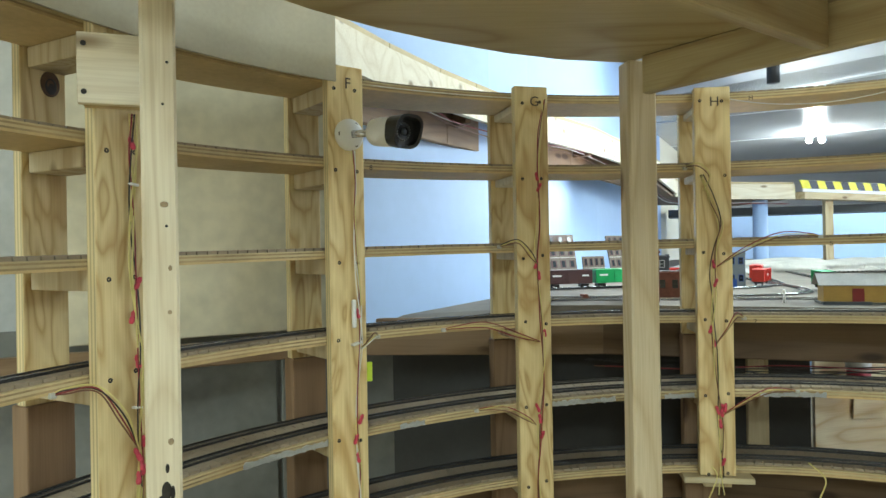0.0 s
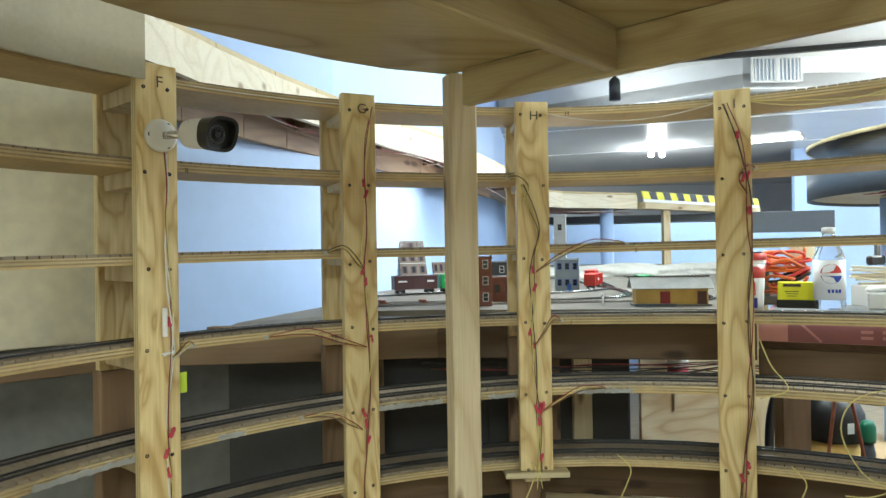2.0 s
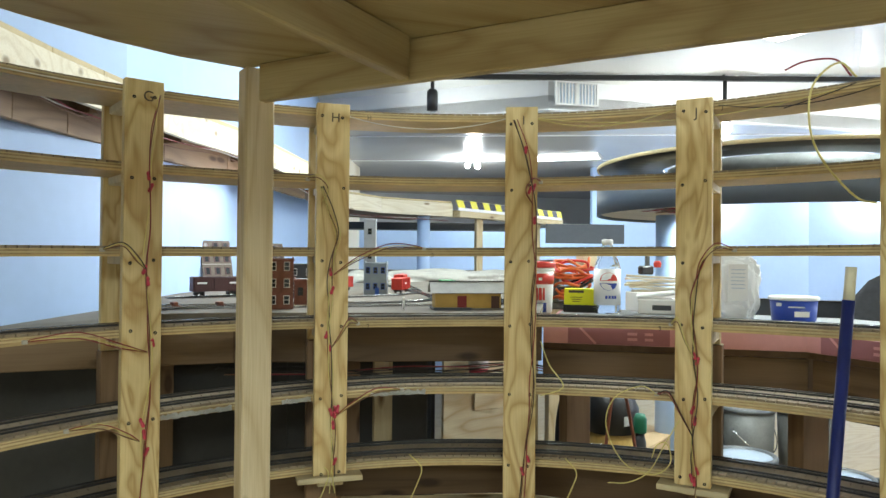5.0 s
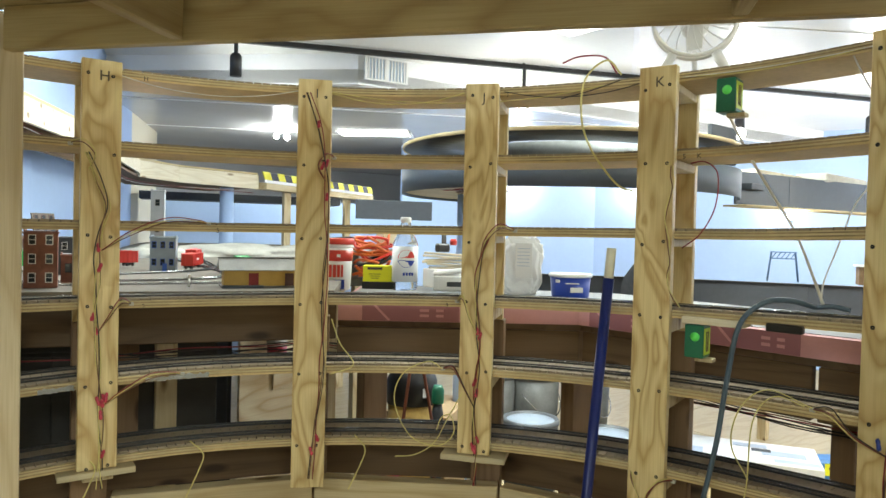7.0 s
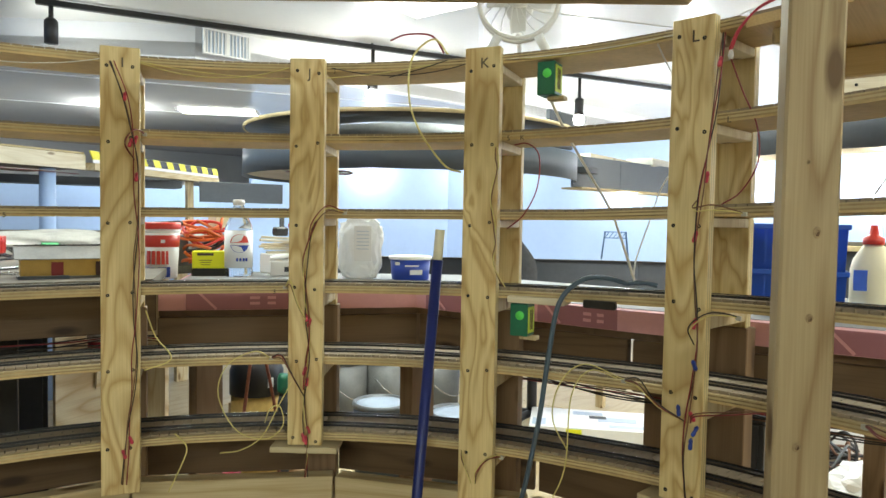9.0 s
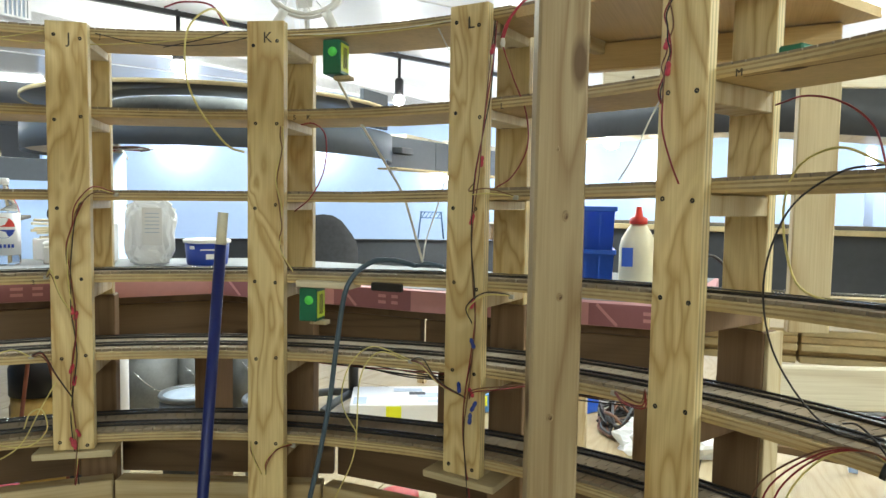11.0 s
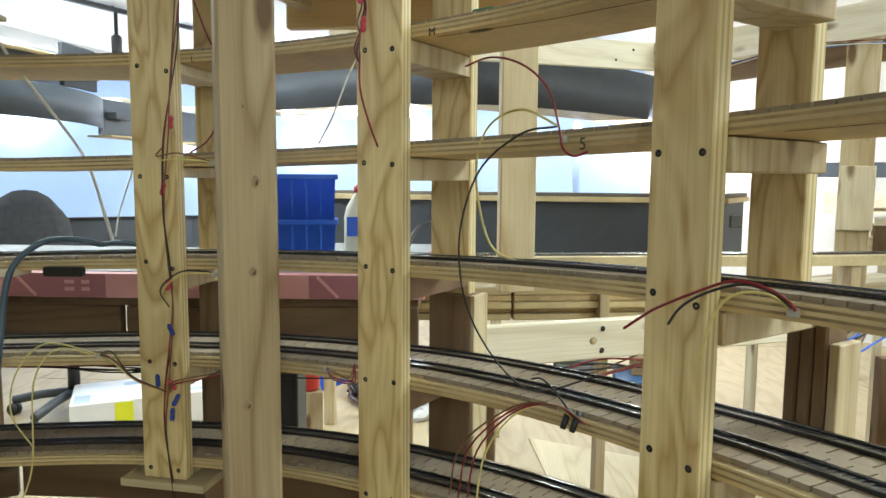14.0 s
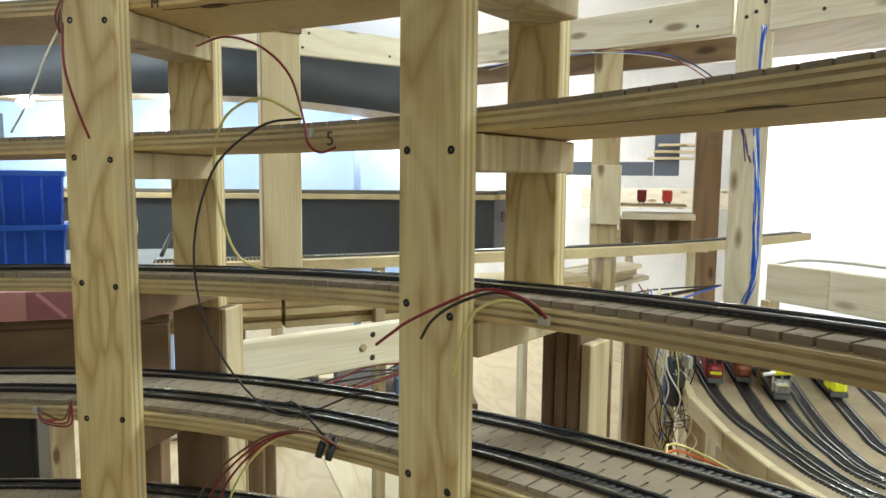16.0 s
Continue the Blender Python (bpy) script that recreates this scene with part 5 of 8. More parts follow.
for s in (-1, 1):
    part("roof_slope", nbox((0, 0, 0), (0.182, 0.047, 0.002), None, 0.0003), ROOFG, wh).matrix_local = Matrix.Translation((0, s * 0.0195, 0.0525)) @ pose(0, 0, 0, -s * 34, 0, 0)
    bm = bmesh.new()
    vs = [bm.verts.new((s * 0.0795, y, z)) for y, z in ((-0.029, 0.04), (0.029, 0.04), (0.0, 0.0615))]
    bm.faces.new(vs)
    bmesh.ops.solidify(bm, geom=bm.faces[:], thickness=0.001)
    part("gable", bm, MUSTARD, wh)
part("ridge", nbox((0, 0, 0.0665), (0.182, 0.004, 0.002)), BLACK, wh)
part("door", nbox((-0.015, -0.0306, 0.018), (0.022, 0.0016, 0.030)), REDDK, wh)
part("door", nbox((0.066, -0.0306, 0.018), (0.020, 0.0016, 0.030)), MAROON, wh)
part("platform", nbox((-0.04, -0.045, 0.003), (0.09, 0.014, 0.006)), SLATE, wh)
for i in range(17):
    part("ridge_comb", nbox((-0.052 + 0.0086 * i, 0, 0.0680), (0.0012, 0.008, 0.003)), BLACK, wh)


def hill(at, sx, sy, h, seed, material, label):
    bm = bmesh.new()
    bmesh.ops.create_icosphere(bm, subdivisions=4, radius=1.0)
    for v in bm.verts:
        k = 1 + 0.28 * noise.noise(v.co * 2.2 + Vector((seed, 0, 0))) + 0.10 * noise.noise(v.co * 7 + Vector((seed, 3, 0)))
        v.co = Vector((v.co.x * sx * k, v.co.y * sy * k, max(v.co.z, -0.05) * h * k))
    for f in bm.faces:
        f.smooth = True
    ob = single("plaster_hill", bm, material, label, "model hill")
    ob.matrix_world = pose(*at, ZT)
    return ob


hill((1.62, 3.30), 0.42, 0.2, 0.056, 1, PLASTER, "white plaster hill under a plastic sheet")
hill((2.2, 3.45), 0.35, 0.2, 0.05, 5, PLASTER, "white plaster hill under a plastic sheet")
hill((1.2, 3.15), 0.16, 0.14, 0.05, 9, PLASTER, "white plaster hill at the end of the table")
for x, y in ((0.245, 1.70), (0.345, 1.685)):
    bp = thing("track_bumper", "small rust-red bumper at the track's end", "track bumper", "track bumpers", at=pose(x, y, ZT, 0, 0, 20))
    part("frame", nbox((0, 0, 0.011), (0.012, 0.02, 0.006), None, 0.001), RUST, bp)
    for s in (-1, 1):
        part("strut", nbox((0.006, s * 0.007, 0.006), (0.022, 0.003, 0.003), None), RUST, bp).matrix_local = pose(0, 0, 0.002, 0, 28, 0)
        part("post", nbox((0, s * 0.007, 0.006), (0.003, 0.003, 0.012)), RUST, bp)
sg = thing("figure_stand", "small white signal stand beside the shed", "model signal", at=pose(0.745, 1.50, ZT))
part("post", lathe(bmesh.new(), [(0.003, 0), (0.0022, 0.02)], 8), WPLAS, sg)
part("head", lathe(bmesh.new(), [(0.002, 0.02), (0.004, 0.022), (0.004, 0.027), (0.002, 0.029)], 8), WPLAS, sg)
# wires and tape under the table edge
uw = thing("under_table_wiring", "dark wires slung under the table edge", "wiring")
for k in range(6):
    rnd = random.Random(90 + k)
    pts = [(0.35 + 0.17 * j + rnd.uniform(-0.03, 0.03), 1.60 - 0.055 * j - 0.012 * k * 0.5, 0.945 - rnd.uniform(0, 0.035)) for j in range(5)] + [(1.2 + 0.12 * j, 1.24 - 0.1 * j + rnd.uniform(-0.02, 0.02), 0.90 - rnd.uniform(0, 0.03)) for j in range(3)] + [(1.50, 0.9 - 0.2 * j, 0.882 - rnd.uniform(0, 0.02)) for j in range(6)]
    wire("loom_wire", pts, 0.0014, (WIRE_BLK, WIRE_BLK, WIRE_BRN, WIRE_BLK, WIRE_BLK, WIRE_RED)[k], uw)

# ---- clutter on the foam table ----
ZF = 1.0405


def can(name, at, z, prof, material, label, cat, bands=(), n=28):
    t_ = thing(name, label, cat, at=pose(*at, z))
    part("body", lathe(bmesh.new(), prof, n), material, t_)
    for nm, pr, mt in bands:
        part(nm, lathe(bmesh.new(), pr, n), mt, t_)
    return t_


pt = can("plaster_tub", (1.20, 1.623), ZF, [(0.040, 0), (0.043, 0.004), (0.049, 0.132)], WPLAS, "white plastic tub with red printed label and red lid", "tub",
         [("lid", [(0.0505, 0.128), (0.052, 0.130), (0.052, 0.141), (0.049, 0.145)], REDP), ("label_band", [(0.0476, 0.082), (0.0490, 0.112)], REDP), ("rim", [(0.0492, 0.118), (0.0505, 0.120), (0.0505, 0.124), (0.0494, 0.126)], WPLAS)])
for dx, dz, w, h, mt in ((-0.022, 0.055, 0.010, 0.034, REDP), (-0.009, 0.055, 0.009, 0.034, REDP), (0.003, 0.055, 0.009, 0.034, REDP), (0.014, 0.055, 0.008, 0.034, REDP), (0.024, 0.055, 0.006, 0.034, REDP), (0.016, 0.018, 0.030, 0.026, LOGOBLUE), (-0.020, 0.020, 0.026, 0.020, LOGOBLUE), (0.014, 0.097, 0.010, 0.008, WPLAS)):
    r_ = 0.0432 + 0.0455 * dz + 0.0012 + (0.0012 if dz > 0.09 else 0)
    a = dx / r_
    part("print_bar", nbox((0, 0, 0), (w, 0.0014, h), None, 0.0), mt, pt).matrix_local = pose(0, 0, 0, 0, 0, -38) @ Matrix.Translation((r_ * math.sin(a), -r_ * math.cos(a), dz)) @ pose(0, 0, 0, -2.6, 0, math.degrees(a))
bx = thing("yellow_carton", "bright yellow kit carton with dark print", "carton", at=pose(1.335, 1.60, ZF, 0, 0, -38))
part("carton", nbox((0, 0, 0.045), (0.092, 0.05, 0.046), None, 0.0008), YELLOW, bx)
part("under_carton", nbox((0.002, 0.004, 0.011), (0.10, 0.05, 0.021), None, 0.0008), BLACK, bx)
part("print_bar", nbox((-0.012, -0.0255, 0.06), (0.042, 0.0006, 0.007)), INK, bx)
for k in range(3):
    part("print_bar", nbox((-0.012, -0.0255, 0.044 - 0.006 * k), (0.034 - 0.006 * k, 0.0006, 0.0016)), INK, bx)
bt = can("soda_bottle", (1.379, 1.536), ZF, [(0.031, 0.0), (0.034, 0.006), (0.034, 0.02), (0.0335, 0.024), (0.0335, 0.131), (0.034, 0.133), (0.030, 0.15), (0.014, 0.185), (0.0125, 0.20)], PET, "clear plastic soda bottle with white label and round logo", "bottle",
         [("cap", [(0.0145, 0.20), (0.0145, 0.214), (0.012, 0.216)], WPLAS), ("label", [(0.0345, 0.026), (0.0345, 0.130)], LABELG)])
for nm, mt, z0, z1 in (("logo_top", REDP, 0.096, 0.122), ("logo_middle", WPLAS, 0.089, 0.096), ("logo_bottom", LOGOBLUE, 0.066, 0.089)):
    bm = bmesh.new()
    n = 18
    ring = []
    for i in range(n):
        a = 2 * math.pi * i / n
        u, v = 0.024 * math.cos(a), 0.094 + 0.026 * math.sin(a)
        v = min(max(v, z0), z1)
        lim = 0.024 * math.sqrt(max(1 - ((v - 0.094) / 0.026) ** 2, 0))
        u = max(-lim, min(lim, u))
        th = u / 0.0348
        ring.append((0.0350 * math.sin(th), -0.0350 * math.cos(th), v))
    vs = [bm.verts.new(p) for p in ring]
    bm.faces.new(vs)
    bmesh.ops.remove_doubles(bm, verts=bm.verts, dist=1e-5)
    part(nm, bm, mt, bt).matrix_local = pose(0, 0, 0, 0, 0, -32)
for dx in (-0.012, -0.004, 0.004, 0.011):
    part("label_bar", nbox((dx, -0.0349 + 8 * dx * dx, 0.049), (0.005, 0.0006, 0.009)), LOGOBLUE, bt).matrix_local = pose(0, 0, 0, 0, 0, -22)
bt.matrix_world = bt.matrix_world @ Matrix.Diagonal((1.08, 1.08, 0.97, 1))
wc = thing("parts_box", "translucent white plastic box with a dark label", "plastic box", at=pose(1.50, 1.47, ZF, 0, 0, -40))
part("box", nbox((0, 0, 0.022), (0.105, 0.07, 0.044), None, 0.004), WPLAS, wc)
part("lid", nbox((0.005, 0.008, 0.054), (0.105, 0.07, 0.012), None, 0.004), WPLAS, wc).matrix_local = pose(0, 0, 0, 0, -8, 0)
part("label_patch", nbox((0.012, -0.0352, 0.02), (0.05, 0.0006, 0.014)), CHAR, wc)
jg = thing("white_jug", "white plastic jug with red cap", "jug", at=pose(1.545, 1.395, ZF, 0, 0, -42) @ Matrix.Diagonal((1.1, 1.1, 1.05, 1)))
part("body", nbox((0, 0, 0.052), (0.062, 0.05, 0.104), None, 0.008), WPLAS, jg)
part("neck", lathe(bmesh.new(), [(0.022, 0.10), (0.011, 0.116), (0.011, 0.12)], 16), WPLAS, jg)
part("cap", lathe(bmesh.new(), [(0.0135, 0.12), (0.0135, 0.134), (0.012, 0.136)], 16), REDP, jg)
# heap of orange and red cables with tools
hp = thing("cable_heap", "heap of orange extension cables and tools", "cable heap")
for k in range(11):
    rnd = random.Random(120 + k)
    cx, cy = 1.385, 1.705
    pts = []
    for j in range(10):
        a = j * 1.1 + k
        pts.append((cx + 0.055 * math.cos(a) + rnd.uniform(-0.02, 0.02), cy + 0.04 * math.sin(a) + rnd.uniform(-0.02, 0.02), ZF + 0.015 + 0.011 * k + rnd.uniform(0, 0.035)))
    wire("cable", pts, 0.0042, (ORANGE, ORANGE, REDP, ORANGE, WIRE_BLK, REDP, ORANGE)[k % 7], hp, "", 5, 8)
part("tool_handle", lathe(bmesh.new(), [(0.006, 0), (0.009, 0.01), (0.009, 0.09), (0.005, 0.1)], 12, Matrix.Translation((1.22, 1.74, ZF + 0.135)) @ pose(0, 0, 0, 0, 86, -30)), BLACK, hp)
part("block", nbox((1.43, 1.70, ZF + 0.145), (0.05, 0.04, 0.035), pose(0, 0, 0)), CREAM, hp)
part("stand", nbox((1.34, 1.74, ZF + 0.012), (0.22, 0.07, 0.024), None, 0.004), GREYP, hp)
part("tray", nbox((1.312, 1.735, ZF + 0.06), (0.055, 0.045, 0.095), None, 0.004), GREYP, hp)
cl = thing("clamp_pile", "pile of wood strips with a black clamp", "tool pile")
for k in range(6):
    rnd = random.Random(140 + k)
    ob = part("wood_strip", nbox((0, 0, 0), (0.15, 0.018, 0.007), None, 0.0008), PINE_PALE_X, cl)
    ob.matrix_world = pose(1.56 + rnd.uniform(-0.02, 0.02), 1.56 + rnd.uniform(-0.02, 0.02), ZF + 0.062 + 0.0078 * k, 0, rnd.uniform(-3, 3), -30 + rnd.uniform(-12, 12))
part("stack_box", nbox((1.57, 1.57, ZF + 0.029), (0.14, 0.07, 0.057), None, 0.003), WPLAS, cl)
part("clamp", nbox((1.54, 1.56, ZF + 0.122), (0.05, 0.02, 0.026), None, 0.005), BLACK, cl)
part("clamp_knob", lathe(bmesh.new(), [(0.010, 0), (0.012, 0.012), (0.008, 0.02)], 12, Matrix.Translation((1.575, 1.55, ZF + 0.13))), REDP, cl)
part("clamp_arm", nbox((1.545, 1.56, ZF + 0.155), (0.012, 0.008, 0.06), pose(0, 0, 0)), GREYP, cl)
# plastic bag
bg = bmesh.new()
bmesh.ops.create_icosphere(bg, subdivisions=4, radius=1.0)
for v in bg.verts:
    k = 1 + 0.16 * noise.noise(v.co * 2.2) + 0.20 * abs(noise.noise(v.co * 5.0 + Vector((4, 0, 0)))) - 0.10 * abs(noise.noise(v.co * 11.0))
    sg_ = lambda c: math.copysign(abs(c) ** 0.52, c)
    top_ = max(0.0, v.co.z)
    v.co = Vector((sg_(v.co.x) * 0.044 * k * (1 + 0.12 * top_), sg_(v.co.y) * 0.027 * k * (1 - 0.65 * top_), (sg_(v.co.z) + 1) * 0.066 * (1 + 0.10 * noise.noise(v.co * 4))))
bgo = thing("plastic_bag", "white translucent plastic bag with a printed label", "plastic bag", at=pose(1.575, 1.265, ZF - 0.002, 0, 0, -48) @ Matrix.Diagonal((1.25, 1.1, 1.25, 1)))
part("bag", bg, BAGM, bgo)
part("label", nbox((0.006, -0.031, 0.082), (0.036, 0.0012, 0.075), pose(0, 0, 0, 4, 0, 0)), LABELG, bgo, "printed paper label")
for k in range(6):
    part("label_bar", nbox((0.006, -0.0320, 0.108 - 0.0075 * k), (0.026, 0.0006, 0.0016), pose(0, 0, 0, 4, 0, 0)), PALEBLUE, bgo)
tb = thing("dessert_tub", "white plastic tub with a blue printed side", "tub", at=pose(1.655, 1.155, ZF, 0, 0, -52))
part("tub", lathe(bmesh.new(), [(0.046, 0.0), (0.05, 0.004), (0.0545, 0.056)], 32), LOGOBLUE, tb)
part("rim", lathe(bmesh.new(), [(0.055, 0.056), (0.0585, 0.057), (0.0585, 0.064), (0.054, 0.066)], 32), WPLAS, tb)
for dx, dz, w, h in ((0.018, 0.024, 0.034, 0.013), (0.006, 0.041, 0.036, 0.003), (-0.034, 0.046, 0.014, 0.008)):
    a = dx / 0.054
    ob = part("print_bar", nbox((0, 0, 0), (w, 0.0012, h), None, 0.0), WPLAS, tb)
    ob.matrix_local = Matrix.Translation((0.0548 * math.sin(a), -0.0545 * math.cos(a), dz)) @ pose(0, 0, 0, 4, 0, math.degrees(a))
# blue bins, glue jug
bn = thing("storage_bin", "pair of stacked dark blue plastic bins", "storage bin", at=pose(1.634, 0.207, ZF, 0, 0, -77) @ Matrix.Diagonal((1.28, 0.92, 1.14, 1)))
for k in range(2):
    bm = bmesh.new()
    z0 = 0.001 + 0.072 * k
    lo = [bm.verts.new((sx * 0.0585, sy * 0.0445, z0)) for sx, sy in ((-1, -1), (1, -1), (1, 1), (-1, 1))]
    hi = [bm.verts.new((sx * 0.061, sy * 0.047, z0 + 0.071)) for sx, sy in ((-1, -1), (1, -1), (1, 1), (-1, 1))]
    bm.faces.new(lo[::-1])
    for i in range(4):
        j = (i + 1) % 4
        bm.faces.new((lo[i], lo[j], hi[j], hi[i]))
    bmesh.ops.solidify(bm, geom=bm.faces[:], thickness=0.002)
    part("bin", bm, BINBLUE, bn)
    for sy in (-1, 1):
        part("rim", nbox((0, sy * 0.048, z0 + 0.069), (0.128, 0.005, 0.008), None, 0.001), BINBLUE, bn)
    for sx in (-1, 1):
        part("rim", nbox((sx * 0.062, 0, z0 + 0.069), (0.005, 0.091, 0.008), None, 0.001), BINBLUE, bn)
    for i in range(5):
        part("rib", nbox((-0.04 + 0.02 * i, -0.0455, z0 + 0.036), (0.0025, 0.004, 0.06)), BINBLUE, bn)
gj = thing("glue_jug", "cream plastic glue jug with handle and red spout cap", "glue jug", at=pose(1.765, 0.10, ZF, 0, 0, -80) @ Matrix.Diagonal((1.1, 1.1, 0.97, 1)))
bm = bmesh.new()
lathe(bm, [(0.031, 0.0), (0.034, 0.006), (0.034, 0.085), (0.030, 0.105), (0.018, 0.128), (0.0135, 0.135)], 24, Matrix.Diagonal((1.0, 0.7, 1, 1)))
part("body", bm, CREAM, gj)
part("handle", tube(bmesh.new(), curve_pts([(0.026, 0, 0.112), (0.040, 0, 0.098), (0.044, 0, 0.07), (0.040, 0, 0.045), (0.030, 0, 0.035)], 6), 0.007, 8), CREAM, gj)
part("cap", lathe(bmesh.new(), [(0.0165, 0.135), (0.0165, 0.147), (0.008, 0.152), (0.005, 0.172)], 16), REDP, gj)
part("label_patch", nbox((-0.018, -0.0225, 0.065), (0.022, 0.001, 0.04), pose(0, 0, 0)), DOORBLUE, gj)
ch_ = wire("handle_loop", [(1.86, 0.02, ZF + 0.005), (1.90, 0.0, ZF + 0.05), (1.93, -0.04, ZF + 0.06), (1.95, -0.08, ZF + 0.02), (1.95, -0.09, ZF)], 0.004, WIRE_BLK, None)
tagged(ch_, "black cable loop lying on the table", "cable")

# brush staff leaning inside the helix
stf = thing("brush_staff", "long blue staff with a pale plastic tip, leaning in the helix", "staff")
top_, bot_ = polar(0.866, 19.9, 1.186), polar(0.80, 24.6, 0.0)
mid_ = top_.lerp(bot_, 0.045)
part("handle", tube(bmesh.new(), [mid_, bot_], 0.0095, 12), STAFF, stf)
part("tip", tube(bmesh.new(), [top_, mid_], 0.0085, 12), TIPM, stf, "pale translucent tip")

# ---- fan on the top deck ----
fan = thing("desk_fan", "small white desk fan standing on the top deck", "fan", at=frame_at(0.955, 13.0, level_z(0, 13)) @ pose(0, 0, 0, -4, 0, 18))
R_ = 0.072
fc = Vector((0, 0, 0.108))
for rr, yy, th in ((R_, -0.012, 0.004), (R_ * 0.995, 0.012, 0.004), (0.020, -0.020, 0.003)):
    part("ring", tube(bmesh.new(), [fc + Vector((rr * math.cos(2 * math.pi * i / 36), yy, rr * math.sin(2 * math.pi * i / 36))) for i in range(37)], th, 6), WPLAS, fan)
for i in range(20):
    a = 2 * math.pi * i / 20
    pts = [fc + Vector((r * math.cos(a + 0.5 * r / R_), -0.022 + 0.010 * (r / R_) ** 2, r * math.sin(a + 0.5 * r / R_))) for r in (0.02, 0.035, 0.05, 0.062, R_)]
    part("grille_bar", tube(bmesh.new(), pts, 0.0013, 4), WPLAS, fan)
part("hub", lathe(bmesh.new(), [(0.02, 0), (0.02, 0.006), (0.014, 0.010)], 20, Matrix.Translation(fc + Vector((0, -0.018, 0))) @ pose(0, 0, 0, 90)), WPLAS, fan)
part("motor", lathe(bmesh.new(), [(0.026, 0), (0.026, 0.03), (0.016, 0.04)], 20, Matrix.Translation(fc + Vector((0, 0.016, 0))) @ pose(0, 0, 0, -90)), WPLAS, fan)
for k in range(4):
    bm = nbox((0.033, 0, 0), (0.05, 0.0015, 0.03), None)
    part("blade", bm, WPLAS, fan).matrix_local = Matrix.Translation(fc) @ pose(0, 0, 0, 0, 90 * k, 0) @ pose(0, 0, 0, 25, 0, 0)
for s in (-1, 1):
    part("leg", tube(bmesh.new(), [fc + Vector((s * 0.036, 0.005, -0.062)), Vector((s * 0.058, 0.004, 0.004))], 0.0085, 8), WPLAS, fan)
    part("foot", nbox((s * 0.058, 0.0, 0.003), (0.02, 0.05, 0.006), None, 0.002), WPLAS, fan)
part("stay", tube(bmesh.new(), [fc + Vector((0, 0.03, -0.05)), Vector((0.004, 0.04, 0.003))], 0.005, 8), WPLAS, fan)

# ---- security camera on post F ----
sc = thing("security_camera", "white bullet security camera with black hood screwed to a post", "security camera", at=frame_at(R_POST, 127.3, 1.386))
part("base", lathe(bmesh.new(), [(0.0255, 0), (0.0255, 0.004), (0.020, 0.008), (0.010, 0.010)], 28, pose(0, 0, 0, 90)), WPLAS, sc)
for a in (60, 180, 300):
    part("screw", lathe(bmesh.new(), [(0.0032, 0), (0.0032, 0.001)], 10, Matrix.Translation((0.019 * math.cos(radians(a)), -0.0068, 0.019 * math.sin(radians(a)))) @ pose(0, 0, 0, 90)), STEEL, sc)
part("ball_joint", tube(bmesh.new(), [(0.002, -0.008, 0.0), (0.014, -0.020, 0.001), (0.036, -0.028, 0.003)], 0.0062, 10), STEELB, sc)
ax = Vector((0.12, -0.98, -0.12)).normalized()
bo = look((0.036, -0.026, 0.004), Vector((0.036, -0.026, 0.004)) + ax) @ Matrix.Scale(1.12, 4)
body = part("body", lathe(bmesh.new(), [(0.010, 0.004), (0.0195, 0.0), (0.0205, -0.01), (0.0215, -0.056)], 28), WPLAS, sc, "white barrel")
body.matrix_local = bo
bm = bmesh.new()
n = 28
fr_, bk_ = [], []
for i in range(n):
    a = 2 * math.pi * i / n
    sx, sy = math.copysign(abs(math.cos(a)) ** 0.7, math.cos(a)), math.copysign(abs(math.sin(a)) ** 0.7, math.sin(a))
    bk_.append(bm.verts.new((0.0222 * sx, 0.0218 * sy, -0.046)))
    fr_.append(bm.verts.new((0.0245 * sx, 0.0235 * sy, -0.066 - 0.010 * (sy + 1) / 2)))
inn = [bm.verts.new((v.co.x * 0.82, v.co.y * 0.82, v.co.z + 0.001)) for v in fr_]
dp = [bm.verts.new((v.co.x * 0.80, v.co.y * 0.80, -0.058)) for v in fr_]
for i in range(n):
    j = (i + 1) % n
    for A_, B_ in ((bk_, fr_), (fr_, inn), (inn, dp)):
        bm.faces.new((A_[i], A_[j], B_[j], B_[i]))
bm.faces.new(dp)
bmesh.ops.recalc_face_normals(bm, faces=bm.faces)
part("hood", bm, BLACK, sc, "black front hood").matrix_local = bo
part("lens", lathe(bmesh.new(), [(0.006, 0), (0.006, 0.002), (0.003, 0.003)], 20, Matrix.Translation((0, 0, -0.0605)) @ pose(0, 0, 0, 180)), GLASSD, sc).matrix_local = bo
for i in range(18):
    a = 2 * math.pi * i / 18
    part("led", lathe(bmesh.new(), [(0.0013, 0), (0.0013, 0.001)], 8, Matrix.Translation((0.0115 * math.cos(a), 0.0115 * math.sin(a), -0.0592)) @ pose(0, 0, 0, 180)), GREYP, sc).matrix_local = bo

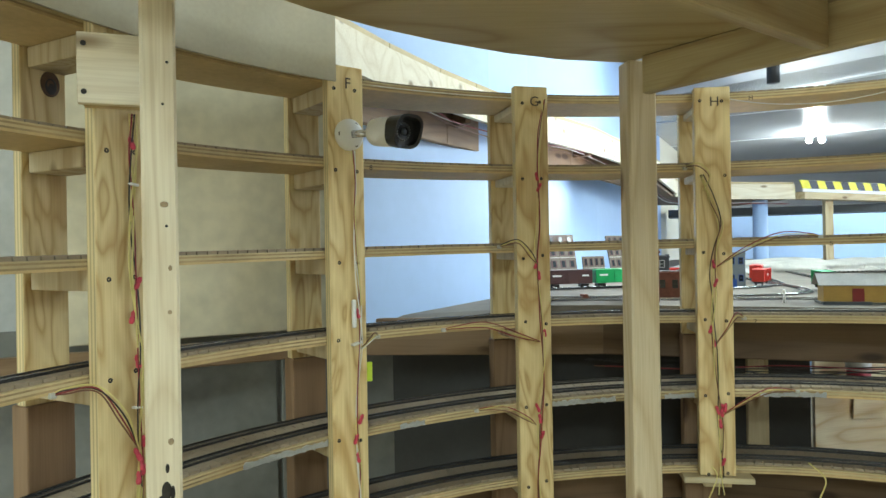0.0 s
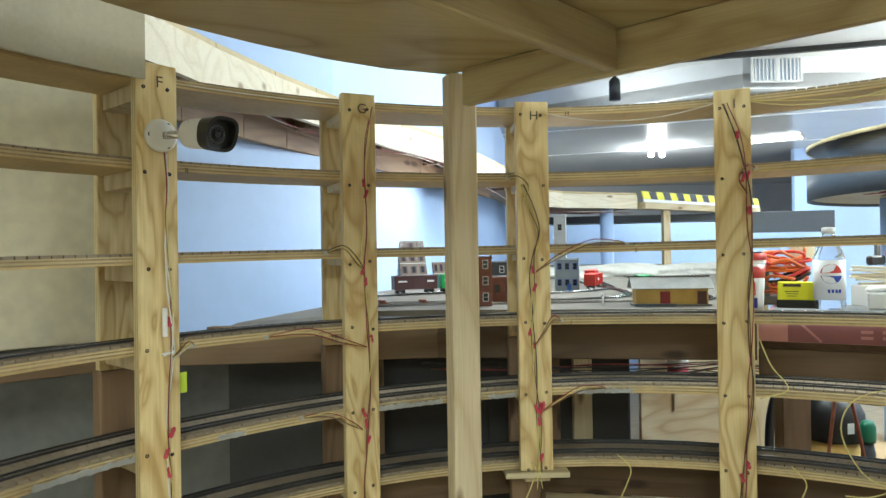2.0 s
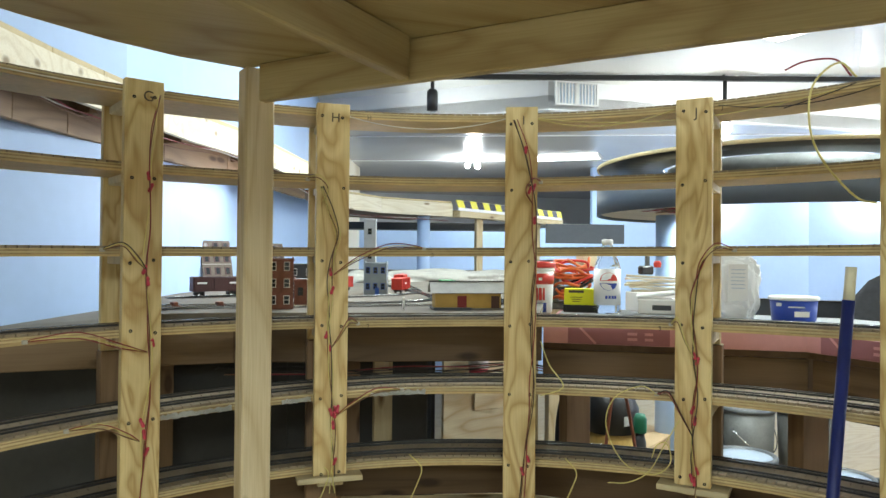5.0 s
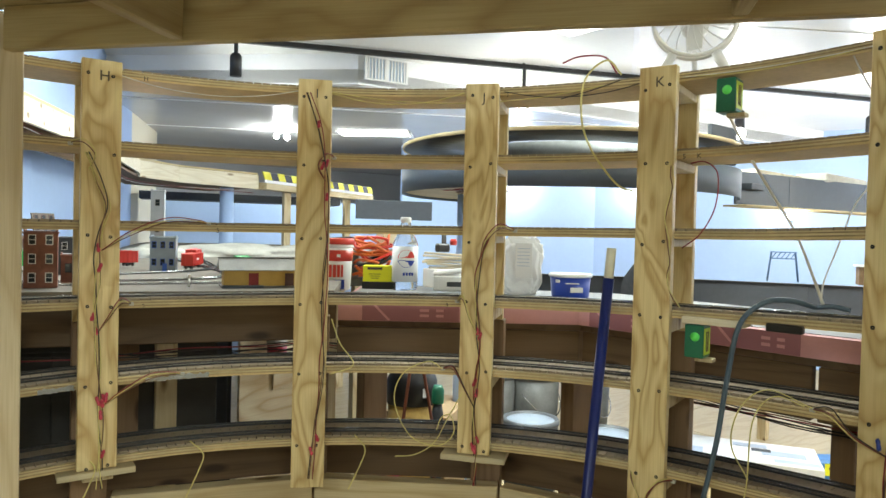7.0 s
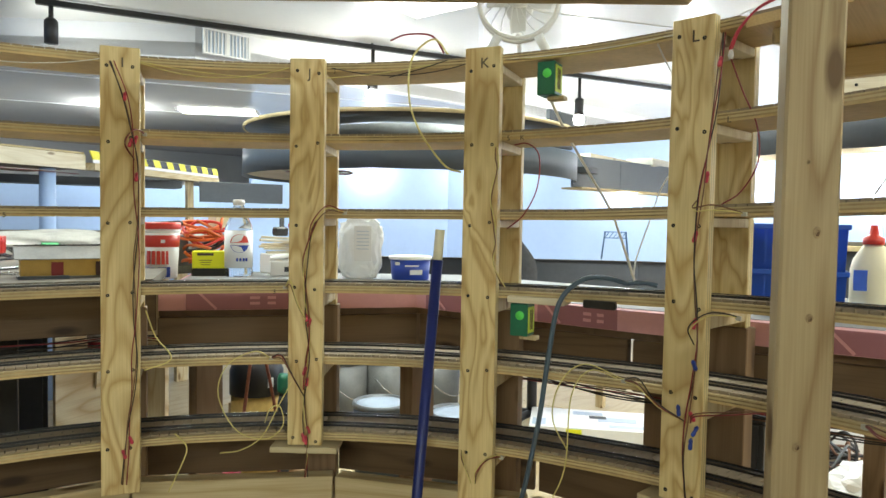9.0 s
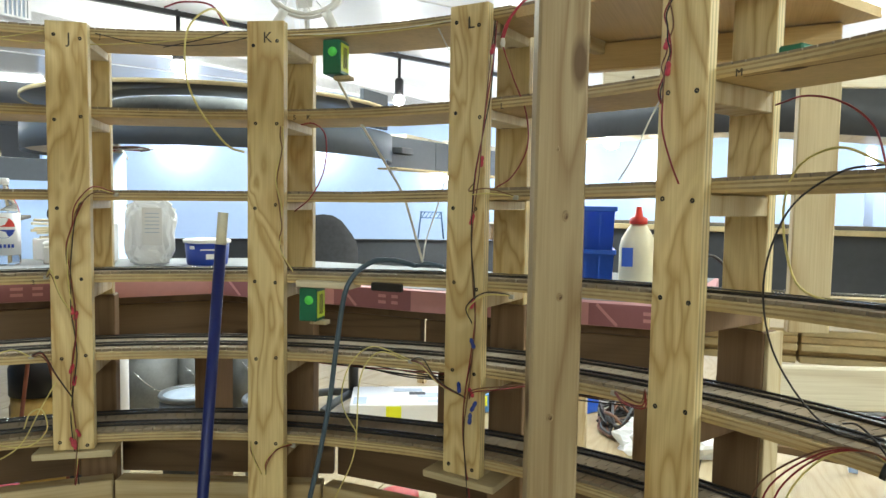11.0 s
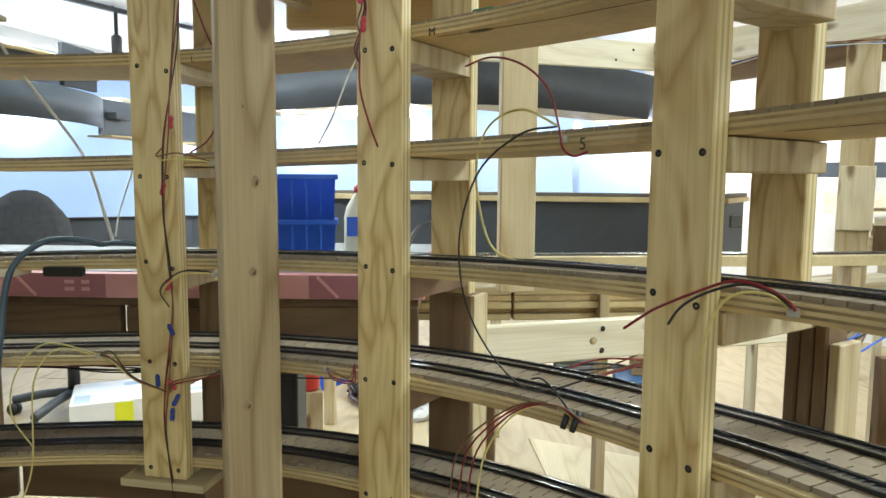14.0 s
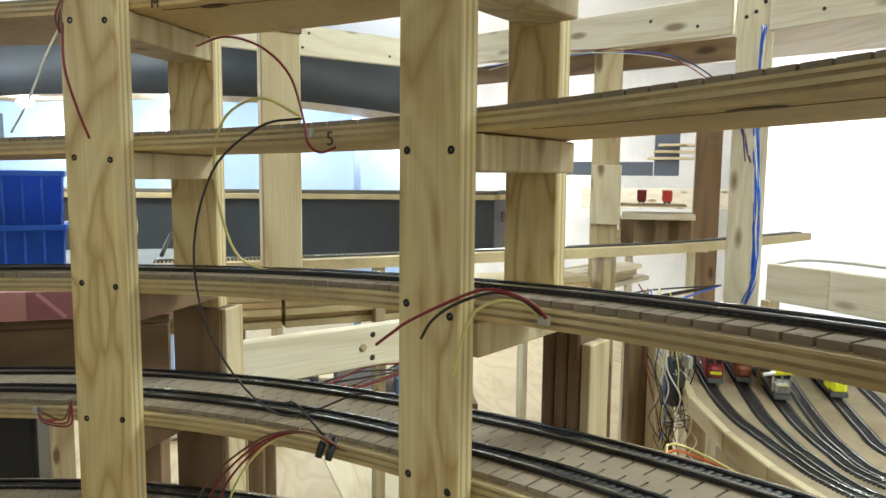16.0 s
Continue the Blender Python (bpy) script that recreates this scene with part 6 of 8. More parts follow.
# ---- small green signal boxes ----
for nm, deg, r, z in (("upper", 8.4, 0.915, 1.446), ("lower", 10.7, 0.905, 1.033)):
    gb = thing("signal_box", "small dark green plastic box with bright green dot", "signal box", "signal boxes", at=frame_at(r, deg, z))
    part("case", nbox((0, 0, 0), (0.032, 0.036, 0.056), None, 0.0015), GREENDK, gb)
    part("dot", lathe(bmesh.new(), [(0.0078, 0), (0.0078, 0.001)], 20, Matrix.Translation((0.002, -0.0181, 0.008)) @ pose(0, 0, 0, 90)), GREENDOT, gb, "bright green round sticker")
    part("side_label", nbox((0.0163, 0.0, 0.0), (0.0006, 0.03, 0.045)), LIME, gb)
    for k in range(4):
        part("label_bar", nbox((0.0168, -0.006 + 0.004 * k, 0.0), (0.0005, 0.0014, 0.034)), INK, gb)
    part("bracket", nbox((0.012, 0.006, -0.032), (0.03, 0.02, 0.007), None, 0.001), PINE, gb)
gs = single("shelf_plate", nbox((0, 0, 0), (0.10, 0.045, 0.011), None, 0.001), PINE_PALE_X, "small pale wooden plate fixed under the deck", "wood plate")
gs.matrix_world = frame_at(0.905, 8.8, 1.0685)
sb = single("black_slide_switch", nbox((0, 0, 0), (0.055, 0.012, 0.013), None, 0.002), BLACK, "black slide switch on the deck's edge", "switch")
sb.matrix_world = frame_at(0.893, 1.6, 1.07)

# ---- right-hand benchwork ----


def board_thing(name, p, q, w, h, material, label, cat="board", group="", screws=()):
    t_ = thing(name, label, cat, group)
    ob = beam_part("board", p, q, w, h, material, t_)
    for fx, fz in screws:
        L_ = (Vector(q) - Vector(p)).length
        s_ = part("screw", lathe(bmesh.new(), [(0.0042, 0), (0.0042, 0.0008), (0.002, 0.0009)], 10, Matrix.Translation((fx * L_, w / 2 + 0.0002, fz * h)) @ pose(0, 0, 0, -90)), STEEL, ob)
        s2 = part("screw", lathe(bmesh.new(), [(0.0042, 0), (0.0042, 0.0008), (0.002, 0.0009)], 10, Matrix.Translation((fx * L_, -w / 2 - 0.0002, fz * h)) @ pose(0, 0, 0, 90)), STEEL, ob)
    return t_


def bench_post(c, deg, w, t, z0, z1, material, label):
    st = thing("bench_post", label, "post", "bench posts", at=pose(c[0], c[1], 0, 0, 0, deg))
    part("board", nbox((0, 0, (z0 + z1) / 2), (w, t, z1 - z0), None, 0.002), material, st)
    return st


bench_post((1.60, -0.205), -72, 0.066, 0.019, 1.0, 1.43, PINE, "pale pine post of the benchwork behind the helix")
part("cap", nbox((0, 0, 1.445), (0.07, 0.024, 0.03), None, 0.001), BROWN_Z, bpy.data.objects["bench_post"], "brown block on the post")
t2 = bench_post((2.18, -1.08), -118, 0.075, 0.03, 0, 1.62, PINE, "pine post with a splice block")
part("splice_block", nbox((0.004, -0.026, 1.16), (0.078, 0.02, 0.16), None, 0.001), PINE_PALE, t2)
bench_post((1.83, -1.262), -128, 0.076, 0.03, 0, 1.66, PINE_PALE, "pale pine post carrying a blue cable bundle")
for k, (sx, sz) in enumerate(((-0.02, 1.62), (0.018, 1.60), (-0.02, 1.57), (0.02, 1.545), (0.0, 1.58))):
    part("screw", lathe(bmesh.new(), [(0.0045, 0), (0.0045, 0.001)], 10, Matrix.Translation((sx, -0.0153, sz)) @ pose(0, 0, 0, 90)), STEEL, bpy.data.objects["bench_post.002"])
bench_post((2.9, -1.9), -120, 0.10, 0.05, 0, 1.45, BROWN_Z, "dark brown post further back")
bench_post((2.70, -1.98), -120, 0.05, 0.03, 0, 1.5, PINE_PALE, "narrow pale post further back")
SC = [(-0.42, 0.2), (-0.36, -0.2), (-0.1, 0.25), (-0.08, -0.25), (0.05, 0.2), (0.30, 0.1), (0.42, -0.2)]
board_thing("rim_board", (2.75, -0.70, 1.607), (1.87, -1.235, 1.583), 0.02, 0.088, PINE_PALE_X, "pale upper rim board full of screw holes", screws=SC)
board_thing("rim_board", (1.80, -1.28, 1.581), (1.05, -1.62, 1.575), 0.02, 0.092, PINE_PALE_X, "pale upper rim board full of screw holes", screws=SC)
board_thing("rim_board", (2.75, -0.70, 1.607), (2.35, 0.3, 1.60), 0.02, 0.088, PINE_PALE_X, "pale upper rim board full of screw holes", screws=SC)
board_thing("cross_board", (2.85, -0.78, 1.545), (1.95, -1.30, 1.525), 0.02, 0.055, BROWN_X, "brown board under the rim board")
up2 = single("upper_plywood", prism(bmesh.new(), [(1.12, -1.68), (1.83, -1.34), (2.78, -0.76), (3.2, -1.4), (2.2, -2.2), (1.2, -2.3)], 1.632, 1.645), PLY_X, "plywood top of the upper benchwork", "plywood sheet")
# wide plywood where the top deck leaves the helix
wide = thing("exit_deck", "wide plywood deck where the track leaves the helix", "train deck")
part("plywood_deck", ring_strip(bmesh.new(), 0.897, 1.26, lambda d: level_z(0, d) - 0.022, lambda d: level_z(0, d) - 0.0075, -12.2, -32, 2.0), WARMPLY, wide)
part("edge_strip", ring_strip(bmesh.new(), 0.906, 1.015, lambda d: level_z(0, d) - 0.0073, lambda d: level_z(0, d), -12.2, -32, 1.0), HOMA, wide)
beam_part("cleat", polar(1.10, -12.6, 1.452), polar(1.24, -30, 1.455), 0.02, 0.045, WARMPLY, wide)
beam_part("cleat", polar(0.93, -14, 1.467), polar(1.2, -14.5, 1.467), 0.018, 0.022, PINE_X, wide)
sgr = single("signal_box", nbox((0, 0, 0), (0.03, 0.03, 0.03), None, 0.002), GREENDK, "small dark green plastic box under the deck", "signal box")
sgr.matrix_world = frame_at(1.0, -33.5, 1.385)

# branch deck at track level leaving to the far right
brn = thing("branch_deck", "narrow plywood deck with a track leaving the helix", "train deck")
BR_ = [(1.78, 0.02), (1.80, -0.2), (1.86, -0.55), (1.92, -0.90), (2.0, -1.22), (2.14, -1.55), (2.25, -1.78)]
bpts = curve_pts([(x, y, 0) for x, y in BR_], 6)
bm = bmesh.new()
prev = None
for i, p in enumerate(bpts):
    d = (bpts[min(i + 1, len(bpts) - 1)] - bpts[max(i - 1, 0)]).normalized()
    nn = Vector((-d.y, d.x, 0))
    q = [bm.verts.new((p + nn * s + Vector((0, 0, z)))[:]) for s, z in ((-0.04, 1.022), (0.04, 1.022), (0.04, 1.043), (-0.04, 1.043))]
    if prev:
        for k in range(4):
            j = (k + 1) % 4
            bm.faces.new((prev[k], prev[j], q[j], q[k]))
    prev = q
bmesh.ops.recalc_face_normals(bm, faces=bm.faces)
part("plywood_deck", bm, DECK, brn)
straight_track(brn, BR_, 1.0435)
for x, y in ((1.83, -0.4), (1.93, -0.95), (2.1, -1.45)):
    part("riser", nbox((x, y, 0.51), (0.06, 0.02, 1.022), None, 0.001), PINE, brn)
lb = thing("lower_branch_deck", "stack of plywood decks below the branch track", "train deck")
for z, o, mt in ((0.968, 0.0, DECK), (0.9535, 0.004, EDGE), (0.939, -0.004, DECK), (0.9245, 0.03, EDGE), (0.910, 0.022, DECK)):
    for a, b in zip(BR_, BR_[1:4]):
        beam_part("plywood_deck", (a[0] + 0.06 + o, a[1], z), (b[0] + 0.06 + o, b[1], z), 0.14, 0.014, mt, lb)
for x, y in ((1.95, -0.1), (2.17, -1.02)):
    part("riser", nbox((x, y, 0.451), (0.04, 0.06, 0.902)), PINE, lb)
board_thing("cross_board", (1.295, -0.145, 0.973), (1.60, -0.72, 0.955), 0.018, 0.058, PINE_PALE_X, "pale pine cross board with a knot and screws", screws=[(-0.195, 0.28), (-0.195, -0.28), (0.3, 0.1)])
for k in range(6):
    rnd = random.Random(200 + k)
    if k == 0:
        lm = thing("wire_loom", "bundle of red and blue wires under the cross board", "wiring")
    pts = [(1.30 + 0.055 * j + rnd.uniform(-0.012, 0.012), -0.13 - 0.09 * j + rnd.uniform(-0.012, 0.012), 0.918 + rnd.uniform(-0.018, 0.010)) for j in range(4)]
    wire("loom_wire", pts, 0.0017, (WIRE_RED, WIRE_BLK, WIRE_BRN, WIRE_BLK, WIRE_RED, WIRE_BRN)[k % 6], lm)
for k in range(7):
    rnd = random.Random(230 + k)
    pts = [(1.60 + rnd.uniform(-0.02, 0.02), -0.70, 0.93), (1.63 + rnd.uniform(-0.03, 0.03), -0.80, 0.905 + rnd.uniform(-0.02, 0.02)), (1.75, -0.95 + rnd.uniform(-0.03, 0.03), 0.94 + rnd.uniform(-0.02, 0.02)), (1.82, -1.2, 0.96)]
    wire("loom_wire", pts, 0.002, (WIRE_BLU, WIRE_BLK, WIRE_BRN, WIRE_BLK, WIRE_BLK, WIRE_BLU, WIRE_BLK)[k], lm)
# low shelf with electronics behind the cross board
es = thing("electronics_shelf", "low brown shelf on legs behind the cross board", "shelf", at=pose(2.30, -0.42, 0, 0, 0, -98))
part("board", nbox((0, 0, 0.60), (0.62, 0.26, 0.018), None, 0.001), BROWN_X, es)
for sx in (-0.27, 0.27):
    for sy in (-0.1, 0.1):
        part("leg", nbox((sx, sy, 0.295), (0.04, 0.04, 0.591)), BROWN_Z, es)
for sx, sy, w, d_, h, mt in ((-0.20, 0.0, 0.16, 0.16, 0.07, CHAR), (0.0, 0.02, 0.14, 0.18, 0.10, GREYP), (0.18, -0.02, 0.17, 0.15, 0.06, BLUESTEEL), (0.19, 0.0, 0.10, 0.10, 0.05, CARD)):
    z0 = 0.6095 if mt is not CARD else 0.671
    ps = thing("power_supply" if mt is not CARD else "parts_carton", "grey metal power supply on the low shelf" if mt is not CARD else "small brown carton on a power supply", "power supply" if mt is not CARD else "carton", at=es.matrix_world @ pose(sx, sy, z0))
    part("case", nbox((0, 0, h / 2), (w, d_, h), None, 0.003), mt, ps)
    if mt is not CARD:
        part("front_plate", nbox((0, -d_ / 2 - 0.001, h / 2), (w * 0.86, 0.003, h * 0.7), None, 0.0008), CABLEGREY, ps)
        for k in range(4):
            part("terminal", lathe(bmesh.new(), [(0.005, 0), (0.005, 0.008), (0.003, 0.01)], 10, Matrix.Translation((-w * 0.3 + w * 0.2 * k, -d_ / 2 - 0.002, h * 0.4)) @ pose(0, 0, 0, 90)), (REDP, BLACK)[k % 2], ps)
# right curved fascia board with a white cable
fbr = thing("curved_fascia", "pale curved fascia board with a white cable over its edge", "fascia")
FB = [(1.62, -1.16), (1.50, -1.20), (1.38, -1.22), (1.22, -1.22), (1.0, -1.2), (0.8, -1.15)]
for (a, b), (c, d) in zip(FB, FB[1:]):
    beam_part("board", (a, b, 1.0), (c, d, 1.0), 0.010, 0.075, PINE_PALE_X, fbr)
for a, b in ((1.62, -1.17), (1.30, -1.235), (0.85, -1.18)):
    part("support", nbox((a, b, 0.48), (0.03, 0.02, 0.96)), PINE, fbr)
wire("white_cable", [(1.63, -1.17, 1.03), (1.56, -1.185, 1.05), (1.47, -1.21, 1.055), (1.35, -1.225, 1.055), (1.22, -1.225, 1.05), (1.0, -1.2, 1.06)], 0.0035, WIRE_WHT, fbr)
# small shelf far right with a red car
shf = thing("small_shelf", "small plywood shelf unit with boards", "shelf", at=pose(2.67, -1.54, 0, 0, 0, -118))
part("top_board", nbox((0, 0, 1.072), (0.25, 0.16, 0.022), None, 0.002), PINE_PALE_X, shf)
part("second_board", nbox((-0.02, 0.03, 1.11), (0.24, 0.1, 0.01), None, 0.001), PINE_X, shf)
for sx in (-0.1, 0.02, 0.1):
    part("upright", nbox((sx, 0.02, 1.014), (0.045, 0.03, 0.093), None, 0.001), BROWN_Z, shf)
for sx in (-0.09, 0.13):
    part("leg", nbox((sx, 0.07, 0.4765), (0.03, 0.03, 0.952), None, 0.001), PINE_PALE, shf)
part("lower_board", nbox((0.02, 0, 0.96), (0.3, 0.18, 0.014)), PLY_X, shf)
part("back_panel", nbox((0.0, 0.086, 1.014), (0.26, 0.006, 0.093)), CARD, shf, "cardboard back panel")
part("end_block", nbox((-0.14, -0.03, 0.995), (0.03, 0.09, 0.055), None, 0.002), PINE_X, shf, "small wooden block")
lbr = thing("lumber_pile", "pile of pale boards and offcuts on a low trestle", "lumber pile", at=pose(2.42, -1.10, 0, 0, 0, -58))
for k in range(7):
    rnd = random.Random(520 + k)
    part("board", nbox((0, 0, 0), (0.62 - 0.03 * k, 0.07, 0.016), None, 0.001), (PINE_PALE_X, PINE_X, PLY_X)[k % 3], lbr).matrix_local = pose(rnd.uniform(-0.04, 0.04), -0.05 + 0.09 * (k % 2) + rnd.uniform(-0.01, 0.01), 0.868 + 0.0165 * (k // 2), 0, 0, rnd.uniform(-3, 3))
for x in (-0.22, 0.22):
    part("trestle", nbox((x, 0.02, 0.43), (0.024, 0.024, 0.858), None, 0.002), PINE_PALE, lbr)
freight_car("box", (2.64, -1.56), -30, 1.1152, REDP, "red boxcar model parked on the small shelf", 0.9)
freight_car("box", (2.71, -1.50), -30, 1.1152, REDDK, "dark red boxcar model parked on the small shelf", 0.9)
# blue cable bundle down the pale post
bc = thing("blue_cable_bundle", "bundle of blue network cables hanging down a post", "cable bundle")
PB0 = Vector((1.80, -1.285, 0))
for k in range(16):
    rnd = random.Random(260 + k)
    pts = []
    for j in range(12):
        z = 1.54 - 0.62 * j / 11
        pts.append((1.775 + 0.010 * math.sin(j * 0.55) + 0.004 * math.sin(j * 0.9 + k) + rnd.uniform(-0.003, 0.003) + (0.02 if j == 11 else 0.0), -1.243 + rnd.uniform(-0.006, 0.006), z))
    wire("cable", pts, 0.0015, WIRE_BLU if k % 5 else WIRE_WHT, bc)
pts = [(2.55, -0.85, 1.54), (2.3, -0.97, 1.545), (2.1, -1.09, 1.53), (1.98, -1.16, 1.50), (1.90, -1.21, 1.44), (1.83, -1.23, 1.36), (1.80, -1.24, 1.25)]
for k in range(4):
    rnd = random.Random(280 + k)
    wire("cable", [(x + rnd.uniform(-0.01, 0.01), y + rnd.uniform(-0.01, 0.01), z + rnd.uniform(-0.012, 0.012)) for x, y, z in pts], 0.0014, (WIRE_BLU, WIRE_WHT, WIRE_BLK, WIRE_RED)[k], bc)

# ---- staging yard ----
ZY = 0.785
yard = thing("staging_yard", "staging yard board with curved tracks", "train deck")
part("yard_board", prism(bmesh.new(), [(1.97, -1.175), (1.575, -0.98), (1.392, -0.925), (1.261, -0.903), (1.10, -0.895), (0.95, -0.91), (0.75, -1.0), (0.9, -1.5), (1.7, -1.9), (2.5, -1.6)], ZY - 0.02, ZY - 0.0005), YARDB, yard, "tan roadbed board")
for (a, b), (c, d) in zip([(1.97, -1.165), (1.575, -0.97), (1.392, -0.915), (1.261, -0.893), (1.10, -0.885), (0.95, -0.9)], [(1.575, -0.97), (1.392, -0.915), (1.261, -0.893), (1.10, -0.885), (0.95, -0.9)]):
    beam_part("edge_board", (a, b, ZY - 0.013), (c, d, ZY - 0.013), 0.016, 0.036, PINE_X, yard)
for a, b in ((2.0, -1.36), (1.0, -0.98), (1.3, -1.5), (2.2, -1.6)):
    part("leg", nbox((a, b, 0.38), (0.06, 0.06, 0.76)), PINE, yard)
YT = [[(2.05, -1.26), (1.866, -1.164), (1.602, -1.035), (1.464, -0.981), (1.367, -0.961), (1.287, -0.947), (1.206, -0.938), (1.1, -0.96), (0.95, -1.05)],
      [(2.0, -1.32), (1.781, -1.203), (1.565, -1.088), (1.453, -1.032), (1.353, -0.995), (1.278, -0.975), (1.17, -0.962), (1.08, -1.0), (0.95, -1.1)],
      [(1.95, -1.35), (1.686, -1.21), (1.498, -1.11), (1.39, -1.058), (1.288, -1.022), (1.202, -1.005), (1.05, -1.05), (0.95, -1.15)],
      [(1.95, -1.42), (1.601, -1.217), (1.421, -1.112), (1.305, -1.055), (1.192, -1.03), (1.05, -1.10)],
      [(1.95, -1.485), (1.661, -1.326), (1.475, -1.22), (1.357, -1.152), (1.27, -1.11), (1.12, -1.10)],
      [(1.9, -1.55), (1.5, -1.32), (1.35, -1.235), (1.2, -1.19)]]
for pts in YT:
    yt = thing("yard_track", "dark yard track on black ties", "track", "yard tracks")
    straight_track(yt, pts, ZY)


def loco(at, deg, nose, body, label):
    l_ = thing("locomotive", label, "model locomotive", "locomotives", at=pose(*at, ZY + 0.004, 0, 0, deg))
    part("frame", nbox((0, 0, 0.010), (0.20, 0.032, 0.006), None, 0.001), BLACK, l_)
    part("hood", nbox((0.01, 0, 0.031), (0.17, 0.029, 0.036), None, 0.003), body, l_)
    part("cab", nbox((-0.075, 0, 0.034), (0.034, 0.034, 0.042), None, 0.003), nose, l_)
    part("nose", nbox((-0.098, 0, 0.024), (0.018, 0.026, 0.024), None, 0.005), nose, l_)
    for s in (-1, 1):
        part("windshield", nbox((-0.0925, s * 0.008, 0.046), (0.001, 0.011, 0.009)), GLASSD, l_)
        part("handrail", tube(bmesh.new(), [(-0.06, s * 0.0175, 0.026), (0.095, s * 0.0175, 0.026)], 0.0007, 4), STEELB, l_)
    part("number_board", nbox((-0.0925, 0, 0.055), (0.001, 0.018, 0.004)), WPLAS, l_)
    part("pilot", nbox((-0.104, 0, 0.009), (0.004, 0.03, 0.01), None, 0.001), GREYP, l_)
    for tx in (-0.06, 0.06):
        tr = part("truck", nbox((tx, 0, 0.006), (0.05, 0.028, 0.007), None, 0.001), BLACK, l_)
        for wx in (-0.016, 0.016):
            part("wheelset", lathe(bmesh.new(), [(0.006, -0.0105), (0.006, 0.0105)], 10, Matrix.Translation((tx + wx, 0, 0.005)) @ pose(0, 0, 0, 90)), STEEL, tr)
    return l_


# dark red holds the shade lying over a bright red engine
loco((1.721, -1.103), -26, REDDK, REDDK, "red diesel locomotive model with yellow striping in the yard")
part("stripe", nbox((-0.1075, 0, 0.026), (0.0008, 0.022, 0.006)), YELLOW, bpy.data.objects["locomotive"])
loco((1.715, -1.168), -27, RUST, BLACK, "black and orange diesel locomotive model in the yard")
loco((1.60, -1.166), -28, STEELB, STEELB, "silver diesel locomotive model in the yard")
loco((1.588, -1.285), -29, YELLOW, BLACK, "yellow-nosed diesel locomotive model in the yard")
sd = thing("screwdriver", "yellow-handled screwdriver lying across a locomotive", "screwdriver")
zs_ = ZY + 0.066
part("handle", tube(bmesh.new(), [(1.494, -1.085, zs_), (1.492, -1.128, zs_)], 0.0055, 10), YELLOW, sd)
part("grip", tube(bmesh.new(), [(1.492, -1.128, zs_), (1.492, -1.155, zs_)], 0.006, 10), ORANGE, sd)
part("shaft", tube(bmesh.new(), [(1.492, -1.155, zs_), (1.49, -1.22, zs_)], 0.0016, 8), STEELB, sd)
part("tip", tube(bmesh.new(), [(1.495, -1.062, zs_ - 0.002), (1.494, -1.085, zs_)], 0.0035, 8), WPLAS, sd)
# switch machine and wire mess beside the yard
sw = thing("switch_machine", "switch machine with a tangle of wires under the yard edge", "switch machine")
part("bracket", nbox((1.915, -0.965, 0.43), (0.03, 0.055, 0.86), None, 0.002), PINE, sw)
part("backboard", nbox((1.955, -0.93, 0.42), (0.025, 0.06, 0.84)), BROWN_Z, sw)
part("motor", nbox((1.80, -0.925, 0.79), (0.03, 0.03, 0.10), None, 0.004), CHAR, sw)
part("plate", nbox((1.77, -0.93, 0.84), (0.03, 0.01, 0.025), None, 0.002), CLIPM, sw)
for k in range(10):
    rnd = random.Random(300 + k)
    p0 = Vector((1.85 + rnd.uniform(-0.06, 0.04), -0.89 + rnd.uniform(-0.02, 0.03), 0.98))
    pts = [p0 + Vector((-0.012 * j + rnd.uniform(-0.02, 0.02), rnd.uniform(-0.02, 0.02), -0.05 * j)) for j in range(7)]
    wire("loose_wire", pts, 0.0014, (WIRE_WHT, WIRE_BRN, WIRE_RED, WIRE_BLK, WIRE_WHT, WIRE_YEL, WIRE_BLU, WIRE_WHT, WIRE_BLK, WIRE_YEL)[k], sw)
for k in range(3):
    rnd = random.Random(320 + k)
    wire("loose_wire", [polar(1.05, -56, 0.84 - 0.01 * k), (1.50, -0.72, 0.79 - 0.012 * k), (1.38, -0.82, 0.755), (1.25, -0.835, 0.74), (1.1, -0.82, 0.72)], 0.0022, (WIRE_YEL, ORANGE, WIRE_BRN)[k], sw)
for k in range(12):
    rnd = random.Random(340 + k)
    pts = [(1.80 + rnd.uniform(-0.05, 0.05) + 0.004 * j, -0.925 + rnd.uniform(-0.04, 0.02), 0.875 - 0.04 * j + rnd.uniform(-0.03, 0.03)) for j in range(7)]
    wire("loose_wire", pts, 0.0012, (WIRE_WHT, WIRE_BLK, WIRE_BRN, WIRE_BLK)[k % 4], sw)
sw.matrix_world = Matrix.Translation((-0.135, -0.065, 0.0))

# ---- floor clutter ----
chr_ = thing("office_chair", "dark grey office chair with rounded back", "office chair", at=pose(3.65, 1.93, 0, 0, 0, -60) @ Matrix.Diagonal((0.95, 1.05, 1.01, 1)))
bm = nbox((0, 0, 0), (0.43, 0.07, 0.46), None, 0.0)
bmesh.ops.subdivide_edges(bm, edges=bm.edges[:], cuts=5, use_grid_fill=True)
for v in bm.verts:
    x, z = v.co.x / 0.215, v.co.z / 0.23
    k = 1 - 0.22 * max(0, z) ** 2.5 * 1.0
    v.co.x *= k
    v.co.z -= 0.10 * abs(x) ** 2.6 * (1 if z > 0 else -0.6) * abs(z)
    v.co.y += 0.05 * x * x
for f in bm.faces:
    f.smooth = True
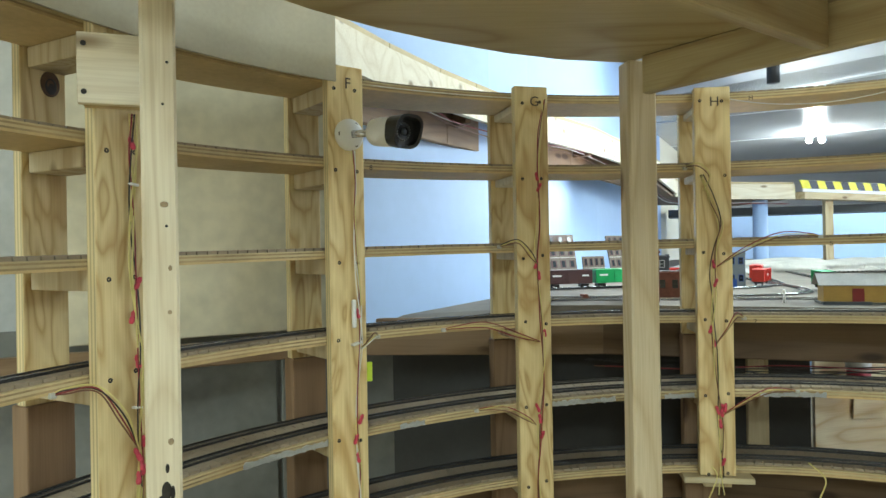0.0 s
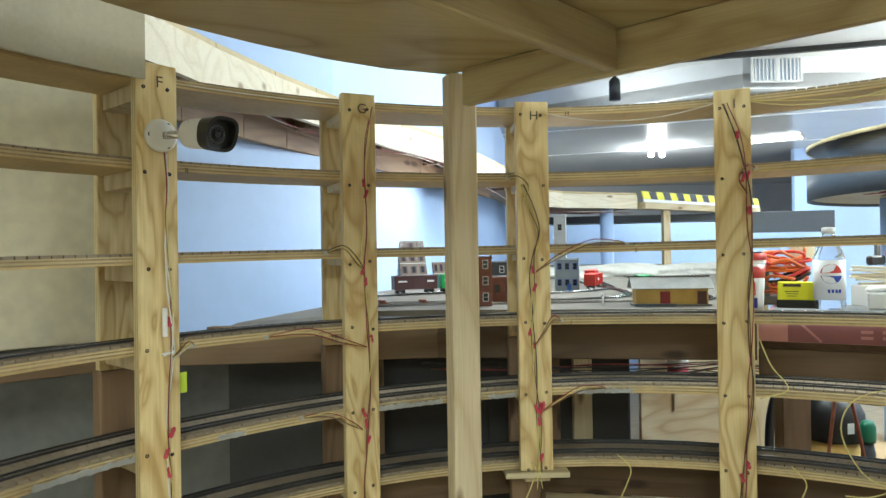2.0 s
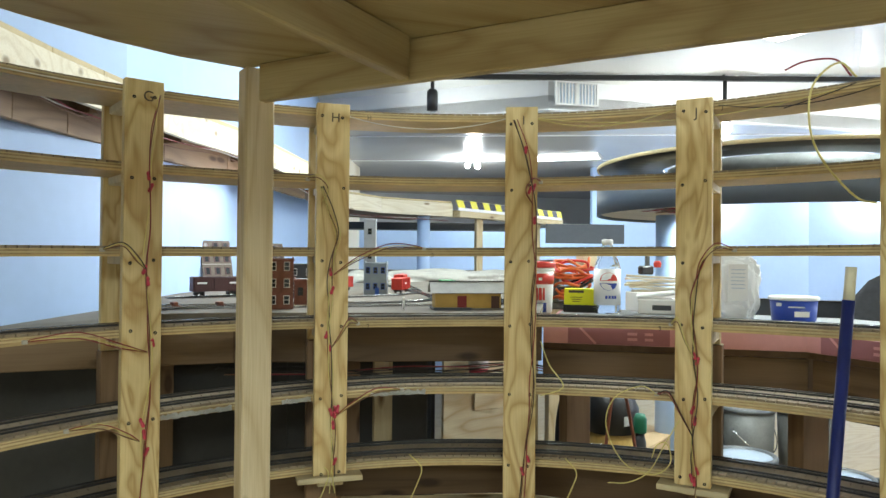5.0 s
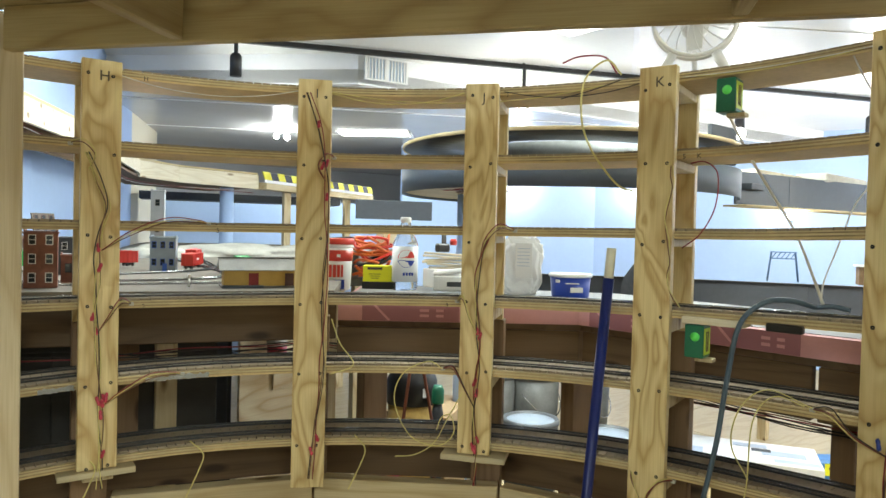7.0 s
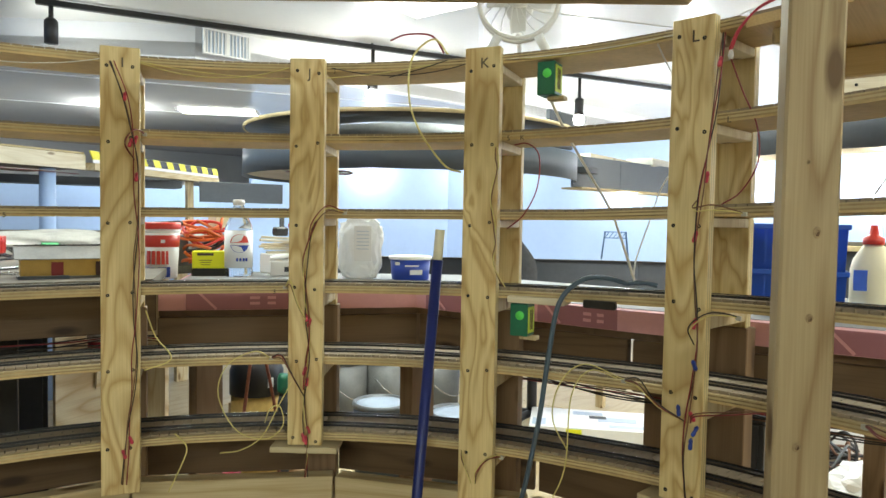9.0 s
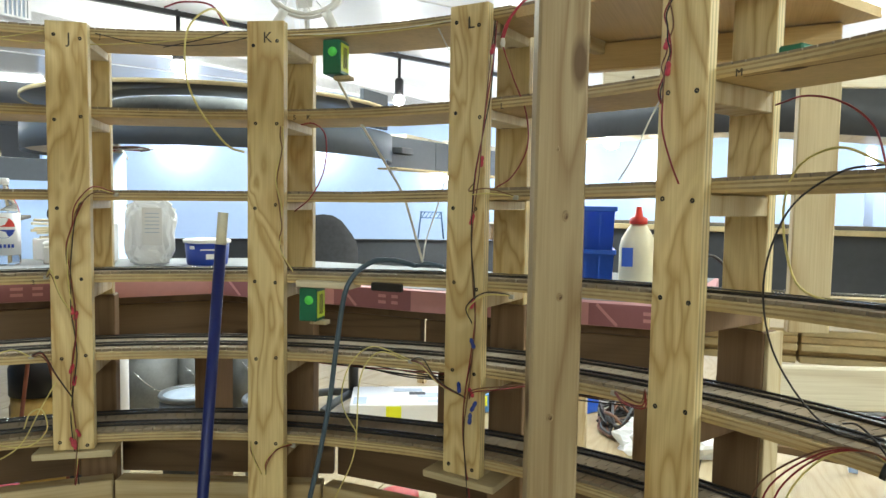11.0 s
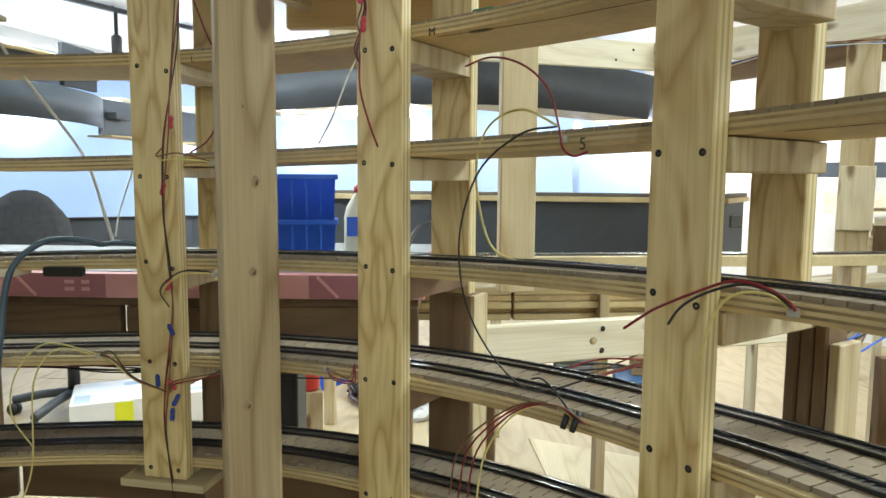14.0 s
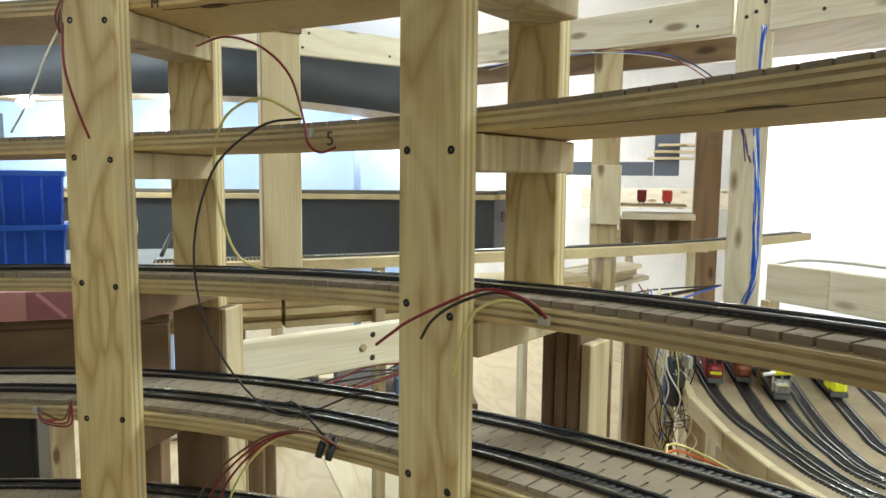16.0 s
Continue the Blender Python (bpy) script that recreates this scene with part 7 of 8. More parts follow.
part("backrest", bm, FABRIC, chr_, "charcoal fabric backrest").matrix_local = pose(-0.20, 0.2, 0.885, -8, 0, 0)
part("seat", nbox((0, 0, 0.47), (0.46, 0.44, 0.08), None, 0.03), FABRIC, chr_)
part("back_arm", nbox((-0.08, 0.235, 0.60), (0.06, 0.02, 0.3)), BLACK, chr_)
part("gas_lift", lathe(bmesh.new(), [(0.03, 0.1), (0.03, 0.43)], 16), BLACK, chr_)
for k in range(5):
    a = radians(72 * k + 20)
    part("base_leg", tube(bmesh.new(), [(0, 0, 0.11), (0.16 * math.cos(a), 0.16 * math.sin(a), 0.10), (0.30 * math.cos(a), 0.30 * math.sin(a), 0.075)], 0.022, 8), GREYD, chr_)
    part("caster", lathe(bmesh.new(), [(0.03, -0.02), (0.03, 0.02)], 14, Matrix.Translation((0.30 * math.cos(a), 0.30 * math.sin(a), 0.03)) @ pose(0, 0, 0, 90, 0, 72 * k)), BLACK, chr_)
wb = thing("white_carton", "flat white carton with blue print and yellow tape on the floor", "carton", at=pose(3.62, 1.56, 0, 0, 0, -62))
part("carton", nbox((0, 0, 0.075), (0.62, 0.36, 0.148), None, 0.004), WPLAS, wb)
for x, y, sx, sy in ((-0.26, -0.1, 0.07, 0.12), (0.15, 0.0, 0.2, 0.08), (0.0, 0.1, 0.16, 0.06), (0.2, -0.12, 0.2, 0.05)):
    part("print_patch", nbox((x, y, 0.1497), (sx, sy, 0.001)), PALEBLUE, wb)
part("tape", nbox((-0.08, -0.181, 0.08), (0.08, 0.001, 0.12)), YELLOW, wb)
part("paper", nbox((0.05, 0.03, 0.1505), (0.09, 0.05, 0.001), pose(0, 0, 0)), CHAR, wb)
tb_ = thing("blue_tool_case", "blue tool case with yellow sticker", "tool case", at=pose(3.98, 1.28, 0, 0, 0, -40))
part("case", nbox((0, 0, 0.06), (0.34, 0.12, 0.12), None, 0.012), LOGOBLUE2, tb_)
part("sticker", nbox((-0.04, -0.061, 0.075), (0.12, 0.001, 0.06)), YELLOW, tb_)
part("label_bar", nbox((-0.04, -0.0618, 0.08), (0.08, 0.001, 0.012)), INK, tb_)


def bucket(at, r, h, body, lid, label):
    b_ = thing("paint_bucket", label, "bucket", "buckets", at=pose(*at, 0))
    part("body", lathe(bmesh.new(), [(r * 0.9, 0), (r, h)], 32), body, b_)
    rim = part("lid_rim", lathe(bmesh.new(), [(r * 1.03, h), (r * 1.05, h + 0.012), (r * 1.0, h + 0.022), (r * 0.90, h + 0.020), (r * 0.88, h + 0.010)], 32), GREYD, b_)
    part("lid", lathe(bmesh.new(), [(r * 0.885, h + 0.004), (r * 0.885, h + 0.0125), (r * 0.5, h + 0.014), (r * 0.1, h + 0.0145)], 32), lid, b_)
    part("handle", tube(bmesh.new(), [(r * 1.06 * math.cos(a), r * 1.06 * math.sin(a), h * 0.8 - 0.12 * math.sin((a - 3.4) / 2.6 * math.pi)) for a in [3.4 + 0.2 * i for i in range(14)]], 0.003, 5), STEELB, b_)
    return b_


bucket((2.51, 2.05), 0.125, 0.36, CHAR, LIDBLUE, "grey bucket with pale blue-grey lid")
bucket((2.67, 1.74), 0.125, 0.34, CHAR, LIDBLUE, "grey bucket with pale blue-grey lid")
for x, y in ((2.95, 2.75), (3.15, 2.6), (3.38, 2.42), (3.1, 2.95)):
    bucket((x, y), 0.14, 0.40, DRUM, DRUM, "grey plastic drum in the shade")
vac = thing("shop_vacuum", "black and yellow-brown shop vacuum on the floor", "vacuum cleaner", at=pose(2.0, 2.28, 0) @ Matrix.Diagonal((0.68, 0.68, 0.96, 1)))
part("drum", lathe(bmesh.new(), [(0.13, 0.03), (0.15, 0.06), (0.15, 0.50)], 28), MUSTARD, vac)
part("motor_head", lathe(bmesh.new(), [(0.16, 0.50), (0.16, 0.60), (0.12, 0.66), (0.05, 0.68)], 28), BLACK, vac)
part("label_patch", nbox((-0.02, -0.161, 0.56), (0.04, 0.002, 0.04)), WPLAS, vac)
part("hose", tube(bmesh.new(), curve_pts([(0.1, 0.1, 0.6), (-0.1, 0.16, 0.75), (-0.3, 0.1, 0.6), (-0.36, 0.05, 0.3)], 8), 0.025, 10), BLACK, vac)
crd = thing("hanging_cords", "two dull red cords hanging under the table", "cord")
for k, (x0, x1) in enumerate(((1.70, 1.62), (1.66, 1.78))):
    wire("cord", [(x0, 1.86, 0.97), (x0 + (x1 - x0) * 0.5, 1.86, 0.72), (x1, 1.86, 0.42), (x1, 1.87, 0.05)], 0.006, RUST, crd)
gbot = can("green_bottle", (2.02, 2.13), 0.0, [(0.022, 0.0), (0.024, 0.01), (0.024, 0.46), (0.016, 0.50)], CHAR, "tall dark spray can with green cap", "spray can", [("cap", [(0.024, 0.50), (0.026, 0.51), (0.026, 0.555), (0.018, 0.575)], GREENDK)])
wp = single("white_pipe", lathe(bmesh.new(), [(0.027, 0.0), (0.027, 0.98)], 20, Matrix.Translation((2.13, 2.02, 0))), WPLAS, "upright white plastic pipe", "pipe")
cb = single("cardboard_box", nbox((0, 0, 0.2), (0.4, 0.3, 0.4), None, 0.004), CARD, "open brown cardboard box", "cardboard box")
cb.matrix_world = pose(2.25, 2.45, 0, 0, 0, 30)
rb = bmesh.new()
bmesh.ops.create_icosphere(rb, subdivisions=3, radius=1.0)
for v in rb.verts:
    k = 1 + 0.3 * noise.noise(v.co * 2.5)
    v.co = Vector((v.co.x * 0.16 * k, v.co.y * 0.12 * k, max(-0.2, v.co.z) * 0.09 * k + 0.02))
rbo = single("pink_rag", rb, CONN, "crumpled pink-red rag on a crate", "rag")
rbo.matrix_world = pose(1.45, 1.75, 0.30)
single("storage_crate", nbox((0, 0, 0), (0.5, 0.4, 0.28), None, 0.006), DARKP, "dark crate under the table", "crate").matrix_world = pose(1.45, 1.82, 0.141, 0, 0, 30)
pl = thing("plywood_offcut", "plywood sheet standing upright under the table", "plywood sheet")
part("sheet", nbox((0, 0, 0), (0.46, 0.012, 1.0), None, 0.001), OFFCUT, pl).matrix_world = pose(1.382, 2.22, 0.501, 0, 0, 15)
part("sheet", nbox((0, 0, 0), (0.30, 0.006, 0.34), None, 0.001), OFFCUT, pl).matrix_world = pose(1.45, 2.225, 0.80, 0, 3, 15)
cup = can("pink_cup", (1.285, 2.13), 0.73, [(0.03, 0.0), (0.034, 0.01), (0.034, 0.07), (0.03, 0.075)], CONN, "pink plastic cup hanging on a plywood sheet", "cup", [("lid", [(0.036, 0.075), (0.036, 0.10), (0.02, 0.105)], WPLAS)])
# added block, near-black so the gap beside the brown upright stays dark
dr = thing("dark_cabinet", "dark block added to fill the black gap under the tables", "cabinet")
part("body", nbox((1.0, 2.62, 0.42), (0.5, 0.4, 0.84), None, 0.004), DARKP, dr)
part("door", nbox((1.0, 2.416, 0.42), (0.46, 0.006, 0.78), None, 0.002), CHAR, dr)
bu = single("brown_upright", nbox((0, 0, 0.52), (0.13, 0.04, 1.04), None, 0.002), BROWN_Z, "brown wooden upright under the table", "upright")
bu.matrix_world = pose(1.02, 2.24, 0, 0, 0, -28)
rc = can("red_bucket", (2.79, 0.50), 0.432, [(0.047, 0.0), (0.050, 0.01), (0.056, 0.23), (0.05, 0.235)], REDP, "red plastic bucket standing on a pine block", "bucket", [("rim", [(0.060, 0.22), (0.060, 0.235), (0.055, 0.238)], REDP)])
wd = single("bucket_stand", nbox((0, 0, 0.215), (0.11, 0.11, 0.43), None, 0.002), PINE, "pine block holding up a red bucket", "wood block")
wd.matrix_world = pose(2.79, 0.50, 0, 0, 0, 20)
bk = thing("black_speaker", "black box standing under the foam table", "box")
part("body", nbox((2.386, 0.488, 0.33), (0.10, 0.17, 0.66), None, 0.004), BLACK, bk)
part("panel", nbox((2.334, 0.488, 0.33), (0.004, 0.14, 0.60), None, 0.001), BLACK, bk)
cn = can("jam_jar", (1.9, 0.72), 0.0, [(0.05, 0.0), (0.05, 0.40)], WPLAS, "white canister with red lid", "canister", [("lid", [(0.053, 0.40), (0.053, 0.425), (0.04, 0.43)], REDP)])
bag2 = bmesh.new()
bmesh.ops.create_icosphere(bag2, subdivisions=4, radius=1.0)
for v in bag2.verts:
    k = 1 + 0.25 * noise.noise(v.co * 3) + 0.1 * noise.noise(v.co * 9)
    v.co = Vector((v.co.x * 0.3 * k, v.co.y * 0.16 * k, (max(v.co.z, -0.3) + 0.3) * 0.13 * k))
b2 = single("plastic_sheet", bag2, BAGM, "crumpled clear plastic sheet on the floor", "plastic sheet")
b2.matrix_world = pose(3.84, 0.16, 0.0, 0, 0, -60)
cpile = thing("cable_pile", "tangled heap of black and brown cables on the floor", "cable pile", at=pose(4.05, 0.46, 0))
for k in range(16):
    rnd = random.Random(900 + k)
    pts = []
    for j in range(9):
        a = j * 0.8 + k
        pts.append((0.26 * math.cos(a) * rnd.uniform(0.3, 1.0), 0.16 * math.sin(a) * rnd.uniform(0.3, 1.0), 0.012 + rnd.uniform(0, 0.012 + 0.16 * k / 16)))
    wire("cable", pts, 0.007, (WIRE_BLK, WIRE_BRN, WIRE_BLK, GREYD)[k % 4], cpile, "", 5, 6)
bcr = thing("blue_crate", "blue plastic crate on the floor beside the cables", "crate", at=pose(4.22, 0.80, 0, 0, 0, -30))
part("body", nbox((0, 0, 0.07), (0.30, 0.20, 0.14), None, 0.006), BINBLUE, bcr)
part("rim", nbox((0, 0, 0.145), (0.32, 0.22, 0.012), None, 0.003), BINBLUE, bcr)
tct = thing("tall_carton", "white carton with blue-grey print standing on the floor", "carton", at=pose(4.45, 0.50, 0, 0, 0, -72))
part("carton", nbox((0, 0, 0.20), (0.40, 0.22, 0.40), None, 0.003), WPLAS, tct)
for k in range(3):
    part("print_bar", nbox((0.05, -0.111, 0.36 - 0.035 * k), (0.18 - 0.03 * k, 0.001, 0.016)), PALEBLUE, tct)
fl = single("floor_sheet", prism(bmesh.new(), [(3.461, -0.361), (2.593, -0.466), (2.313, -1.181), (3.181, -1.076)], 0.0025, 0.012), PLY_X, "thin pale plywood offcut on the floor", "plywood sheet")
ped = single("pedestal_box", nbox((0, 0, 0.20), (0.18, 0.14, 0.40), None, 0.003), PINE, "small wooden box on the floor", "box")
ped.matrix_world = pose(2.62, 0.62, 0)
trs = thing("toy_trestle", "small blue lattice tower model", "model tower", at=pose(3.45, 1.36, 1.026, 0, 0, -62))
for s in (-1, 1):
    for t_ in (-1, 1):
        part("leg", tube(bmesh.new(), [(s * 0.065, t_ * 0.012, 0), (s * 0.05, t_ * 0.010, 0.135)], 0.0035, 6), BLUESTEEL, trs)
for z in (0.105, 0.135):
    for t_ in (-1, 1):
        part("beam", nbox((0, t_ * 0.011, z), (0.11, 0.004, 0.004)), BLUESTEEL, trs)
for k in range(5):
    part("brace", tube(bmesh.new(), [(-0.05 + 0.02 * k, -0.011, 0.105), (-0.03 + 0.02 * k, -0.011, 0.135)], 0.002, 5), BLUESTEEL, trs)
bxs = thing("model_shed", "brown open shed model with white top", "model building", at=pose(3.62, 1.02, 1.026, 0, 0, -62))
part("wall", nbox((0, 0, 0.04), (0.16, 0.08, 0.08), None, 0.001), BROWN_X, bxs)
part("roof", nbox((0, 0, 0.084), (0.18, 0.1, 0.008), None, 0.001), WPLAS, bxs)

# ---- wiring on the helix ----


def on_post(deg, x, z, out=0.004):
    return frame_at(R_POST, deg) @ Vector((x, -out, z))


def clip(parent, deg, z):
    ob = part("wire_clip", nbox((0, -0.002, 0), (0.008, 0.005, 0.0065), None, 0.0008), CLIPM, parent, "clear plastic clip")
    ob.matrix_world = frame_at(0.897, deg, z)


def crimp(parent, p, deg, k=0, blue=False):
    bm = bmesh.new()
    lathe(bm, [(0.0020, -0.0085), (0.0033, -0.0060), (0.0031, -0.001), (0.0024, 0.0005), (0.0031, 0.002), (0.0033, 0.005), (0.0016, 0.0085)], 8)
    ob = part("crimp", bm, CONNB if blue else CONN, parent)
    ob.matrix_world = Matrix.Translation(p) @ pose(0, 0, 0, 20 * math.sin(k), 25 * math.cos(2.3 * k), deg)


COLS = {"y": WIRE_YEL, "r": WIRE_RED, "b": WIRE_BLK, "w": WIRE_WHT, "n": WIRE_BRN, "u": WIRE_BLU}


def bundle(deg, zs, xs, cols, seed, crimps=(), label="bundle of thin coloured wires running down a post"):
    """Loose wires down the front of a post; zs and xs give their line."""
    w_ = thing("wire_bundle", label, "wiring", "post wiring")
    rnd = random.Random(seed)
    for k, c in enumerate(cols):
        n = 14
        pts = []
        ph = rnd.uniform(0, 6)
        for j in range(n):
            f = j / (n - 1)
            z = zs[0] + (zs[-1] - zs[0]) * f
            x = float(np.interp(-z, [-v for v in zs], xs)) + 0.0042 * math.sin(ph + j * 1.1 + k * 2) + rnd.uniform(-0.002, 0.002)
            pts.append(on_post(deg, x, z, 0.004 + 0.0035 * (1 + math.sin(ph * 2 + j * 0.9))))
        wire("wire", pts, 0.0010, COLS[c], w_, "", 5, 5)
    for i, z in enumerate(crimps):
        x = float(np.interp(-z, [-v for v in zs], xs))
        crimp(w_, on_post(deg, x + 0.005 * math.sin(i * 2.1), z, 0.007), deg, i)
    return w_


def feeder(w_, deg, x, z, deg2, z2, cols, seed, sag=0.02, crimps=0):
    """Wires from a post's bundle over to a clip on the front edge of a deck."""
    rnd = random.Random(seed)
    for k, c in enumerate(cols):
        o = 0.004 * (k - len(cols) / 2)
        a = on_post(deg, x, z, 0.008)
        q1 = polar(R_POST - 0.018 - 0.004 * k, deg + (deg2 - deg) * 0.25, z + (z2 - z) * 0.62 + o)
        q2 = polar(R_POST - 0.016, deg + (deg2 - deg) * 0.6, z2 + sag * 0.5 + o + rnd.uniform(-0.003, 0.003))
        q3 = polar(0.886, deg + (deg2 - deg) * 0.9, z2 + 0.005 + o * 0.5)
        q4 = polar(0.896, deg2, z2)
        wire("feeder_wire", [a, q1, q2, q3, q4], 0.0010, COLS[c], w_, "", 6, 5)
    for k in range(crimps):
        p = on_post(deg, x + 0.006 * k, z + 0.006 + 0.01 * k, 0.011)
        crimp(w_, p, deg, k + seed)
    clip(w_, deg2, z2)


wE = bundle(151.3, [1.37, 1.2, 1.05, 0.95, 0.75], [0.012, 0.012, 0.016, 0.018, 0.024], "yyyrb", 1, (1.335, 1.165, 1.125, 1.07, 0.972, 0.958, 0.945, 0.938, 0.93))
feeder(wE, 151.3, 0.014, 0.965, 156.3, 1.045, "nrby", 2, 0.012)
wF = bundle(127.6, [1.36, 1.30, 1.2, 1.08, 0.98, 0.7], [0.004, 0.013, 0.012, 0.012, 0.012, 0.004], "wrwy", 3, (1.10, 0.93, 0.90, 0.87))
feeder(wF, 127.6, 0.016, 1.045, 123.6, 1.056, "wyn", 4, 0.02)
part("tag", nbox((0, 0, 0), (0.012, 0.001, 0.032), None), LIME, wF, "lime green paper tag").matrix_world = frame_at(0.893, 124.8, 1.0)
part("connector", nbox((0, 0, 0), (0.007, 0.006, 0.045), None, 0.0015), WPLAS, wF, "white plastic connector").matrix_world = frame_at(R_POST - 0.008, 127.3, 1.10)
part("cable_tie", nbox((0, 0, 0), (0.018, 0.008, 0.004), None, 0.001), WPLAS, wF, "white cable tie").matrix_world = frame_at(R_POST - 0.007, 127.0, 1.052) @ pose(0, 0, 0, 0, -12, 0)
for z in (1.285, 1.015, 0.895):
    part("cable_tie", nbox((0, 0, 0), (0.012, 0.007, 0.003), None, 0.001), WPLAS, wE, "white cable tie").matrix_world = frame_at(R_POST - 0.007, 151.3 - 0.9, z) @ pose(0, 0, 0, 0, 8, 0)
wG = bundle(104.4, [1.47, 1.36, 1.2, 1.05, 0.9, 0.72], [0.024, 0.006, 0.004, 0.012, 0.004, 0.004], "nyr", 5, (1.33, 1.31, 1.17, 1.15, 1.045, 0.91, 0.89, 0.86))
feeder(wG, 104.4, 0.004, 1.17, 108.3, 1.203, "nyb", 6)
feeder(wG, 104.4, 0.006, 1.03, 115.5, 1.058, "ryr", 7)
feeder(wG, 104.4, -0.004, 0.88, 111.5, 0.909, "nyr", 8)
wH = bundle(82.2, [1.33, 1.24, 1.16, 1.05, 0.9, 0.74], [-0.022, 0.010, -0.004, -0.006, 0.004, 0.004], "nyyb", 9, (1.165, 1.13, 1.045, 1.02, 0.90, 0.895, 0.87, 0.80))
feeder(wH, 82.2, 0.002, 1.16, 70.3, 1.212, "nyr", 10, 0.012)
feeder(wH, 82.2, 0.0, 1.02, 78.7, 1.062, "nyr", 11, 0.018)
feeder(wH, 82.2, 0.006, 0.885, 73.0, 0.928, "nyr", 12, 0.015, 2)
feeder(wH, 82.2, -0.02, 1.30, 85.2, 1.345, "ny", 13, 0.008)
wI = bundle(57.8, [1.47, 1.40, 1.3, 1.2, 1.05, 0.9, 0.72], [-0.012, 0.012, 0.026, 0.029, 0.026, 0.022, 0.006], "rnb", 14, (1.41, 1.335, 1.33, 1.27, 0.80, 0.775))
feeder(wI, 57.8, 0.024, 1.30, 55.3, 1.348, "rn", 15, 0.01)
wJ = bundle(36.6, [1.20, 1.14, 1.05, 0.95, 0.85, 0.72], [0.018, 0.0, 0.004, 0.006, 0.004, 0.004], "nyrb", 16, (1.02, 1.01, 0.92, 0.90, 0.81, 0.795, 0.79))
feeder(wJ, 36.6, 0.006, 1.16, 32.2, 1.213, "nyr", 17, 0.014)
feeder(wJ, 36.6, 0.006, 1.01, 39.3, 1.072, "nyy", 18, 0.03)
feeder(wJ, 36.6, 0.002, 0.87, 40.9, 0.938, "nrb", 19, 0.02)
wK = bundle(15.4, [1.33, 1.25, 1.15, 1.09], [0.034, 0.024, 0.030, 0.046], "yn", 20, ())
feeder(wK, 15.4, -0.004, 0.74, 17.5, 0.785, "nry", 21, 0.01)
feeder(wK, 15.4, 0.004, 0.74, 12.6, 0.785, "nry", 22, 0.01)
wL = bundle(-7.8, [1.47, 1.40, 1.27, 1.15, 1.0, 0.9, 0.76], [0.05, 0.04, 0.026, 0.018, 0.020, 0.014, 0.016], "rnb", 23, (1.43, 1.27, 1.185, 1.06, 0.925))
for z, x in ((1.0, 0.022), (0.905, 0.026), (0.885, 0.020), (0.93, 0.0)):
    crimp(wL, on_post(-7.8, x, z, 0.009), -7.8, int(z * 100), True)
feeder(wL, -7.8, 0.012, 0.915, -1.2, 0.952, "yrnb", 24, 0.016)
feeder(wL, -7.8, 0.02, 1.24, -12.7, 1.218, "yn", 25, 0.02)
feeder(wL, -7.8, 0.02, 1.03, -12.5, 1.072, "yb", 27, 0.01)
feeder(wL, -7.8, 0.018, 0.915, -16.0, 0.945, "rn", 28, 0.004)
wire("wire", [polar(0.905, -16.0, 1.512), polar(0.897, -13.6, 1.503), polar(0.893, -11.9, 1.478), polar(0.893, -11.0, 1.447)], 0.0015, CONN, wL, "thick red wire")
wire("wire", [polar(0.905, -15.4, 1.512), polar(0.897, -13.2, 1.499), polar(0.891, -11.7, 1.475), polar(0.891, -10.9, 1.449)], 0.0014, CONN, wL, "thick red wire")
part("wire_nut", lathe(bmesh.new(), [(0.003, -0.006), (0.004, 0.0), (0.0025, 0.007)], 8), WPLAS, wL).matrix_world = Matrix.Translation(polar(0.893, -11.0, 1.442))
wire("wire", [polar(0.893, -11.0, 1.438), polar(0.90, -12.0, 1.39), polar(0.90, -13.4, 1.34), polar(0.90, -13.6, 1.29), polar(0.898, -12.2, 1.25), polar(0.893, -10.6, 1.232)], 0.0011, WIRE_RED, wL)
wM = bundle(-29.4, [1.52, 1.40, 1.33], [-0.005, -0.018, -0.022], "rnb", 26, (1.40, 1.37))
wire("wire", [on_post(-29.4, -0.022, 1.34, 0.006), on_post(-29.4, -0.018, 1.30, 0.01), on_post(-29.4, -0.004, 1.262, 0.012), on_post(-29.4, 0.01, 1.235, 0.014)], 0.0012, WIRE_RED, wM)
wire("wire", [on_post(-29.4, -0.022, 1.34, 0.006), on_post(-29.4, -0.034, 1.31, 0.014), on_post(-29.4, -0.05, 1.27, 0.02), on_post(-29.4, -0.07, 1.24, 0.022)], 0.0010, WIRE_WHT, wM)
feeder(wM, -29.4, -0.03, 0.985, -23.4, 0.962, "rrn", 29, 0.014)
wN = thing("wire_ends", "loose red, black and yellow wire ends at a deck's edge", "wiring", "post wiring")
P_ = lambda d, r, z: polar(r, d, z)
# long wires by the M to N gap
wire("wire", [P_(-36.0, 0.90, 1.318), P_(-38.5, 0.892, 1.322), P_(-41.2, 0.888, 1.310), P_(-43.2, 0.888, 1.285), P_(-43.9, 0.892, 1.25), P_(-44.3, 0.890, 1.230), P_(-45.2, 0.889, 1.222), P_(-46.0, 0.894, 1.226)], 0.0011, WIRE_RED, wN)
wire("wire", [P_(-43.9, 0.892, 1.25), P_(-41.5, 0.880, 1.243), P_(-38.5, 0.872, 1.205), P_(-37.0, 0.872, 1.13), P_(-38.0, 0.88, 1.05), P_(-41.5, 0.90, 0.99), P_(-44.5, 0.95, 1.003), P_(-46.5, 0.96, 1.003)], 0.0011, WIRE_BLK, wN)
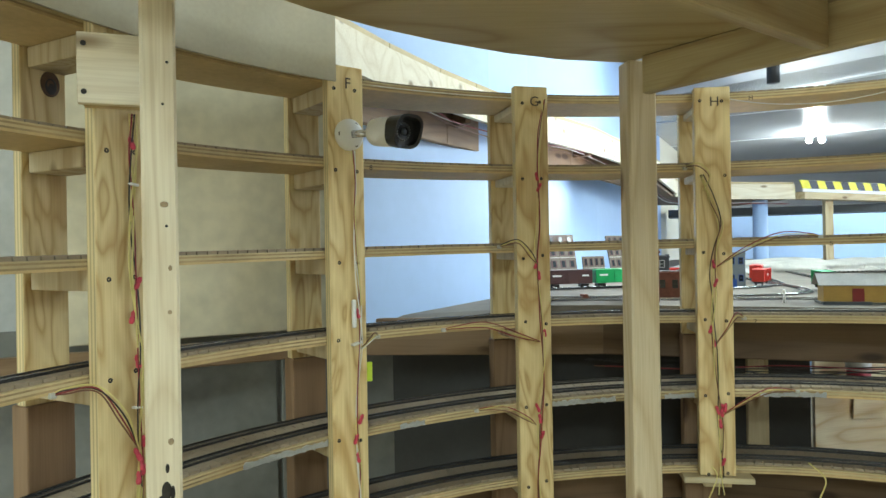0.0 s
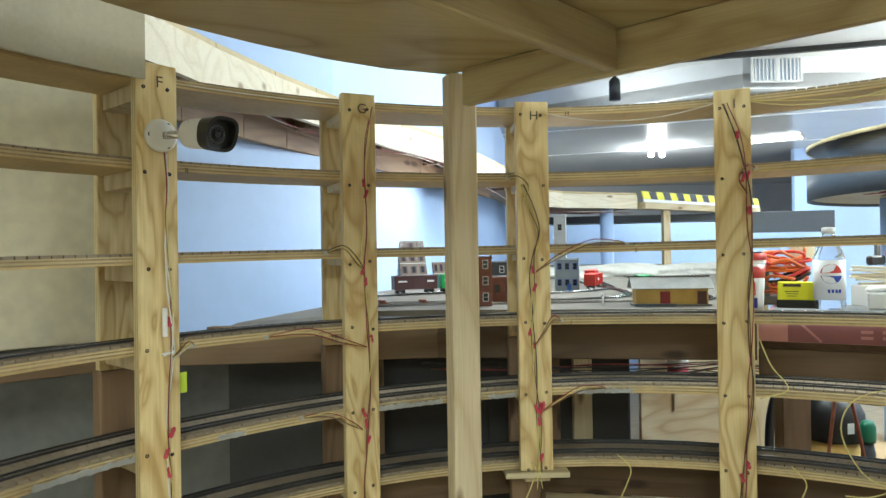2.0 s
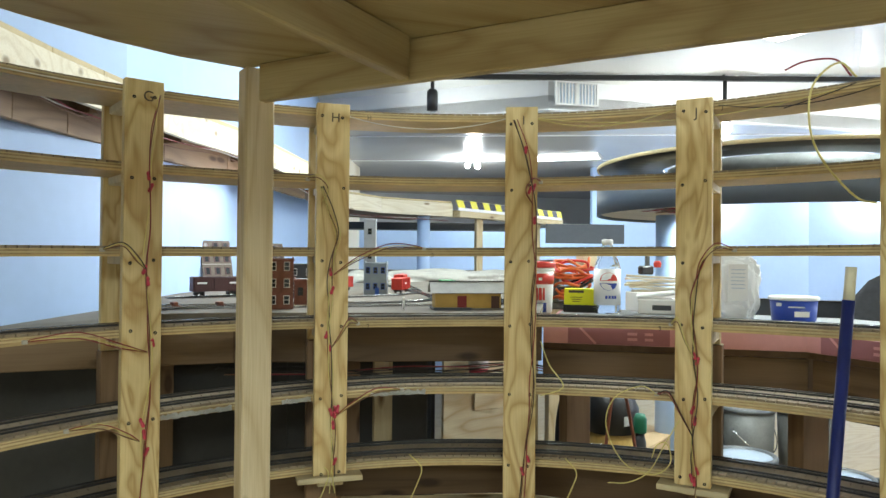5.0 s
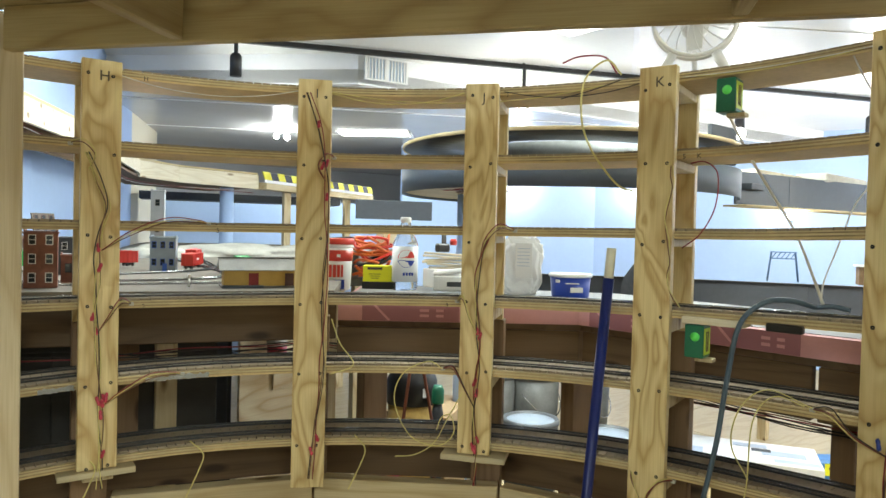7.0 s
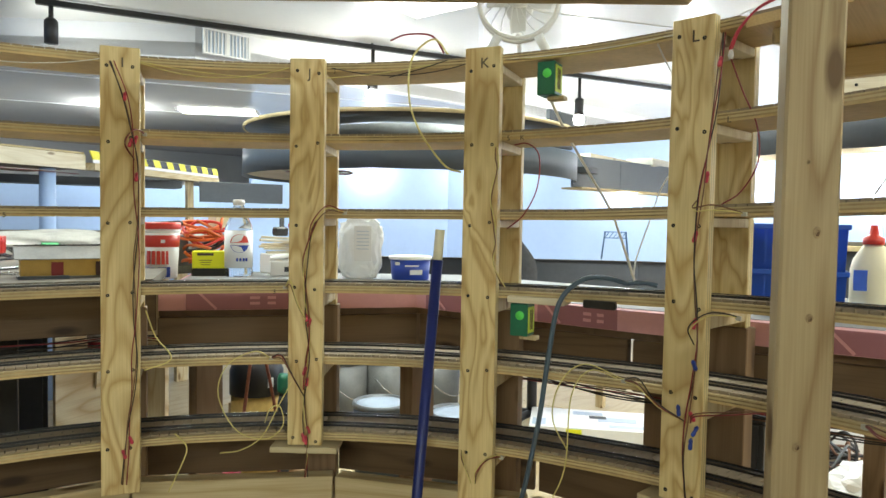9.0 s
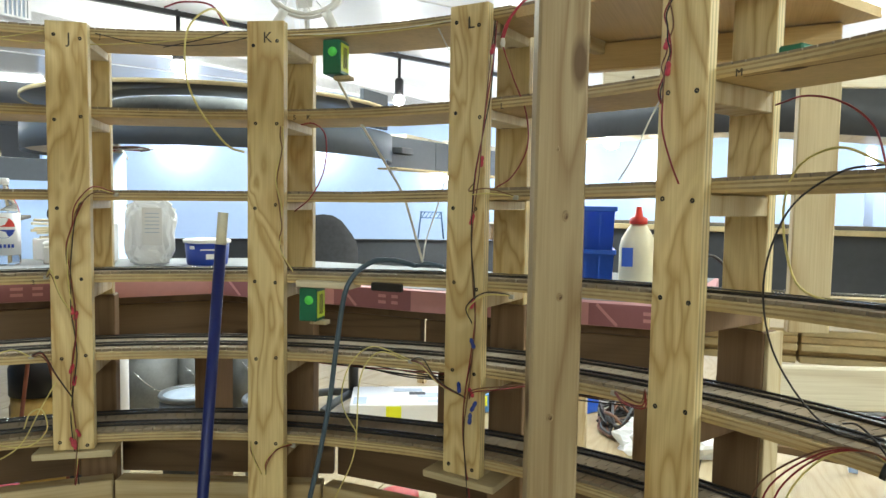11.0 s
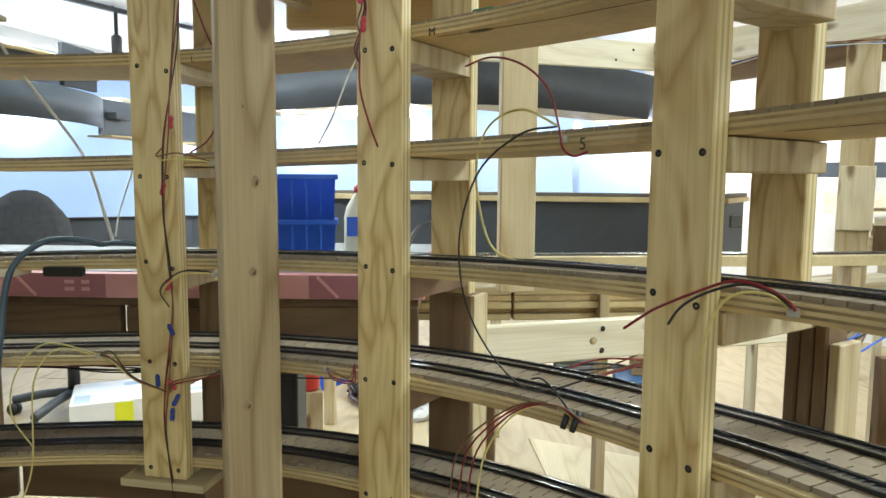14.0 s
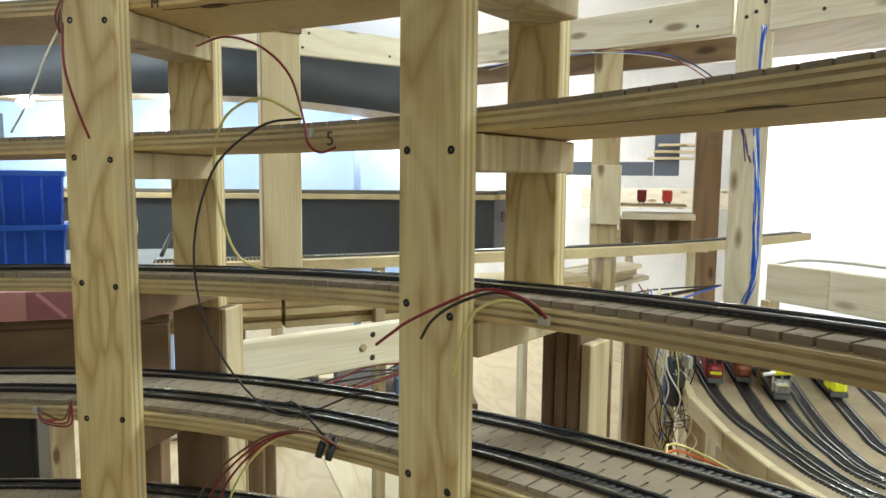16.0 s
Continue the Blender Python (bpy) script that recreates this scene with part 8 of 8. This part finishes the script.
wire("wire", [P_(-43.9, 0.892, 1.25), P_(-41, 0.89, 1.268), P_(-38, 0.895, 1.25), P_(-36.5, 0.91, 1.2), P_(-36.8, 0.93, 1.13), P_(-39, 0.94, 1.112), P_(-41, 0.945, 1.113)], 0.0013, WIRE_YEL, wN)
clip(wN, -44.1, 1.238)
text_part("mark", "5", 0.016, INK, wN, frame_at(0.8974, -45.4, level_z(2, -45.4) - 0.0155) @ pose(0, 0, 0, 90))
# hooked wire ends by post N
wire("wire", [P_(-50.6, 0.860, 1.082), P_(-51.7, 0.860, 1.094), P_(-52.7, 0.860, 1.104), P_(-55.2, 0.862, 1.123), P_(-56.7, 0.868, 1.132), P_(-57.9, 0.876, 1.129), P_(-58.4, 0.886, 1.122), P_(-58.6, 0.893, 1.114)], 0.0012, WIRE_RED, wN)
wire("wire", [P_(-53.4, 0.860, 1.093), P_(-54.0, 0.860, 1.106), P_(-54.9, 0.862, 1.117), P_(-56.1, 0.866, 1.126), P_(-57.1, 0.872, 1.130), P_(-58.0, 0.880, 1.126), P_(-58.4, 0.892, 1.116)], 0.0011, WIRE_BLK, wN)
wire("wire", [P_(-55.2, 0.862, 1.071), P_(-55.5, 0.862, 1.087), P_(-55.7, 0.864, 1.102), P_(-56.2, 0.868, 1.117), P_(-56.9, 0.874, 1.124), P_(-57.7, 0.884, 1.123), P_(-58.3, 0.892, 1.115)], 0.0011, WIRE_YEL, wN)
clip(wN, -58.4, 1.112)
for k in range(4):
    wire("wire", [P_(-45.6 - 0.3 * k, 0.895, 0.975), P_(-44.6 - 0.2 * k, 0.876, 0.992), P_(-42.4, 0.862, 0.975 + 0.003 * k), P_(-40.4 + 0.7 * k, 0.856, 0.93), P_(-39.4 + 0.8 * k, 0.86, 0.87)], 0.0010, (WIRE_YEL, WIRE_RED, WIRE_RED, WIRE_BRN)[k], wN)
wire("wire", [P_(-45.6, 0.895, 0.975), P_(-45.0, 0.88, 1.0), P_(-43.2, 0.89, 1.008), P_(-41.6, 0.905, 1.0)], 0.0011, WIRE_BLK, wN)
for d in (-45.2, -45.9):
    part("sleeve", lathe(bmesh.new(), [(0.0028, -0.012), (0.0034, -0.004), (0.0030, 0.008)], 8), BLACK, wN, "black shrink sleeve").matrix_world = Matrix.Translation(P_(d, 0.889, 0.979)) @ pose(0, 0, 0, 0, 30, d)
# yellow loops around J and K
lo = thing("yellow_wire_loops", "loose yellow wires looping between the posts", "wiring", "post wiring")
wire("wire", [P_(40.9, 0.893, 0.938), P_(42.6, 0.872, 0.955), P_(45.8, 0.866, 0.93), P_(46.8, 0.866, 0.875), P_(44.6, 0.864, 0.81), P_(41, 0.862, 0.795), P_(39.0, 0.862, 0.82), P_(39.4, 0.862, 0.855), P_(40.6, 0.862, 0.85), P_(41.2, 0.862, 0.825)], 0.0011, WIRE_YEL, lo)
wire("wire", [P_(38.0, 0.862, 0.90), P_(39.6, 0.86, 0.855), P_(41.5, 0.86, 0.80), P_(44, 0.86, 0.775), P_(46.5, 0.86, 0.77)], 0.0011, WIRE_YEL, lo)
wire("wire", [P_(20.0, 0.90, 1.50), P_(21.5, 0.885, 1.525), P_(23.8, 0.872, 1.49), P_(24.0, 0.866, 1.42), P_(22.6, 0.864, 1.36), P_(19.6, 0.868, 1.30), P_(17.6, 0.872, 1.287)], 0.0018, WIRE_YEL, lo)
wire("wire", [P_(20.5, 0.90, 1.503), P_(22.0, 0.90, 1.535), P_(25, 0.90, 1.54), P_(27, 0.90, 1.53)], 0.0016, WIRE_RED, lo)
wire("wire", [P_(20.0, 0.897, 1.49), P_(23, 0.89, 1.475), P_(27, 0.893, 1.462)], 0.0009, WIRE_BLK, lo)
wire("wire", [P_(11.8, 0.895, 1.335), P_(10.2, 0.892, 1.336), P_(8.8, 0.89, 1.315), P_(8.9, 0.888, 1.26), P_(10.4, 0.888, 1.215), P_(12.4, 0.892, 1.19)], 0.0012, WIRE_RED, lo)
wire("wire", [P_(-1.2, 0.893, 0.955), P_(2.5, 0.87, 0.975), P_(5.0, 0.862, 0.94), P_(5.8, 0.862, 0.88), P_(4.0, 0.864, 0.83)], 0.0011, WIRE_YEL, lo)
wire("wire", [P_(-0.5, 0.893, 0.955), P_(2.0, 0.875, 0.965), P_(3.8, 0.866, 0.92), P_(4.3, 0.864, 0.80), P_(6.5, 0.864, 0.72), P_(9, 0.868, 0.64)], 0.0011, WIRE_YEL, lo)
wire("wire", [P_(55.2, 0.893, 1.03), P_(54.0, 0.875, 0.985), P_(52.2, 0.868, 0.945), P_(55.2, 0.868, 0.925)], 0.0013, WIRE_YEL, lo)
for d in (52, 72, 84):
    wire("wire", [P_(d, 0.893, 0.80), P_(d - 1.5, 0.872, 0.78), P_(d - 1.0, 0.868, 0.75), P_(d + 0.5, 0.868, 0.70)], 0.0013, WIRE_YEL, lo)
# thin wires hanging along the top deck
tw = thing("top_deck_wires", "thin twisted wires hanging along the top deck", "wiring", "post wiring")
for a, b, sag, c in ((81, 59.5, 0.022, "w"), (56.5, 39, 0.022, "y"), (56.5, 22, 0.02, "y"), (34, 17, 0.016, "b"), (13, -6, 0.002, "w"), (12, -5, 0.006, "y"), (124, 106, 0.0, "w")):
    pts = []
    for j in range(7):
        f = j / 6
        d = a + (b - a) * f
        pts.append(P_(d, 0.894, level_z(0, d) - 0.012 - sag * 4 * f * (1 - f)))
    wire("wire", pts, 0.0009, COLS[c], tw, "", 4, 5)
# grey cable over the deck by post K
gc = thing("grey_cable", "thick blue-grey cable draped over the deck", "cable")
wire("cable", [P_(0.2, 0.95, level_z(3, 1) + 0.012), P_(1.8, 0.92, 1.112), P_(3.6, 0.89, 1.108), P_(5.6, 0.872, 1.07), P_(6.6, 0.868, 0.98), P_(7.4, 0.866, 0.88), P_(8.6, 0.864, 0.78), P_(10.6, 0.862, 0.62), P_(12, 0.862, 0.3), P_(13, 0.86, 0.02)], 0.0042, CABLEG, gc, "", 6, 8)
wire("cable", [P_(0.2, 0.95, level_z(3, 1) + 0.012), P_(-1.2, 0.96, level_z(3, -1) + 0.014), P_(-2.4, 0.97, level_z(3, -2) + 0.009)], 0.004, CABLEG, gc)
hz = thing("cord_pair", "thin pale cords hanging behind the helix", "cord")
wire("cord", [P_(8.6, 0.93, 1.415), P_(7.6, 0.97, 1.36), P_(6.0, 1.04, 1.28), P_(4.2, 1.05, 1.22), P_(1.4, 1.0, 1.14), P_(0.2, 0.98, 1.105)], 0.0026, WIRE_WHT, hz)
wire("cord", [P_(-3.4, 0.90, 1.485), P_(-3.6, 1.05, 1.36), P_(-0.8, 1.05, 1.27), P_(0.5, 1.05, 1.2), P_(1.4, 1.04, 1.14), P_(1.2, 1.02, 1.108)], 0.0013, WIRE_WHT, hz)
# shiny tape under deck edges
tp = thing("plastic_tape", "shiny plastic film stuck under the deck edges", "plastic film")
for k, a, b in ((4, 139, 129.5), (4, 121, 118), (4, 102, 94), (4, 88, 84.5), (4, 77, 70)):
    rnd = random.Random(int(a))
    bm = bmesh.new()
    rows = []
    n = int((a - b) / 0.28)
    for i in range(n + 1):
        d = a + (b - a) * i / n
        end = min(i, n - i) / 3.0
        z1 = level_z(k, d) - 0.0085 + rnd.uniform(-0.0025, 0.002)
        z0 = level_z(k, d) - 0.0172 + rnd.uniform(-0.0012, 0.001)
        rows.append([bm.verts.new(polar(0.8966 - rnd.uniform(0, 0.0022) * min(1, end), d + rnd.uniform(-0.1, 0.1), z0 + (z1 - z0) * f)) for f in (0.0, 0.27, 0.52, 0.78, 1.0)])
    for p, q in zip(rows, rows[1:]):
        for u in range(4):
            bm.faces.new((p[u], q[u], q[u + 1]))
            bm.faces.new((p[u], q[u + 1], p[u + 1]))
    part("film", bm, FILM, tp)
for nm, d, k in (("8", 124.0, 1), ("H", 77.5, 0), ("J", 33.6, 0), ("K", 11.0, 1), ("5", 12.6, 1), ("L", -10.9, 1), ("M", -33.2, 1), ("3", 40.6, 3), ("2", 77.4, 3), ("5", 69.2, 2)):
    mk = text_part("deck_mark", nm, 0.012, INK, tw, frame_at(0.8974, d, level_z(k, d) - 0.0155) @ pose(0, 0, 0, 90))

# dark knots and holes in the timber
def knot_part(owner, m, rx, ry, material=None, label="dark brown knot"):
    bm = bmesh.new()
    lathe(bm, [(1.0, 0.0), (0.93, 0.0005), (0.55, 0.0004), (0.2, 0.0008)], 20, Matrix.Diagonal((rx, ry, 1, 1)))
    part("knot", bm, material or KNOT, owner, label).matrix_world = m


rearD = bpy.data.objects["helix_upright"]
knot_part(rearD, frame_at(R_REAR - 0.0003, 150.8, 1.426) @ pose(0, 0, 0, 90), 0.013, 0.017)
knot_part(rearD, frame_at(R_REAR - 0.0005, 150.75, 1.423) @ pose(0, 0, 0, 90), 0.008, 0.011, BLACK, "black heart of the knot")
d0 = bpy.data.objects["helix_deck.001"]
for dg, r in ((-36.5, 0.915), (-62, 0.93)):
    knot_part(d0, frame_at(r, dg, level_z(1, dg) - T_HOMA - T_PLY - 0.0002) @ pose(0, 0, 0, 180), 0.016, 0.006)
d0 = bpy.data.objects["helix_deck.002"]
knot_part(d0, frame_at(0.915, -66, level_z(2, -66) - T_HOMA - T_PLY - 0.0002) @ pose(0, 0, 0, 180), 0.018, 0.006)

post = bpy.data.objects["deck_post.002"]
for x, z, rx, rz in ((0.004, 1.253, 0.0042, 0.0032), (0.008, 1.138, 0.0022, 0.0024), (0.009, 1.185, 0.002, 0.003), (0.007, 1.0, 0.003, 0.0036)):
    knot_part(post, post.matrix_world @ Matrix.Translation((x, -0.0151, z)) @ pose(0, 0, 0, 90), rx, rz, KNOT_PALE, "soft brown knot")
for x, z, rx, rz in ((0.002, 0.948, 0.005, 0.010), (-0.002, 0.938, 0.006, 0.006), (0.008, 0.945, 0.0025, 0.008), (0.003, 0.972, 0.002, 0.005), (0.001, 0.928, 0.003, 0.008), (0.009, 0.934, 0.003, 0.005)):
    knot_part(post, post.matrix_world @ Matrix.Translation((x, -0.0152, z)) @ pose(0, 0, 0, 90), rx, rz, SCORCH, "black scorch mark")
post = bpy.data.objects["deck_post.001"]
for x, z, rx, rz in ((0.0068, 1.1962, 0.0042, 0.0065), (0.0027, 1.1043, 0.0042, 0.0054), (-0.0052, 0.9648, 0.0044, 0.005), (-0.0041, 1.271, 0.0018, 0.003)):
    knot_part(post, post.matrix_world @ Matrix.Translation((x, -0.0151, z)) @ pose(0, 0, 0, 90), rx, rz, KNOT_PALE, "soft brown knot")
    knot_part(post, post.matrix_world @ Matrix.Translation((x + rx * 0.1, -0.0153, z - rz * 0.1)) @ pose(0, 0, 0, 90), rx * 0.5, rz * 0.55, KNOT, "darker heart of the knot")
for k, a, b, r0, r1 in ((1, -33, -76, 0.910, 0.975), (2, -57, -98, 0.908, 0.965), (1, -84, -101, 0.93, 0.95)):
    rnd = random.Random(k * 7 + int(a))
    pts = []
    for j in range(15):
        d = a + (b - a) * j / 14
        pts.append(P_(d, r0 + (r1 - r0) * (j / 14) + rnd.uniform(-0.0015, 0.0015), level_z(k, d) - T_HOMA - T_PLY))
    part("crack", tube(bmesh.new(), curve_pts(pts, 3), 0.0006, 4), KNOT, bpy.data.objects["helix_deck.%03d" % k], "dark crack in the plywood")
# knots with growth rings on the cross board
cb_ = bpy.data.objects["cross_board.001"]
MB_ = cb_.children[0].matrix_local.copy()
for fx, fz, rx, rz in ((-0.143, -0.001, 0.0065, 0.0055), (0.19, 0.008, 0.006, 0.005)):
    knot_part(cb_, MB_ @ Matrix.Translation((fx, -0.0092, fz)) @ pose(0, 0, 0, 90), rx, rz, KNOT_PALE, "soft brown knot")
    knot_part(cb_, MB_ @ Matrix.Translation((fx, -0.0098, fz)) @ pose(0, 0, 0, 90), rx * 0.62, rz * 0.62, EDGE, "lighter heart of the knot")
